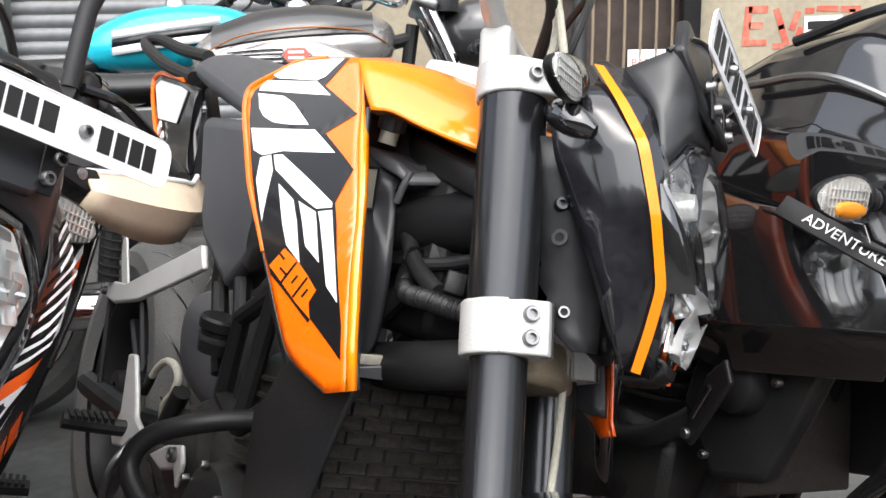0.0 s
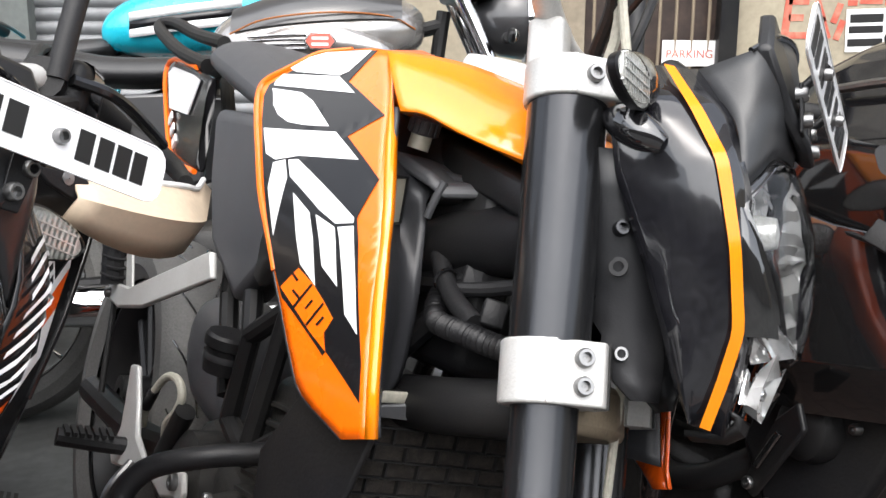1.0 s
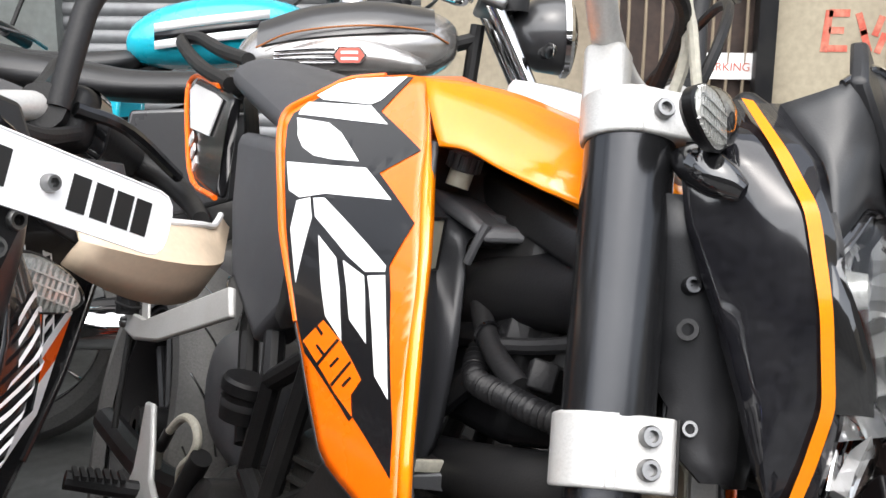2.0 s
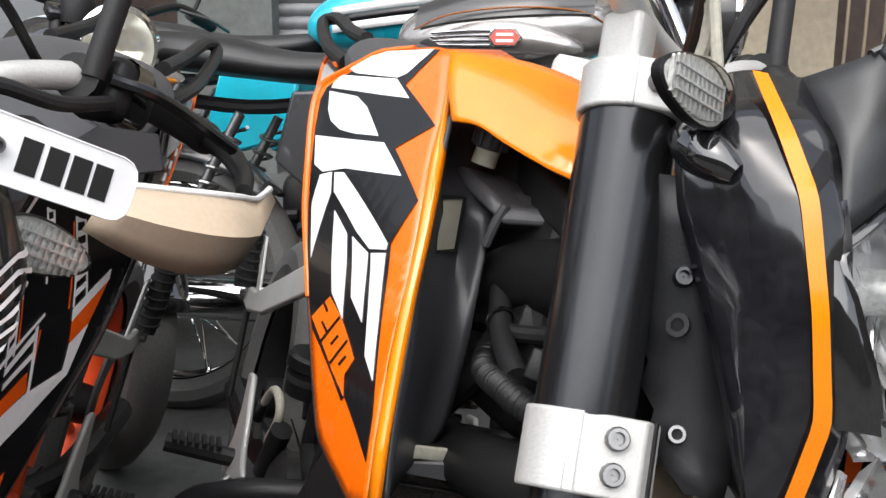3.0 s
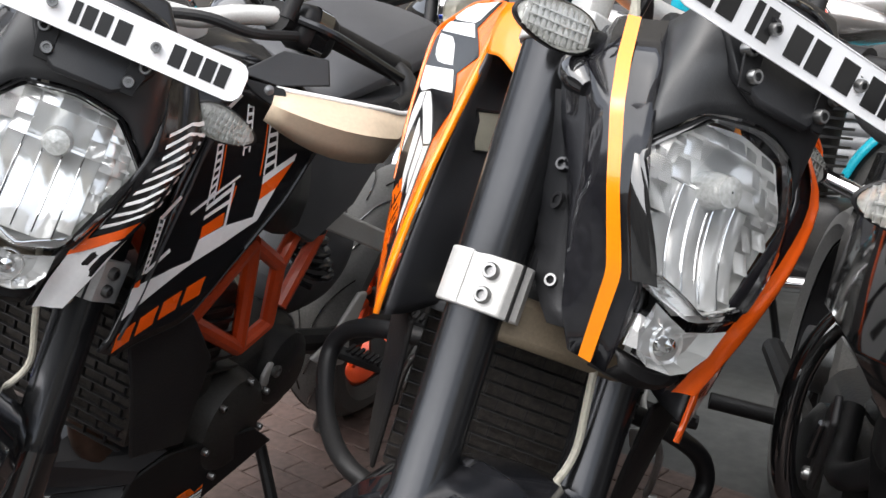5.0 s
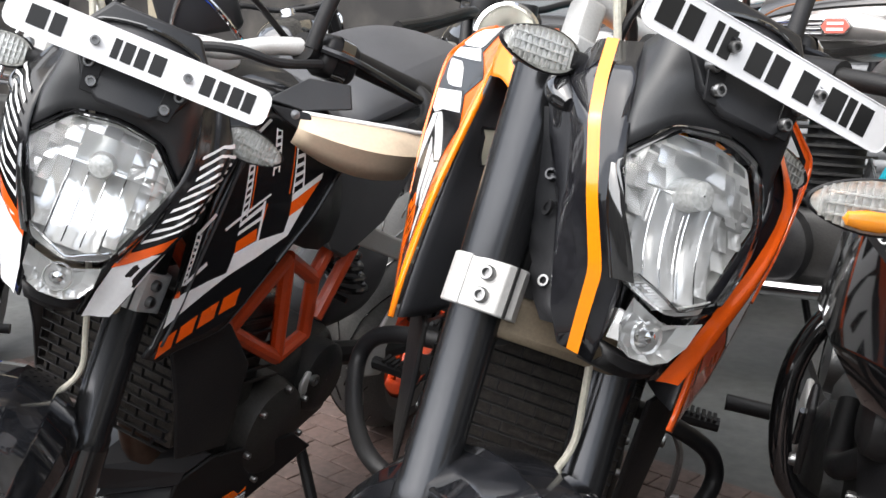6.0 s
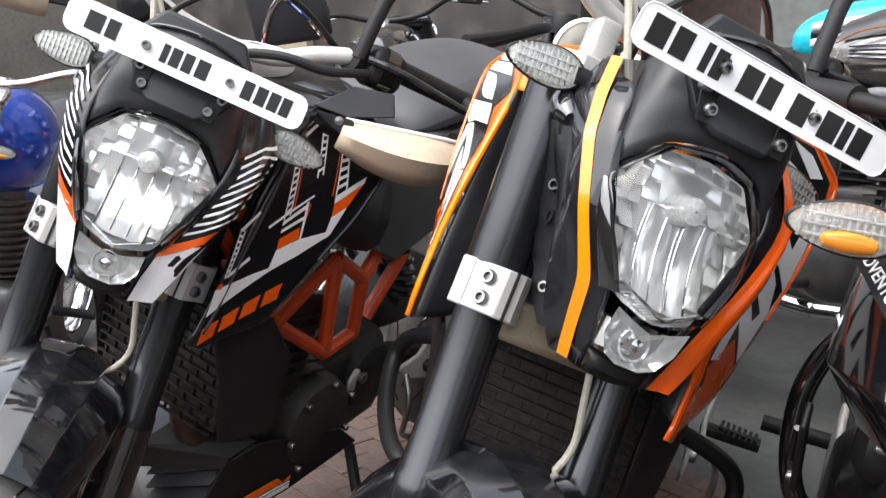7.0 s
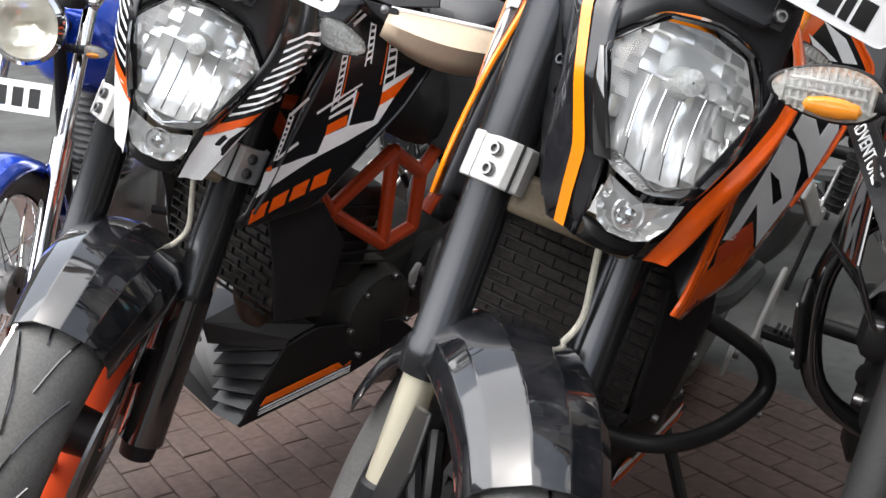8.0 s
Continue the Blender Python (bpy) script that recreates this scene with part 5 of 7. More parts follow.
def graphics_orange(bike, side):
    if side > 0:
        put = lambda name, pts, mat, parent, lift: skin_decal(name, pts, mat, parent, lift, 1, 0.003)
        field = put("black_graphic", [(-0.0593, 0.1038), (-0.105, 0.150), (-0.1617, 0.1877), (-0.178, 0.225), (-0.196, 0.268), (-0.225, 0.286), (-0.256, 0.275), (-0.278, 0.236), (-0.2489, 0.1811), (-0.205, 0.125), (-0.165, 0.079), (-0.1278, 0.0353), (-0.121, 0.0425), (-0.0482, 0.0532), (-0.0407, 0.0357), (-0.0277, 0.0309)], DECAL_BLACK, bike, 0.0009)
        for pts in ([(-0.0467, 0.0644), (-0.1021, 0.1189), (-0.1479, 0.1672), (-0.1673, 0.1581), (-0.18, 0.1258), (-0.1739, 0.0925), (-0.1271, 0.0391), (-0.1066, 0.0953), (-0.0706, 0.0582)],
                    [(-0.1597, 0.1725), (-0.1803, 0.1946), (-0.1929, 0.1941), (-0.207, 0.1619), (-0.2264, 0.1829), (-0.2379, 0.1902), (-0.237, 0.1684), (-0.1977, 0.1141), (-0.1832, 0.1453)],
                    [(-0.1921, 0.2718), (-0.234, 0.2431), (-0.2023, 0.246)], [(-0.2189, 0.285), (-0.2501, 0.2671), (-0.2651, 0.2406), (-0.2428, 0.242)]):
            put("white_graphic", pts, WHITE, field, 0.0016)
        put("dark_stroke", [(-0.1384, 0.0889), (-0.1228, 0.1302), (-0.1417, 0.118), (-0.1534, 0.0951)], DECAL_BLACK, field, 0.0022)
        put("red_mark", [(-0.0402, 0.0566), (-0.1051, 0.0738), (-0.1202, 0.0441), (-0.0416, 0.034)], RED_ORANGE, bike, 0.0016)
        return
    black = [(-0.214, 0.2988), (-0.2155, 0.2636), (-0.1584, 0.2454), (-0.22, 0.2345), (-0.1196, 0.1923), (-0.1669, 0.173), (-0.1173, 0.155), (-0.1018, 0.1366), (-0.0798, 0.1057), (-0.0377, 0.0495), (-0.0229, 0.0199), (-0.0835, 0.0404), (-0.0853, 0.0356), (-0.1547, 0.0625),
             (-0.1685, 0.0762), (-0.1895, 0.1016), (-0.2097, 0.1255), (-0.2256, 0.1464), (-0.2475, 0.1769), (-0.2663, 0.2039), (-0.2795, 0.2252), (-0.2821, 0.2367), (-0.2757, 0.2509), (-0.2642, 0.2687), (-0.256, 0.283), (-0.2365, 0.292)]
    field = skin_decal("black_graphic", black, DECAL_BLACK, bike, 0.0009)
    # bold white blocks and slanting bars
    for pts in ([(-0.2748, 0.2578), (-0.2662, 0.2734), (-0.2556, 0.2825), (-0.2185, 0.2974), (-0.2233, 0.2845), (-0.2223, 0.2718), (-0.2273, 0.266), (-0.2454, 0.2616), (-0.2669, 0.2564)],
                [(-0.2766, 0.2506), (-0.2266, 0.2651), (-0.201, 0.2552), (-0.2293, 0.2485), (-0.2549, 0.2429), (-0.2772, 0.2375), (-0.2785, 0.2425)],
                [(-0.2765, 0.2345), (-0.2483, 0.2398), (-0.2326, 0.2357), (-0.2009, 0.2191), (-0.2249, 0.2123), (-0.2408, 0.2099), (-0.2546, 0.2129), (-0.2653, 0.2205), (-0.2726, 0.2307)],
                [(-0.2591, 0.1969), (-0.1911, 0.2165), (-0.1515, 0.201), (-0.2098, 0.1849), (-0.2297, 0.1735), (-0.2419, 0.1756)],
                [(-0.2301, 0.1705), (-0.2205, 0.1772), (-0.2085, 0.1625), (-0.1914, 0.1093), (-0.2211, 0.1471)],
                [(-0.2175, 0.1778), (-0.2085, 0.1815), (-0.161, 0.1667), (-0.1198, 0.154), (-0.1175, 0.1495), (-0.1351, 0.1425), (-0.1587, 0.1475), (-0.2062, 0.1644)],
                [(-0.194, 0.1521), (-0.1673, 0.1421), (-0.15, 0.1227), (-0.124, 0.0863), (-0.1498, 0.097), (-0.1666, 0.1161)],
                [(-0.1601, 0.1428), (-0.1339, 0.1394), (-0.1259, 0.1297), (-0.1, 0.0948), (-0.1262, 0.1041), (-0.1438, 0.1252)],
                [(-0.1309, 0.1406), (-0.1156, 0.1474), (-0.082, 0.1048), (-0.0551, 0.0682), (-0.0778, 0.0772), (-0.1011, 0.1068), (-0.1218, 0.1313)]):
        skin_decal("white_graphic", pts, WHITE, field, 0.0016)
    # the size mark 200: an orange block cut by dark strokes
    size = skin_decal("size_mark", [(-0.1601, 0.0704), (-0.1496, 0.0934), (-0.1261, 0.0864), (-0.1076, 0.0782), (-0.0889, 0.0689), (-0.0926, 0.0535), (-0.0835, 0.0404), (-0.1096, 0.0483)], ORANGE, field, 0.0016)
    for pts in ([(-0.1381, 0.0605), (-0.1282, 0.0865), (-0.1258, 0.086), (-0.1355, 0.0595)], [(-0.1165, 0.0522), (-0.1068, 0.077), (-0.1048, 0.0759), (-0.114, 0.0514)],
                [(-0.1244, 0.0644), (-0.1203, 0.0742), (-0.118, 0.0737), (-0.1221, 0.0639)], [(-0.1051, 0.0568), (-0.1006, 0.0663), (-0.0982, 0.0658), (-0.1025, 0.056)],
                [(-0.154, 0.086), (-0.1531, 0.0879), (-0.1436, 0.0842), (-0.1443, 0.0818)], [(-0.1458, 0.0725), (-0.1448, 0.0744), (-0.1341, 0.0708), (-0.1348, 0.0685)]):
        skin_decal("dark_stroke", pts, DECAL_BLACK, bike, 0.0022)


def graphics_dark(bike, side):
    put = lambda name, pts, mat, lift=0.0012: skin_decal(name, pts, mat, bike, lift, side)

    def ladder(a, b, c, d, n):
        """Two rails, a to b and c to d, with slanted rungs between them."""
        a, b, c, d = (Vector(p) for p in (a, b, c, d))
        for p, q in ((a, b), (c, d)):
            put("white_line", [tuple(p), tuple(q), (q.x - 0.0016, q.y), (p.x - 0.0016, p.y)], WHITE)
        for k in range(n):
            q, q2 = k / n, (k + 0.42) / n
            put("white_rung", [tuple(a.lerp(b, q)), tuple(a.lerp(b, q2)), tuple(c.lerp(d, q2 - 0.3 / n)), tuple(c.lerp(d, max(0.0, q - 0.3 / n)))], WHITE)
    ladder((-0.2217, 0.2459), (-0.2013, 0.1731), (-0.2295, 0.2424), (-0.216, 0.1786), 6)
    ladder((-0.1487, 0.2134), (-0.1244, 0.1436), (-0.1552, 0.2133), (-0.1339, 0.1494), 7)
    ladder((-0.1959, 0.2562), (-0.1778, 0.198), (-0.2015, 0.2534), (-0.1862, 0.2018), 6)
    ladder((-0.0616, 0.1406), (-0.034, 0.0771), (-0.0663, 0.1354), (-0.0385, 0.0781), 8)
    put("white_band", [(-0.2012, 0.1715), (-0.2465, 0.1981), (-0.2426, 0.1894), (-0.1989, 0.1619)], WHITE)
    put("orange_band", [(-0.1989, 0.1619), (-0.2409, 0.1877), (-0.216, 0.1563), (-0.1938, 0.1434)], SHADE_AND_DEEP_ORANGE)
    put("white_band", [(-0.1938, 0.1434), (-0.216, 0.1563), (-0.1899, 0.117), (-0.1428, 0.0913), (-0.1014, 0.0735), (-0.0066, 0.0243), (-0.0198, 0.0609), (-0.0279, 0.0595), (-0.0169, 0.0364), (-0.1013, 0.0786), (-0.1125, 0.1029), (-0.1447, 0.1148), (-0.1403, 0.0975), (-0.1851, 0.1222)], WHITE)
    put("orange_band", [(-0.1171, 0.1182), (-0.1477, 0.1319), (-0.1447, 0.1164), (-0.1134, 0.1037)], SHADE_AND_DEEP_ORANGE)
    for pts in ([(-0.1022, 0.1379), (-0.1721, 0.1757), (-0.1718, 0.1733), (-0.1028, 0.1346)], [(-0.1243, 0.142), (-0.1612, 0.1634), (-0.16, 0.1579), (-0.1222, 0.1365)],
                [(-0.1211, 0.1309), (-0.156, 0.1477), (-0.1549, 0.1429), (-0.1192, 0.1262)], [(-0.1606, 0.1657), (-0.164, 0.1672), (-0.1436, 0.0989), (-0.1403, 0.0975)],
                [(-0.0596, 0.1377), (-0.0915, 0.1598), (-0.0928, 0.1566), (-0.0637, 0.1357)], [(-0.0322, 0.0757), (-0.0721, 0.0994), (-0.0729, 0.0952), (-0.0393, 0.0755)],
                [(-0.1488, 0.2485), (-0.1846, 0.2725), (-0.1872, 0.2704), (-0.1523, 0.2463)], [(-0.1577, 0.2456), (-0.1897, 0.2676), (-0.1923, 0.2655), (-0.1612, 0.2434)]):
        put("white_bar", pts, WHITE, 0.0014)
    put("orange_band", [(-0.0242, 0.0669), (-0.0305, 0.0693), (-0.0305, 0.0599), (-0.0216, 0.0623)], SHADE_AND_DEEP_ORANGE, 0.0014)
    for (f1, u1), (f2, u2) in (((-0.1591, 0.2132), (-0.1393, 0.1547)), ((-0.218, 0.2421), (-0.1966, 0.1731)), ((-0.165, 0.163), (-0.146, 0.118))):
        put("orange_line", [(f1, u1), (f2, u2), (f2 - 0.0013, u2), (f1 - 0.0013, u1)], SHADE_AND_DEEP_ORANGE)
    # four notched orange blocks along the lower edge
    for k in range(4):
        f, u = 0.0026 - 0.0317 * k, -0.0177 + 0.0125 * k
        put("orange_mark", [(f, u), (f - 0.006, u + 0.023), (f - 0.031, u + 0.033), (f - 0.0295, u + 0.027), (f - 0.012, u + 0.019), (f - 0.011, u + 0.014), (f - 0.027, u + 0.0205), (f - 0.0245, u + 0.009)], SHADE_AND_DEEP_ORANGE)


# A's far shroud is the near orange with its shade in the colour.
STYLE_A = {"inset": 0.003, "peg_out": 0.045, "far_shroud": SHADE_AND_DEEP_ORANGE, "shroud": ORANGE, "lip": LIT_ORANGE, "edge": ORANGE, "flank": ORANGE, "tank": LIT_ORANGE, "tank_label": "glossy orange fuel tank", "cap_ring": WHITE, "frame": MATT_BLACK, "tail": DECAL_BLACK,
           "tail_label": "black tail panel with orange edge and white mark", "rim": MATT_BLACK, "bar": False, "hand_guard": False, "pan": WHITE, "guard": True, "bezel": GLOSS_BLACK, "wing": wing_black, "graphics": graphics_orange, "fork_guard": MATT_BLACK,
           "plate": [(-0.122, 0.02), (-0.098, 0.018), (-0.071, 0.008), (-0.057, 0.012), (-0.022, 0.02), (0.001, 0.017), (0.036, 0.02), (0.072, 0.02), (0.09, 0.01), (0.108, 0.018)], "plate_h": 0.026,
           "plate_at": pose(0.166, 0.0, 0.273, -1.7, 10, -2.5)}
STYLE_B = {"inset": 0.0145, "peg_out": -0.02, "far_shroud": DECAL_BLACK, "shroud": DECAL_BLACK, "lip": DECAL_BLACK, "edge": MATT_BLACK, "flank": DECAL_BLACK, "tank": DECAL_BLACK, "tank_label": "black fuel tank", "cap_ring": WHITE, "frame": RED_ORANGE, "tail": DECAL_BLACK,
           "tail_label": "black tail panel with orange edge", "rim": RED_ORANGE, "bar": True, "hand_guard": True, "pan": ORANGE, "guard": False, "bezel": GLOSS_BLACK, "wing": wing_white, "graphics": graphics_dark, "fork_guard": GLOSS_BLACK,
           "plate": [(-0.112, 0.02), (-0.091, 0.014), (-0.028, 0.008), (-0.015, 0.012), (0.0, 0.012), (0.018, 0.015), (0.074, 0.013), (0.091, 0.013), (0.107, 0.013), (0.122, 0.012)], "plate_h": 0.022,
           "plate_at": pose(0.168, 0.0, 0.281)}

bike_a = naked_bike(pose(0.051, 1.046, 0.64, -16.4, 4.35, -62.37), "orange and black naked street motorcycle leaning on its side stand", STYLE_A)
bike_b = naked_bike(pose(-0.56, 0.837, 0.644, -16.4, 4.35, -73.37), "black naked street motorcycle with white and orange stripes and orange frame", STYLE_B)



# ---- other motorcycles ----
CHARCOAL = material("charcoal_paint", (0.03, 0.03, 0.032), 0.3, coat=0.5, grain=0.05, scale=200)
SILVER = material("silver_tank_paint", (0.42, 0.40, 0.38), 0.2, metal=0.7, coat=0.6, grain=0.04, scale=200, second=(0.34, 0.33, 0.32))
TEAL = material("teal_paint", (0.01, 0.42, 0.55), 0.25, coat=0.8, grain=0.03, scale=200)
BLUE = material("metallic_blue_paint", (0.012, 0.075, 0.58), 0.16, metal=0.4, coat=1.0, grain=0.05, scale=300)
COPPER = material("copper_pinstripe", (0.5, 0.18, 0.06), 0.3, metal=0.6)
BADGE_RED = material("badge_red", (0.5, 0.09, 0.06), 0.35, coat=0.4)
HEADLIGHT_GLASS = glass("cream_lamp_glass", (1.0, 0.97, 0.86))


def roadster(m, label, p):
    """A classic upright motorcycle; x forward, y left, z up from the ground."""
    bike = tagged(new("motorcycle"), label, "motorcycle", "parked motorcycles")
    bike.matrix_world = m
    k = 0.28 / 0.302
    for x in (-0.68, 0.70):
        spoked_wheel(bike, x, p)
    # tank
    rows = []
    for x, hw, lo, hi in [(-0.16, 0.06, 0.82, 0.90), (-0.10, 0.105, 0.80, 0.955), (0.02, 0.135, 0.79, 0.99), (0.16, 0.14, 0.80, 1.0), (0.28, 0.115, 0.83, 0.985), (0.34, 0.06, 0.87, 0.95)]:
        if p.get("deep_tank"):
            lo, hw = lo - 0.10, hw * 1.15
        half = [(hw * 0.7, lo), (hw, lo + (hi - lo) * 0.35), (hw * 0.92, lo + (hi - lo) * 0.7), (hw * 0.5, hi - 0.008), (0, hi)]
        rows.append([(x, y, z) for y, z in half] + [(x, -y, z) for y, z in half[-2::-1]])
    tank = part("tank", hull_loft(rows), p["tank"], bike, p["tank_label"])
    rounder(tank, 2)
    if p.get("saddle"):
        rows = []
        for x, hw, lo, hi in [(-0.10, 0.105, 0.80, 0.955), (0.02, 0.135, 0.79, 0.99), (0.16, 0.14, 0.80, 1.0), (0.28, 0.115, 0.83, 0.985)]:
            half = [(hw * 0.955, lo + (hi - lo) * 0.58), (hw * 0.85, lo + (hi - lo) * 0.76), (hw * 0.5, hi - 0.012), (0, hi - 0.002)]
            rows.append([(x, y, z) for y, z in half] + [(x, -y, z) for y, z in half[-2::-1]])
        part("tank_saddle", rounder_sheet(rows), p["saddle"], bike)
    part("filler_cap", lathe([(0.001, 0.014), (0.026, 0.014), (0.03, 0.008), (0.03, -0.02)], 24, "Z", (0.1, 0, 0.995)), CHROME, bike, "chrome filler cap")
    for side in (-1, 1):
        if p.get("badge"):
            y = lambda x: side * (0.147 - 0.9 * (x - 0.1) ** 2)
            rowsp = []
            for dz, dy in ((0.0, 0.0), (0.03, 0.002), (0.062, -0.002)):
                rowsp.append([(x, y(x) + side * dy - side * 0.001, 0.835 + dz * math.sin(math.pi * (0.12 + 0.76 * q)) * 1.1) for q, x in [(j / 10, -0.08 + 0.034 * j) for j in range(11)]])
            solid(part("tank_panel", sheet(rowsp), SILVER, bike, "silver tank side panel"), 0.003, 0)
            for j in range(4):
                part("tank_rib", pipe([(-0.06, y(-0.06) + side * 0.003, 0.852 + 0.008 * j), (0.02, y(0.02) + side * 0.005, 0.85 + 0.010 * j), (0.07, y(0.07) + side * 0.005, 0.85 + 0.010 * j)], 0.0028, 8), CHROME, bike)
            hexa = [(0.1 + 0.034 * math.cos(t) * 1.05, side * 0.152, 0.866 + 0.024 * math.sin(t)) for t in [radians(a) for a in (0, 50, 130, 180, 230, 310)]]
            part("tank_badge", slab(hexa, (0, side * 0.004, 0)), CHROME, bike)
            hexa = [(0.1 + 0.030 * math.cos(t) * 1.05, side * 0.156, 0.866 + 0.020 * math.sin(t)) for t in [radians(a) for a in (0, 50, 130, 180, 230, 310)]]
            bd = part("badge_face", slab(hexa, (0, side * 0.002, 0)), BADGE_RED, bike, "red enamel tank badge")
            for z in (0.872, 0.859):
                part("mark_bar", box((0.036, 0.001, 0.006), (0.1, side * 0.1586, z)), WHITE, bd, smooth=False)
            part("pinstripe", pipe([(-0.1, side * 0.112, 0.885), (-0.02, side * 0.132, 0.915), (0.12, side * 0.138, 0.93), (0.25, side * 0.115, 0.925), (0.31, side * 0.085, 0.9)], 0.002, 6), COPPER, bike)
        if p.get("band"):
            for z, mt in ((0.892, DECAL_BLACK), (0.915, WHITE), (0.87, WHITE)):
                solid(part("tank_band", sheet([[(x, side * (0.1435 - 0.9 * (x - 0.12) ** 2), z + dz + 0.12 * (x - 0.1)) for x in (-0.06, 0.0, 0.06, 0.12, 0.18, 0.24)] for dz in (-0.011, 0.011)]), mt, bike), 0.002, 0)
        bm = slab([(-0.14, side * 0.12, 0.76), (-0.36, side * 0.125, 0.75), (-0.4, side * 0.12, 0.6), (-0.3, side * 0.125, 0.52), (-0.16, side * 0.12, 0.56)], (0, side * 0.02, 0))
        soften(part("side_panel", bm, p["panel"], bike), 0.008, 2)
        # fork leg, shock, exhaust
        top, foot = Vector((0.40, side * 0.095, 1.0)), Vector((0.70, side * 0.095, 0.32))
        part("fork_leg", rod(top, top.lerp(foot, 0.55), 0.018), p["fork"], bike)
        part("fork_slider", rod(top.lerp(foot, 0.5), foot, 0.026), p["slider"], bike)
        part("rear_shock", rod((-0.48, side * 0.13, 0.70), (-0.66, side * 0.13, 0.36), 0.012), STEEL, bike)
        part("shock_spring", pipe([(-0.49 - 0.13 * j / 60 + 0.026 * math.cos(j * 0.8), side * 0.13 + 0.026 * math.sin(j * 0.8), 0.67 - 0.25 * j / 60) for j in range(61)], 0.0045, 6, 1), p["slider"], bike)
        part("mirror_stem", pipe([(0.3, side * 0.28, 1.06), (0.3, side * 0.31, 1.15), (0.31, side * 0.36, 1.22)], 0.006, 8), p["fork"], bike)
        part("mirror_head", lathe([(0.001, 0.018), (0.035, 0.014), (0.05, 0.0), (0.048, -0.006), (0.001, -0.006)], 24, "X", (0.31, side * 0.38, 1.25)), MATT_BLACK, bike)
        part("grip", pipe([(0.16, side * 0.39, 1.03), (0.22, side * 0.3, 1.05)], 0.017, 12, 2), GRIP_RUBBER, bike)
        part("lever", pipe([(0.3, side * 0.24, 1.05), (0.28, side * 0.33, 1.04), (0.23, side * 0.41, 1.02)], 0.005, 8), STEEL, bike)
        blinker(bike, (0.52, side * 0.1, 0.88), (0, side, 0), size=0.8, amber=True)
        part("footrest", rod((-0.08, side * 0.12, 0.33), (-0.08, side * 0.24, 0.33), 0.014), GRIP_RUBBER, bike)
        part("pillion_rest", pipe([(-0.42, side * 0.14, 0.42), (-0.44, side * 0.2, 0.43)], 0.013, 10, 2), GRIP_RUBBER, bike)
        if p.get("guard"):
            part("crash_guard", pipe([(0.36, side * 0.06, 0.72), (0.39, side * 0.2, 0.68), (0.38, side * 0.26, 0.56), (0.36, side * 0.22, 0.42), (0.3, side * 0.06, 0.34)], 0.0125, 12), p["guard"], bike, "tubular leg guard")
    part("silencer", pipe([(-0.05, -0.15, 0.27), (-0.2, -0.16, 0.285), (-0.35, -0.17, 0.293), (-0.85, -0.18, 0.292), (-0.95, -0.18, 0.292)], lambda q: 0.02 if q < 0.35 else (0.046 if q < 0.97 else 0.03), 18), p["exhaust"], bike, "chromed silencer" if p["exhaust"] is CHROME else "dark silencer")
    part("down_pipe", pipe([(0.14, -0.06, 0.52), (0.26, -0.09, 0.46), (0.24, -0.13, 0.30), (-0.05, -0.15, 0.27)], 0.019, 12), p["exhaust"], bike)
    # engine
    soften(part("crankcase", box((0.42, 0.2, 0.2), (0.0, 0, 0.37), (0, 0, 0), 0.04), p["engine"], bike, "engine crankcase"), 0.01)
    part("clutch_cover", lathe([(0.001, -0.15), (0.075, -0.15), (0.1, -0.135), (0.105, -0.1)], 32, "Y", (-0.02, 0, 0.37)), p["engine"], bike)
    part("cylinder", rod((0.06, 0, 0.42), (0.09, 0, 0.72), 0.07, seg=28), p["engine"], bike)
    for j in range(11):
        part("cooling_fin", lathe([(0.06, -0.003), (0.098, -0.003), (0.098, 0.003), (0.06, 0.003)], 24, "Z", (0.065 + 0.002 * j, 0, 0.48 + 0.021 * j)), p["engine"], bike)
    part("frame_tube", pipe([(0.38, 0, 0.95), (0.32, 0, 0.6), (0.22, 0, 0.3), (-0.1, 0, 0.26)], 0.017, 10), MATT_BLACK, bike)
    part("frame_tube", pipe([(0.38, 0, 0.92), (-0.1, 0, 0.80), (-0.45, 0, 0.72), (-0.8, 0, 0.75)], 0.017, 10), MATT_BLACK, bike)
    part("swing_arm", pipe([(-0.15, -0.1, 0.35), (-0.68, -0.11, 0.31)], 0.02, 10, 2), MATT_BLACK, bike)
    # seat
    rows = []
    for x, hw, lo, hi in [(-0.10, 0.07, 0.80, 0.86), (-0.2, 0.115, 0.77, 0.845), (-0.4, 0.14, 0.77, 0.84), (-0.5, 0.135, 0.78, 0.875), (-0.72, 0.12, 0.80, 0.895), (-0.82, 0.08, 0.82, 0.885)]:
        rows.append([(x, y, z) for y, z in [(hw, lo), (hw * 1.03, (lo + hi) / 2), (hw * 0.75, hi - 0.006), (0, hi), (-hw * 0.75, hi - 0.006), (-hw * 1.03, (lo + hi) / 2), (-hw, lo)]])
    rounder(part("seat", hull_loft(rows), BLACK_VINYL, bike, "long black vinyl dual seat"), 2)
    if p.get("backrest"):
        part("backrest_frame", pipe([(-0.72, 0.1, 0.8), (-0.84, 0.1, 0.95), (-0.87, 0.0, 1.08), (-0.84, -0.1, 0.95), (-0.72, -0.1, 0.8)], 0.009, 10), CHROME, bike)
        soften(part("backrest", box((0.05, 0.26, 0.2), (-0.84, 0, 1.04), (0, -12, 0), 0.02), BLACK_VINYL, bike, "padded black backrest"), 0.01)
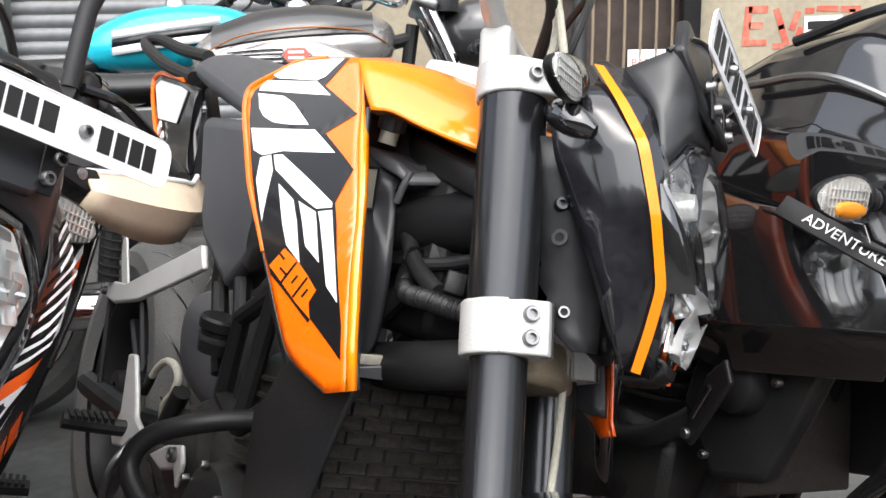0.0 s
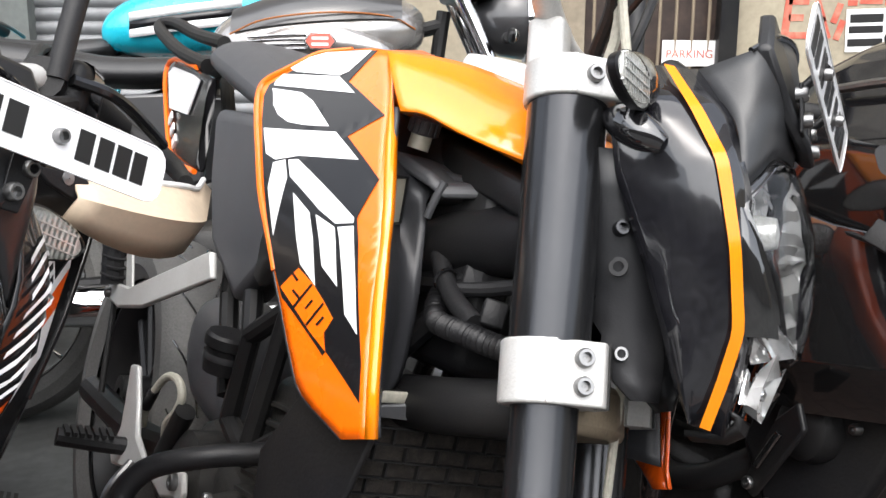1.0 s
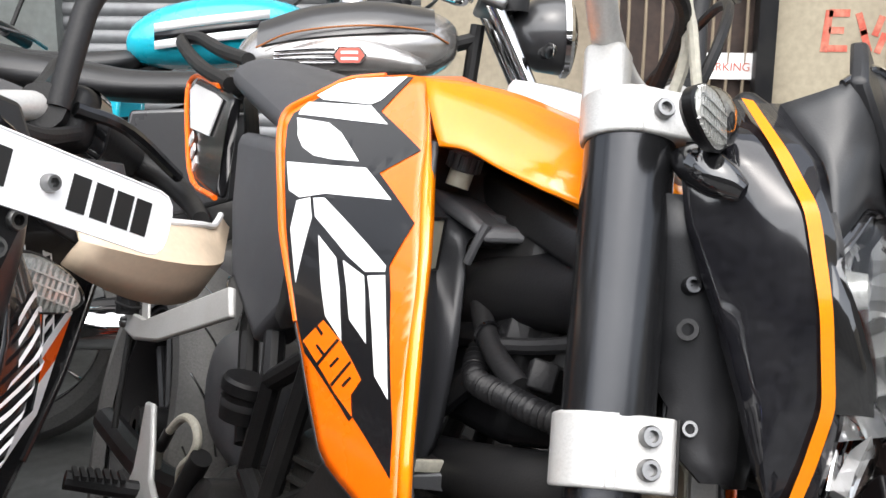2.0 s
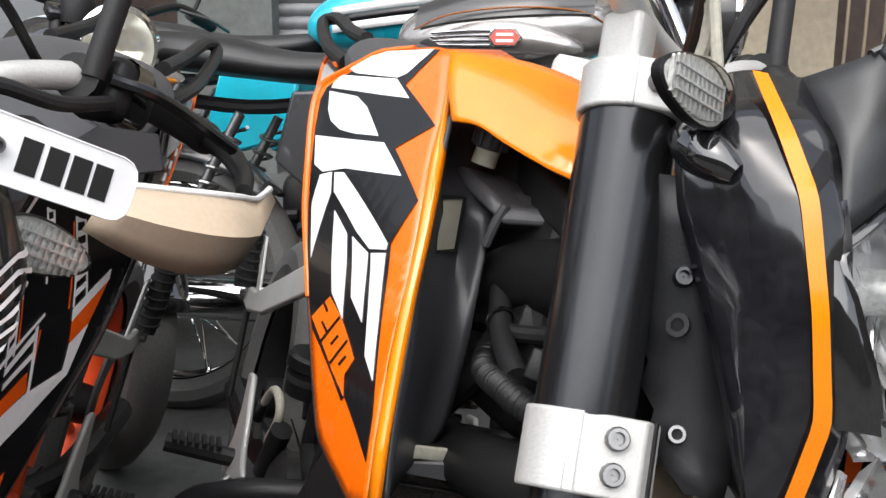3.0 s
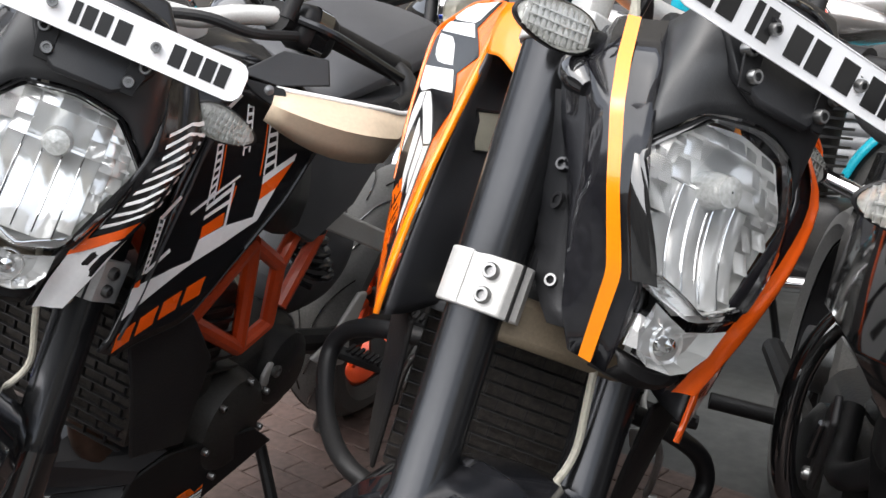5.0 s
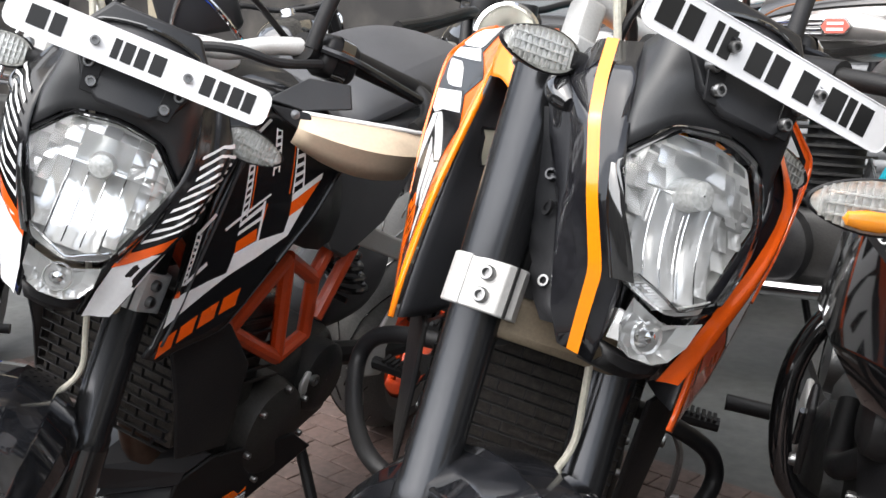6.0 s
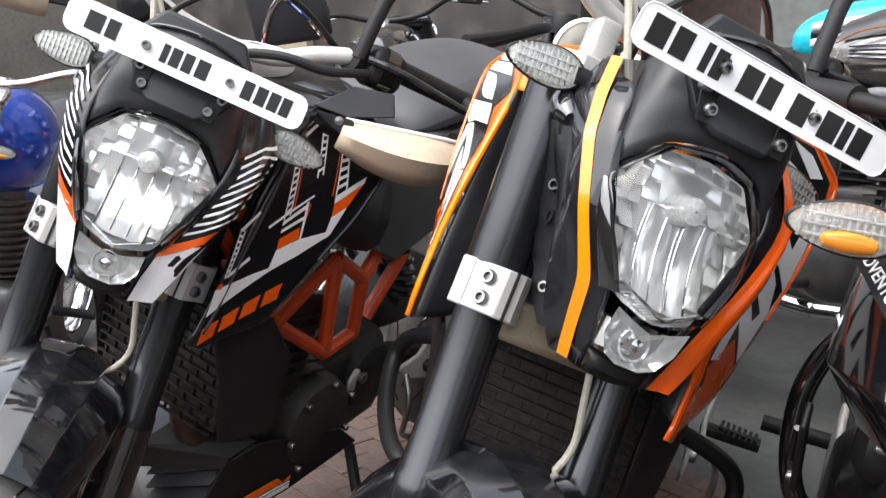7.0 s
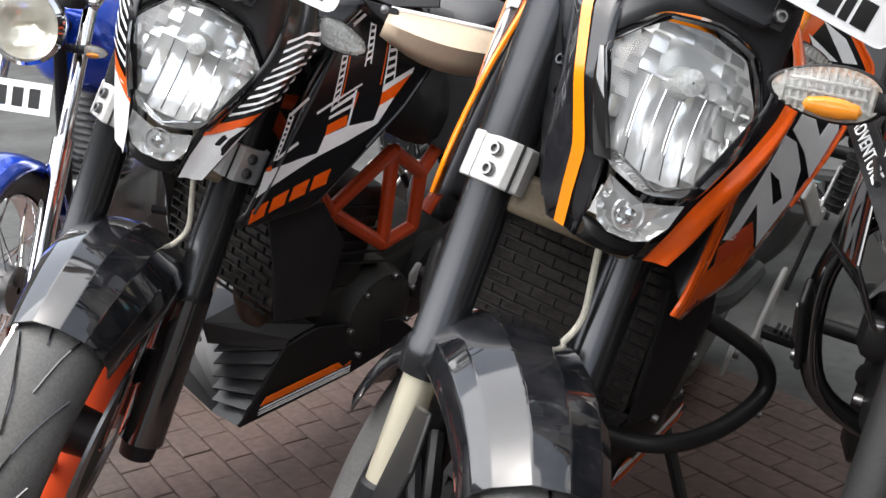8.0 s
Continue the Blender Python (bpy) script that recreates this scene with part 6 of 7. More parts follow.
    # mudguards
    for x, a0, a1 in ((0.70, 20, 165), (-0.68, 40, 200)):
        rows = []
        for j in range(13):
            t = radians(a0 + (a1 - a0) * j / 12)
            rows.append([(x + (0.335 - d) * math.cos(t), y, 0.31 + (0.335 - d) * math.sin(t)) for y, d in ((-0.07, 0.04), (-0.06, 0.01), (0, 0), (0.06, 0.01), (0.07, 0.04))])
        solid(rounder(part("mudguard", sheet(rows), p["guards"], bike), 1), 0.003)
    # lamp and bars
    lamp = part("headlamp", lathe([(0.001, -0.12), (0.05, -0.105), (0.082, -0.05), (0.09, 0.0), (0.086, 0.012)], 36, "X", (0.56, 0, 0.93)), p["lamp"], bike, "round headlamp shell")
    part("lamp_rim", lathe([(0.086, -0.004), (0.097, 0.0), (0.097, 0.012), (0.088, 0.02), (0.082, 0.012)], 36, "X", (0.565, 0, 0.93)), CHROME, lamp)
    gl = part("lamp_glass", lathe([(0.086, 0.012), (0.07, 0.026), (0.04, 0.034), (0.001, 0.038)], 36, "X", (0.565, 0, 0.93)), HEADLIGHT_GLASS, lamp)
    outward(gl, (1, 0, 0))
    gl.visible_shadow = False
    part("lamp_reflector", lathe([(0.084, 0.01), (0.06, -0.03), (0.03, -0.045), (0.001, -0.05)], 36, "X", (0.565, 0, 0.93)), REFLECTOR, lamp)
    part("handlebar", pipe([(0.16, -0.39, 1.03), (0.26, -0.25, 1.06), (0.34, -0.12, 1.02), (0.36, 0, 1.01), (0.34, 0.12, 1.02), (0.26, 0.25, 1.06), (0.16, 0.39, 1.03)], 0.011, 12), p["fork"], bike)
    for y in (-0.06, 0.06):
        part("dial", lathe([(0.001, 0.03), (0.035, 0.03), (0.04, 0.02), (0.036, -0.03)], 24, "Z", (0.45, y, 1.0)), MATT_BLACK, bike)
    soften(part("yoke", box((0.06, 0.24, 0.03), (0.405, 0, 0.99), (0, 24, 0), 0.008), p["slider"], bike), 0.003)
    if p.get("plate"):
        pl = part("number_plate", box((0.003, 0.2, 0.075), (0.64, 0, 0.77), (0, -12, 0)), PLATE_WHITE, bike, "small white number plate", smooth=False)
        for y in (-0.06, -0.02, 0.02, 0.06):
            part("mark_bar", box((0.001, 0.026, 0.045), (0.6422, y, 0.77), (0, -12, 0)), INK, pl, smooth=False)
    part("tail_lamp", lathe([(0.001, -0.03), (0.035, -0.02), (0.04, 0.0), (0.001, 0.02)], 20, "X", (-0.98, 0, 0.75)), BADGE_RED, bike)
    part("side_stand", pipe([(-0.02, 0.12, 0.3), (0.0, 0.2, 0.12), (0.01, 0.23, 0.035)], 0.01, 8), MATT_BLACK, bike)
    return bike


def spoked_wheel(bike, x, p):
    w = 0.05
    at = (x, 0, 0.31)
    tyre = part("wheel", lathe([(0.235, -w * 0.7), (0.26, -w), (0.285, -w * 0.9), (0.306, -w * 0.45), (0.31, 0), (0.306, w * 0.45), (0.285, w * 0.9), (0.26, w), (0.235, w * 0.7)], 56, "Y"), RUBBER, bike, "black road tyre on a wheel", pose(*at))
    solid(part("rim", lathe([(0.238, -0.03), (0.23, -0.032), (0.222, 0), (0.23, 0.032), (0.238, 0.03)], 48, "Y"), p["rim"], tyre), 0.003)
    part("hub", lathe([(0.01, -0.06), (0.06, -0.055), (0.065, 0), (0.06, 0.055), (0.01, 0.06)], 24, "Y"), STEEL, tyre)
    if p.get("spokes"):
        bm = bmesh.new()
        for j in range(28):
            a = 2 * math.pi * j / 28
            b = a + (0.35 if j % 2 else -0.35)
            rod((0.055 * math.cos(a), 0.04 * (-1) ** (j // 2), 0.055 * math.sin(a)), (0.225 * math.cos(b), 0, 0.225 * math.sin(b)), 0.0022, seg=6, bm=bm)
        tagged(part("wire_spoke", bm, CHROME, tyre), kind="stuff")
    else:
        for j in range(6):
            a = 2 * math.pi * j / 6
            part("spoke", pipe([(0.04 * math.cos(a), 0, 0.04 * math.sin(a)), (0.225 * math.cos(a + 0.1), 0, 0.225 * math.sin(a + 0.1))], 0.014, 8, 1, straight=True), p["rim"], tyre)


CLASSIC = {"tank": SILVER, "saddle": CHARCOAL, "tank_label": "charcoal and silver fuel tank with copper pinstripe", "badge": True, "panel": CHARCOAL, "fork": CHROME, "slider": STEEL, "exhaust": CHROME, "engine": ENGINE, "guards": CHARCOAL,
           "lamp": CHARCOAL, "rim": CHROME, "spokes": True, "guard": GLOSS_BLACK}
TEALS = {"tank": TEAL, "tank_label": "teal fuel tank with white and black band", "band": True, "panel": TEAL, "fork": MATT_BLACK, "slider": MATT_BLACK, "exhaust": MATT_BLACK, "engine": ENGINE, "guards": TEAL,
         "lamp": MATT_BLACK, "rim": MATT_BLACK}
BLUES = {"deep_tank": True, "tank": BLUE, "tank_label": "metallic blue fuel tank", "panel": BLUE, "fork": CHROME, "slider": CHROME, "exhaust": CHROME, "engine": STEEL, "guards": BLUE, "lamp": CHROME, "rim": CHROME, "spokes": True, "plate": True}
BLACKS = {"tank": GLOSS_BLACK, "tank_label": "glossy black fuel tank", "panel": GLOSS_BLACK, "fork": MATT_BLACK, "slider": FORK_GREY, "exhaust": CHROME, "engine": ENGINE, "guards": GLOSS_BLACK, "lamp": MATT_BLACK, "rim": MATT_BLACK,
          "backrest": True}
PLAIN = dict(BLACKS, backrest=False)

roadster(pose(-0.467, 2.712, 0, -8, 0, 5) @ Matrix.Scale(1.07, 4), "classic charcoal and silver motorcycle with a chromed silencer", CLASSIC)
roadster(pose(-0.93, 3.3, 0, -8, 0, 5) @ Matrix.Scale(1.09, 4), "teal motorcycle with a white and black tank band", TEALS)
roadster(pose(-1.876, 1.045, 0, -8, 0, -38) @ Matrix.Scale(0.88, 4), "metallic blue motorcycle with chromed fork and round headlamp", BLUES)
roadster(pose(-1.75, 2.75, 0, -10, 0, -40), "black motorcycle parked in the second row", PLAIN)
roadster(pose(-2.44, 2.86, 0, -8, 0, 125), "black touring motorcycle with a padded pillion backrest", BLACKS)


def faired(m, label):
    """A black street motorcycle with a glossy fairing; x forward, y left, z up from the ground."""
    bike = tagged(new("motorcycle"), label, "motorcycle", "parked motorcycles")
    bike.matrix_world = m
    rows = []
    for x, hw, lo, hi in [(-0.12, 0.10, 0.78, 0.87), (0.0, 0.15, 0.76, 0.92), (0.16, 0.17, 0.74, 0.94), (0.28, 0.15, 0.76, 0.93), (0.36, 0.10, 0.80, 0.91)]:
        half = [(hw * 0.8, lo), (hw, lo + (hi - lo) * 0.4), (hw * 0.88, lo + (hi - lo) * 0.75), (hw * 0.45, hi - 0.006), (0, hi)]
        rows.append([(x, y, z) for y, z in half] + [(x, -y, z) for y, z in half[-2::-1]])
    rounder(part("tank", hull_loft(rows), GLOSS_BLACK, bike, "glossy black fuel tank"), 2)
    rows = []
    for x, hw, lo, hi in [(0.2, 0.16, 0.72, 0.97), (0.3, 0.175, 0.72, 1.02), (0.42, 0.185, 0.68, 1.05), (0.54, 0.165, 0.67, 1.02), (0.64, 0.12, 0.69, 0.95), (0.71, 0.05, 0.74, 0.86)]:
        half = [(hw * 0.45, lo), (hw * 0.95, lo + (hi - lo) * 0.25), (hw, lo + (hi - lo) * 0.55), (hw * 0.8, lo + (hi - lo) * 0.85), (hw * 0.35, hi - 0.005), (0, hi)]
        rows.append([(x, y, z) for y, z in half] + [(x, -y, z) for y, z in half[-2::-1]])
    soften(part("fairing", hull_loft(rows), GLOSS_BLACK, bike, "glossy black half fairing"), 0.02, 3, 12)
    part("visor_edge", pipe([(0.34, -0.15, 0.985), (0.45, -0.12, 1.03), (0.5, 0, 1.045), (0.45, 0.12, 1.03), (0.34, 0.15, 0.985)], 0.006, 8), MATT_BLACK, bike)
    part("fairing_trim", pipe([(0.3, -0.172, 0.93), (0.42, -0.178, 0.945), (0.53, -0.15, 0.915)], 0.005, 8), STEEL, bike)
    part("fairing_seam", pipe([(0.3, -0.176, 0.80), (0.42, -0.188, 0.79), (0.56, -0.165, 0.77)], 0.003, 6), MATT_BLACK, bike)
    for side in (-1, 1):
        rows = [[(0.5, side * 0.172, 0.80), (0.36, side * 0.19, 0.80), (0.16, side * 0.185, 0.82), (0.0, side * 0.165, 0.80)],
                [(0.56, side * 0.162, 0.70), (0.36, side * 0.205, 0.66), (0.14, side * 0.20, 0.64), (-0.04, side * 0.17, 0.68)],
                [(0.53, side * 0.135, 0.64), (0.35, side * 0.16, 0.60), (0.14, side * 0.15, 0.58), (-0.03, side * 0.15, 0.63)]]
        sp = part("side_fairing", sheet(rows), GLOSS_BLACK, bike, "glossy black side fairing", flat_angle=20)
        soften(solid(sp, 0.004), 0.012, 3, 12)
        blinker(bike, (0.505, side * 0.16, 0.825), (0.12, side, -0.02), size=1.15, amber=True)
        part("fork_leg", rod((0.40, side * 0.095, 0.98), (0.70, side * 0.095, 0.32), 0.024), MATT_BLACK, bike)
        part("crash_guard", pipe([(0.16, side * 0.1, 0.66), (0.19, side * 0.18, 0.65), (0.20, side * 0.215, 0.56), (0.18, side * 0.19, 0.43), (0.12, side * 0.1, 0.36)], 0.0135, 14), GLOSS_BLACK, bike, "black tubular crash guard")
        part("grip", pipe([(0.14, side * 0.33, 0.90), (0.22, side * 0.24, 0.905)], 0.017, 12, 2), GRIP_RUBBER, bike)
        part("engine_cover", lathe([(0.001, side * 0.15), (0.075, side * 0.15), (0.1, side * 0.135), (0.105, side * 0.1)], 32, "Y", (0.0, 0, 0.37)), ENGINE, bike)
        part("footrest", rod((-0.24, side * 0.14, 0.35), (-0.24, side * 0.25, 0.35), 0.013), GRIP_RUBBER, bike)
        soften(part("footrest_plate", box((0.1, 0.012, 0.12), (-0.18, side * 0.14, 0.36), (0, 30, 0), 0.004), CAST, bike), 0.002)
    part("handlebar", pipe([(0.14, -0.33, 0.90), (0.26, -0.19, 0.905), (0.33, 0, 0.90), (0.26, 0.19, 0.905), (0.14, 0.33, 0.90)], 0.011, 12), MATT_BLACK, bike)
    soften(part("crankcase", box((0.42, 0.22, 0.22), (0.0, 0, 0.37), (0, 0, 0), 0.04), ENGINE, bike, "black engine crankcase"), 0.01)
    part("cylinder", rod((0.06, 0, 0.42), (0.12, 0, 0.72), 0.08, seg=28), ENGINE, bike)
    for j in range(9):
        part("cooling_fin", lathe([(0.06, -0.003), (0.105, -0.003), (0.105, 0.003), (0.06, 0.003)], 24, "Z", (0.065 + 0.005 * j, 0, 0.50 + 0.024 * j)), ENGINE, bike)
    bm = slab([(0.325, -0.196, 0.515), (0.345, -0.198, 0.508), (0.40, -0.206, 0.60), (0.385, -0.206, 0.625), (0.36, -0.204, 0.60)], (0, -0.008, 0))
    br = soften(part("fairing_bracket", bm, MATT_BLACK, bike, "slotted black fairing bracket"), 0.003, 2)
    part("bracket_slot", rod((0.348, -0.212, 0.545), (0.37, -0.214, 0.588), 0.004, None, 10), GLOSS_BLACK, br)
    socket_bolt(br, (0.338, -0.206, 0.522), (0, -1, 0), 0.007)
    for side in (-1, 1):
        # angular radiator cowl, engine boss, hoses and down tube behind the front wheel
        out = [(0.44, 0.115, 0.63), (0.36, 0.13, 0.655), (0.27, 0.14, 0.63), (0.25, 0.14, 0.53), (0.31, 0.13, 0.45), (0.38, 0.115, 0.47), (0.41, 0.11, 0.55)]
        cowl = soften(part("radiator_cowl", slab([(x, side * y, z) for x, y, z in out], (0, -side * 0.03, 0)), DUSTY_BLACK, bike, "dull black radiator cowl"), 0.01, 3)
        part("cowl_boss", lathe([(0.001, side * 0.02), (0.022, side * 0.02), (0.034, side * 0.012), (0.038, 0.0), (0.038, -side * 0.02)], 28, "Y", (0.335, side * 0.135, 0.58)), MATT_BLACK, cowl)
        for x, z in ((0.27, 0.61), (0.395, 0.6), (0.30, 0.48)):
            socket_bolt(cowl, (x, side * 0.136, z), (0, side, 0), 0.006)
        part("coolant_hose", pipe([(0.26, side * 0.11, 0.52), (0.2, side * 0.135, 0.47), (0.12, side * 0.13, 0.45), (0.06, side * 0.12, 0.5)], 0.016, 12), GRIP_RUBBER, bike)
        part("down_tube", pipe([(0.33, side * 0.06, 0.7), (0.27, side * 0.075, 0.45), (0.2, side * 0.08, 0.27), (0.0, side * 0.09, 0.23)], 0.016, 12), MATT_BLACK, bike)
    soften(part("radiator_core", box((0.03, 0.2, 0.2), (0.3, 0, 0.53), (0, -12, 0), 0.004), RADIATOR, bike), 0.002)
    soften(part("belly_cowl", slab([(0.24, 0.07, 0.36), (0.2, 0.07, 0.24), (-0.15, 0.07, 0.22), (-0.2, 0.07, 0.3)], (0, -0.14, 0)), DUSTY_BLACK, bike, "dull black belly cowl"), 0.02, 3)
    spec = {"rim": MATT_BLACK}
    for x in (-0.70, 0.72):
        spoked_wheel(bike, x, spec)
    rows = []
    for j in range(13):
        t = radians(20 + 145 * j / 12)
        rows.append([(0.72 + (0.335 - d) * math.cos(t), y, 0.31 + (0.335 - d) * math.sin(t)) for y, d in ((-0.07, 0.04), (-0.06, 0.01), (0, 0), (0.06, 0.01), (0.07, 0.04))])
    solid(rounder(part("mudguard", sheet(rows), GLOSS_BLACK, bike), 1), 0.003)
    rows = []
    for x, hw, lo, hi in [(-0.10, 0.08, 0.80, 0.87), (-0.2, 0.12, 0.76, 0.835), (-0.42, 0.14, 0.77, 0.84), (-0.5, 0.135, 0.80, 0.89), (-0.78, 0.10, 0.84, 0.92), (-0.88, 0.06, 0.86, 0.9)]:
        rows.append([(x, y, z) for y, z in [(hw, lo), (hw * 1.03, (lo + hi) / 2), (hw * 0.75, hi - 0.006), (0, hi), (-hw * 0.75, hi - 0.006), (-hw * 1.03, (lo + hi) / 2), (-hw, lo)]])
    rounder(part("seat", hull_loft(rows), BLACK_VINYL, bike, "black vinyl stepped seat"), 2)
    part("swing_arm", pipe([(-0.15, -0.1, 0.35), (-0.70, -0.11, 0.31)], 0.022, 10, 2), MATT_BLACK, bike)
    part("frame_tube", pipe([(0.38, 0, 0.95), (0.32, 0, 0.6), (0.22, 0, 0.3), (-0.1, 0, 0.26)], 0.02, 10), MATT_BLACK, bike)
    return bike


bike_c = faired(pose(0.225, 1.54, 0, -10, 0, -62), "glossy black faired motorcycle with clear turn signals and crash guard")
text = bpy.data.curves.new("lettering", "FONT")
text.body, text.size, text.extrude = "ADVENTURE", 0.0165, 0.0006
lettering = new("lettering", text)
lettering.data.materials.append(WHITE)
lettering.parent = bike_c
lettering.matrix_parent_inverse = bike_c.matrix_world.inverted()
run, face = Vector((0.695, -0.61, -0.385)).normalized(), Vector((-0.206, -0.808, 0.544))
rise = face.cross(run).normalized()
face = run.cross(rise)
SPOT = Matrix(((run.x, rise.x, face.x, 0.378), (run.y, rise.y, face.y, 1.112), (run.z, rise.z, face.z, 0.816), (0, 0, 0, 1)))
lettering.matrix_basis = SPOT
strap = part("guard_strap", box((0.2, 0.026, 0.006), (0.07, 0.006, -0.004), bevel=0.002), MATT_BLACK, bike_c)
strap.matrix_parent_inverse = bike_c.matrix_world.inverted()
strap.matrix_basis = SPOT

# ---- setting ----
CONCRETE = material("dark_grey_concrete", (0.066, 0.068, 0.066), 0.7, grain=0.2, scale=30, bump=0.4, second=(0.042, 0.043, 0.042), second_scale=2.5)
PAVER = material("dark_red_paver", (0.092, 0.058, 0.048), 0.7, grain=0.25, scale=60, bump=0.5, second=(0.066, 0.052, 0.046), second_scale=2.5)
JOINT = material("dark_joint_sand", (0.062, 0.044, 0.038), 0.9, grain=0.3, scale=200, bump=0.4)
# Dimness of the open shops, put into the colour of flat walls.
DARK_SHOP = material("painted_interior_dimness", (0.022, 0.02, 0.019), 0.7, grain=0.3, scale=4, second=(0.05, 0.045, 0.04), second_scale=2)
PLASTER = material("stained_cream_plaster", (0.30, 0.262, 0.19), 0.85, grain=0.12, scale=25, bump=0.4, second=(0.21, 0.175, 0.13), second_scale=1.4)
LANE_WALL = material("weathered_grey_brown_stucco", (0.15, 0.14, 0.122), 0.9, grain=0.15, scale=20, bump=0.3, second=(0.09, 0.085, 0.075), second_scale=1.2)
SHUTTER = material("grey_painted_steel_shutter", (0.15, 0.155, 0.16), 0.5, metal=0.3, grain=0.12, scale=20, second=(0.12, 0.12, 0.125), second_scale=2)
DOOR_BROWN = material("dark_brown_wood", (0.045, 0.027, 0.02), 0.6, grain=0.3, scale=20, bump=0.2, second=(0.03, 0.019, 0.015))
RED_PAINT = material("faded_red_wall_paint", (0.42, 0.08, 0.05), 0.8, grain=0.2, scale=40, second=(0.48, 0.2, 0.14), second_scale=12)
POST_GREY = material("grey_green_painted_post", (0.10, 0.11, 0.105), 0.6, grain=0.15, scale=20, second=(0.08, 0.085, 0.08))
bm = bmesh.new()
bmesh.ops.create_grid(bm, x_segments=1, y_segments=1, size=300)
ground = tagged(part("ground", bm, CONCRETE, None), "worn dark grey concrete yard", "ground", kind="structure")
pavement = tagged(part("pavement", slab([(-2.26, 0.24, -0.006), (1.34, 0.24, -0.006), (1.34, 2.1, -0.006), (-2.26, 2.1, -0.006)], (0, 0, 0.02)), JOINT, None, smooth=False), "strip of dark red paving blocks", "pavement", kind="structure")
block = bmesh.new()
box((0.118, 0.058, 0.02), (0, 0, 0), (0, 0, 0), 0.003, block)
block_mesh = bpy.data.meshes.new("paver")
block.to_mesh(block_mesh)
block_mesh.materials.append(PAVER)
coords = [v.co.copy() for v in block.verts]
faces = [[v.index for v in f.verts] for f in block.faces]
block.free()
far_v, far_f = [], []
near = 0
for j in range(29):
    for i in range(29):
        x, y = -2.2 + 0.12 * i + (0.06 if j % 2 else 0), 0.4 + 0.06 * j
        if y > 2.08:
            continue
        z, rx, ry = 0.009 + random.uniform(-0.0012, 0.0012), random.uniform(-0.008, 0.008), random.uniform(-0.006, 0.006)
        if -0.75 < x < 0.75 and 0.4 < y < 1.9 and near < 300:
            near += 1
            p = new("paver", block_mesh)
            p.parent = pavement
            p.location, p.rotation_euler = (x, y, z), (rx, ry, random.uniform(-0.01, 0.01))
        else:
            k = len(far_v)
            far_v += [(c.x + x, c.y + y, c.z + z) for c in coords]
            far_f += [[k + n for n in f] for f in faces]
field = bpy.data.meshes.new("paver_field")
field.from_pydata(far_v, [], far_f)
field.materials.append(PAVER)
rest = tagged(new("paver_field", field), kind="stuff")
rest.parent = pavement

WY = 6.2


def wall_piece(name, x0, x1, z0, z1, mat, label, y=WY, depth=0.3):
    return tagged(part(name, box((x1 - x0, depth, z1 - z0), ((x0 + x1) / 2, y + depth / 2, (z0 + z1) / 2)), mat, None, smooth=False), label, "wall", kind="structure")


wall_piece("wall_north", -0.45, 0.62, 0, 4.2, PLASTER, "stained cream plaster pier beside the shutter")
wall_piece("wall_north_east", 1.44, 9, 0, 4.2, PLASTER, "stained cream plaster wall with painted red signs")
wall_piece("wall_north_west", -14, -8.9, 0, 4.2, DARK_SHOP, "flat brown shop front with interior dimness in its colour")
wall_piece("wall_pier", -8.9, -8.1, 0, 4.2, PLASTER, "stained cream plaster pier between the shops", WY - 0.08)
wall_piece("wall_shop", -8.1, -4.6, 0, 4.2, DARK_SHOP, "flat brown shop front with interior dimness in its colour")
wall_piece("wall_post", -3.05, -2.45, 0, 4.2, POST_GREY, "grey-green painted shop post", WY - 0.05)
wall_piece("wall_lintel", -4.6, 1.44, 2.9, 4.2, PLASTER, "cream plaster lintel over the shop fronts", WY + 0.02)
# The door's brown on this back wall stands in for interior shade.
wall_piece("wall_back", -4.6, -3.05, 0, 2.9, DOOR_BROWN, "shop back wall with interior darkness in its colour", WY + 1.2)
# Upper storeys out of view, added so upward gloss faces reflect dark.
wall_piece("wall_upper", -14, 9, 4.2, 10.5, LANE_WALL, "unseen plain stucco upper storeys over the shop fronts, added to darken reflections", WY + 0.03)
# Unseen wall behind the camera, its height set to darken gloss reflections.
wall_piece("wall_south", -14, 9, 0, 3.4, LANE_WALL, "unseen grey-brown stucco wall across the lane, added to darken reflections", -7, 0.3)
tagged(part("wall_west", box((0.3, 13.5, 4.2), (-14.15, -0.25, 2.1)), LANE_WALL, None, smooth=False), "weathered grey-brown stucco wall closing the yard", "wall", kind="structure")
tagged(part("wall_east", box((0.3, 13.5, 2.4), (9.15, -0.25, 1.2)), PLASTER, None, smooth=False), "low stained cream plaster wall", "wall", kind="structure")
shutter = tagged(new("shutter"), "closed grey rolling steel shutter", "shutter", kind="structure")
slat = sheet([[(-1.0, y, z), (1.0, y, z)] for y, z in ((0.0, -0.036), (-0.012, -0.02), (-0.016, 0.0), (-0.012, 0.02), (0.0, 0.036))])
first = part("slat", slat, SHUTTER, shutter)
first.location = (-1.45, WY + 0.06, 0.05)
for k in range(1, 38):
    c = first.copy()
    scene.collection.objects.link(c)
    c.location = (-1.45, WY + 0.06, 0.05 + 0.075 * k)
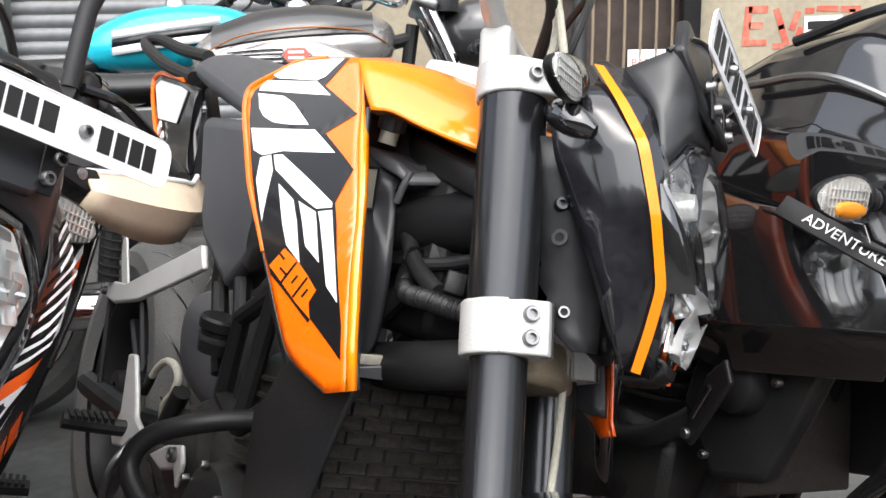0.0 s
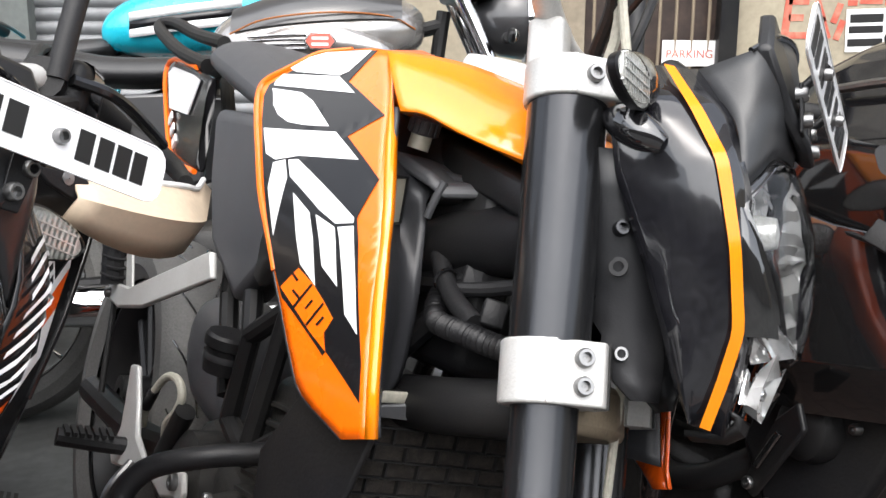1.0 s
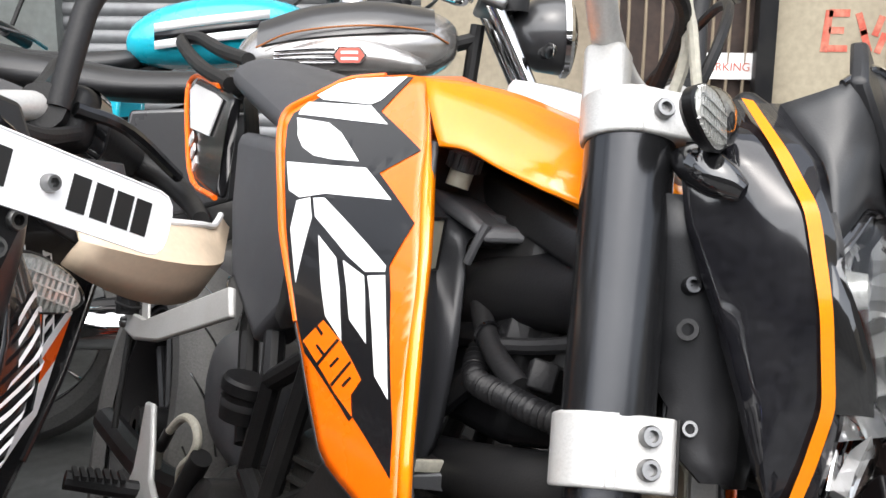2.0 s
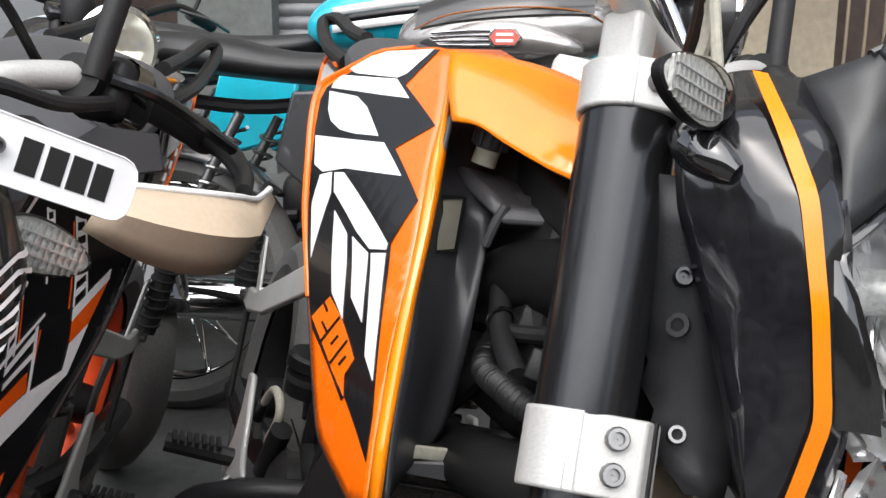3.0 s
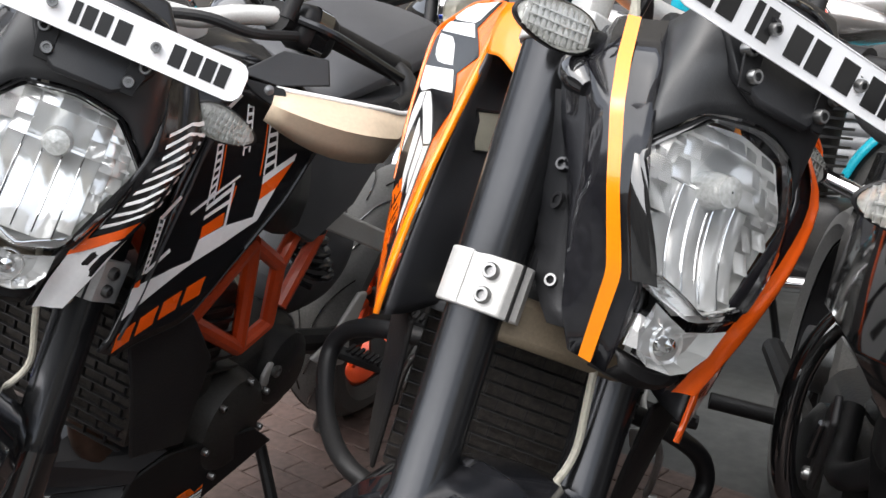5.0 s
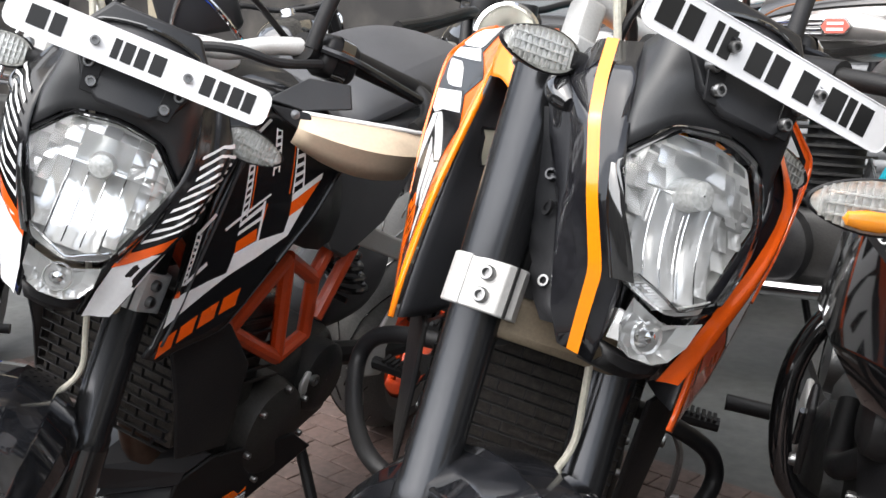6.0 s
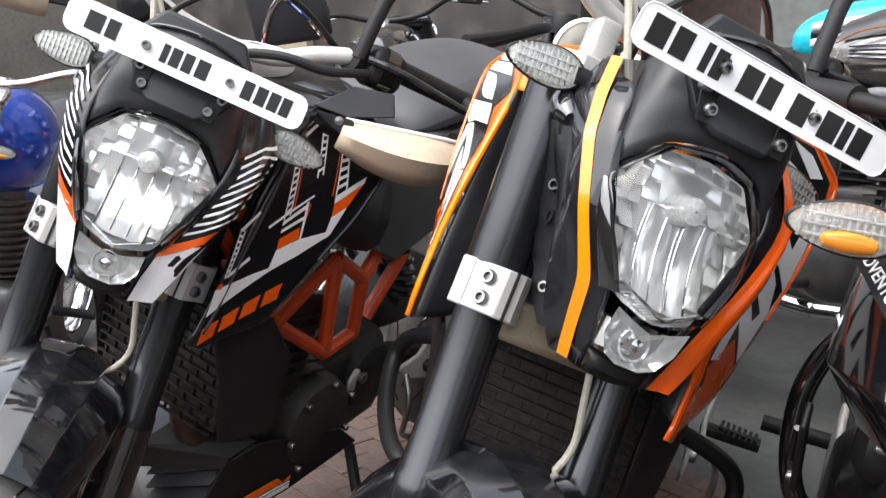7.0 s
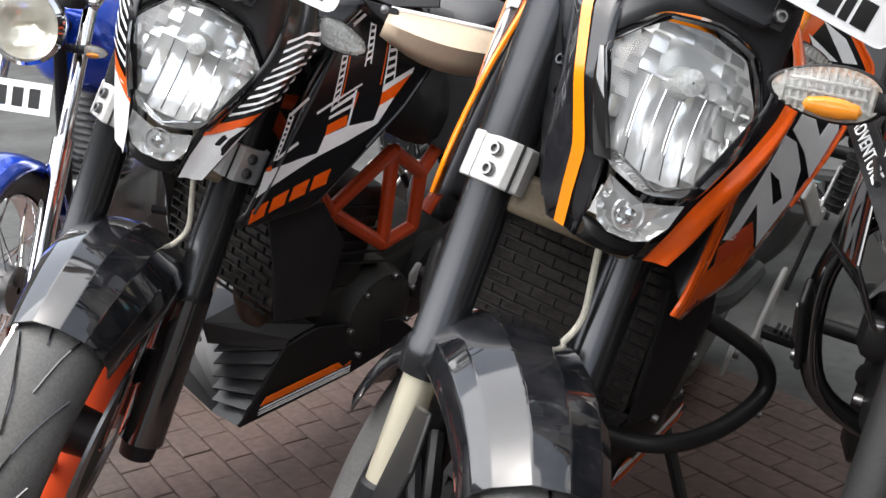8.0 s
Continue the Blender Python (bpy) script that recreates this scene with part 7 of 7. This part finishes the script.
# dark panelled door with rods
door = tagged(part("door_1", box((0.82, 0.06, 2.9), (1.03, WY + 0.1, 1.45)), DOOR_BROWN, None, smooth=False), "dark brown double door with upright metal rods", "door", kind="structure")
for k in range(9):
    part("rod", pipe([(0.66 + 0.09 * k, WY + 0.03, 0.3), (0.67 + 0.09 * k, WY + 0.0, 0.95), (0.66 + 0.09 * k, WY + 0.03, 1.6)], 0.009, 8), TAN_CAST, door)
for k in range(2):
    part("door_rail", box((0.8, 0.03, 0.05), (1.03, WY + 0.06, 0.55 + 0.6 * k)), DOOR_BROWN, door)
post = tagged(part("door_post", box((0.1, 0.12, 2.9), (1.39, WY - 0.03, 1.45), bevel=0.01), MATT_BLACK, None), "dark painted door post", "post", kind="structure")
# painted sign strokes and the white sticker
sign = tagged(new("painted_sign"), "faded red painted sign strokes on the plaster", "sign")
for x, z, w, h, turn in ((1.72, 0.95, 0.04, 0.22, 4), (1.78, 1.045, 0.11, 0.04, 0), (1.77, 0.955, 0.08, 0.035, 0), (1.785, 0.86, 0.10, 0.035, 0), (1.90, 0.99, 0.035, 0.12, -20), (1.93, 0.90, 0.035, 0.12, -20), (1.90, 0.84, 0.06, 0.03, 0),
                         (1.99, 0.98, 0.035, 0.11, 18), (2.01, 0.89, 0.035, 0.11, 18), (2.07, 1.035, 0.05, 0.03, 0), (2.17, 1.045, 0.12, 0.03, 0), (2.30, 1.04, 0.11, 0.035, 0), (2.31, 0.95, 0.035, 0.18, 0), (2.36, 0.85, 0.03, 0.03, 0)):
    part("stroke", box((w, 0.004, h), (x, WY - 0.002, z), (0, turn, 0)), RED_PAINT, sign, smooth=False)
sticker = tagged(part("notice", box((0.215, 0.006, 0.23), (2.15, WY - 0.008, 0.89), (0, -2, 0)), WHITE, None, smooth=False), "white paper notice with three dark printed lines", "notice")
for z, h, w in ((0.955, 0.045, 0.18), (0.895, 0.038, 0.185), (0.825, 0.04, 0.19)):
    part("print_bar", box((w, 0.002, h), (2.15, WY - 0.0125, z), (0, -2, 0)), INK, sticker, smooth=False)
small_sign = tagged(part("parking_sign", box((0.3, 0.008, 0.14), (1.2, WY + 0.0, 0.76)), WHITE, None, smooth=False), "small white parking notice with red print", "sign")
txt = bpy.data.curves.new("sign_print", "FONT")
txt.body, txt.size, txt.extrude, txt.align_x = "PARKING", 0.062, 0.001, "CENTER"
print_ob = new("sign_print", txt)
print_ob.data.materials.append(RED_PAINT)
print_ob.parent = small_sign
print_ob.matrix_basis = pose(1.2, WY - 0.006, 0.735, 90, 0, 0)
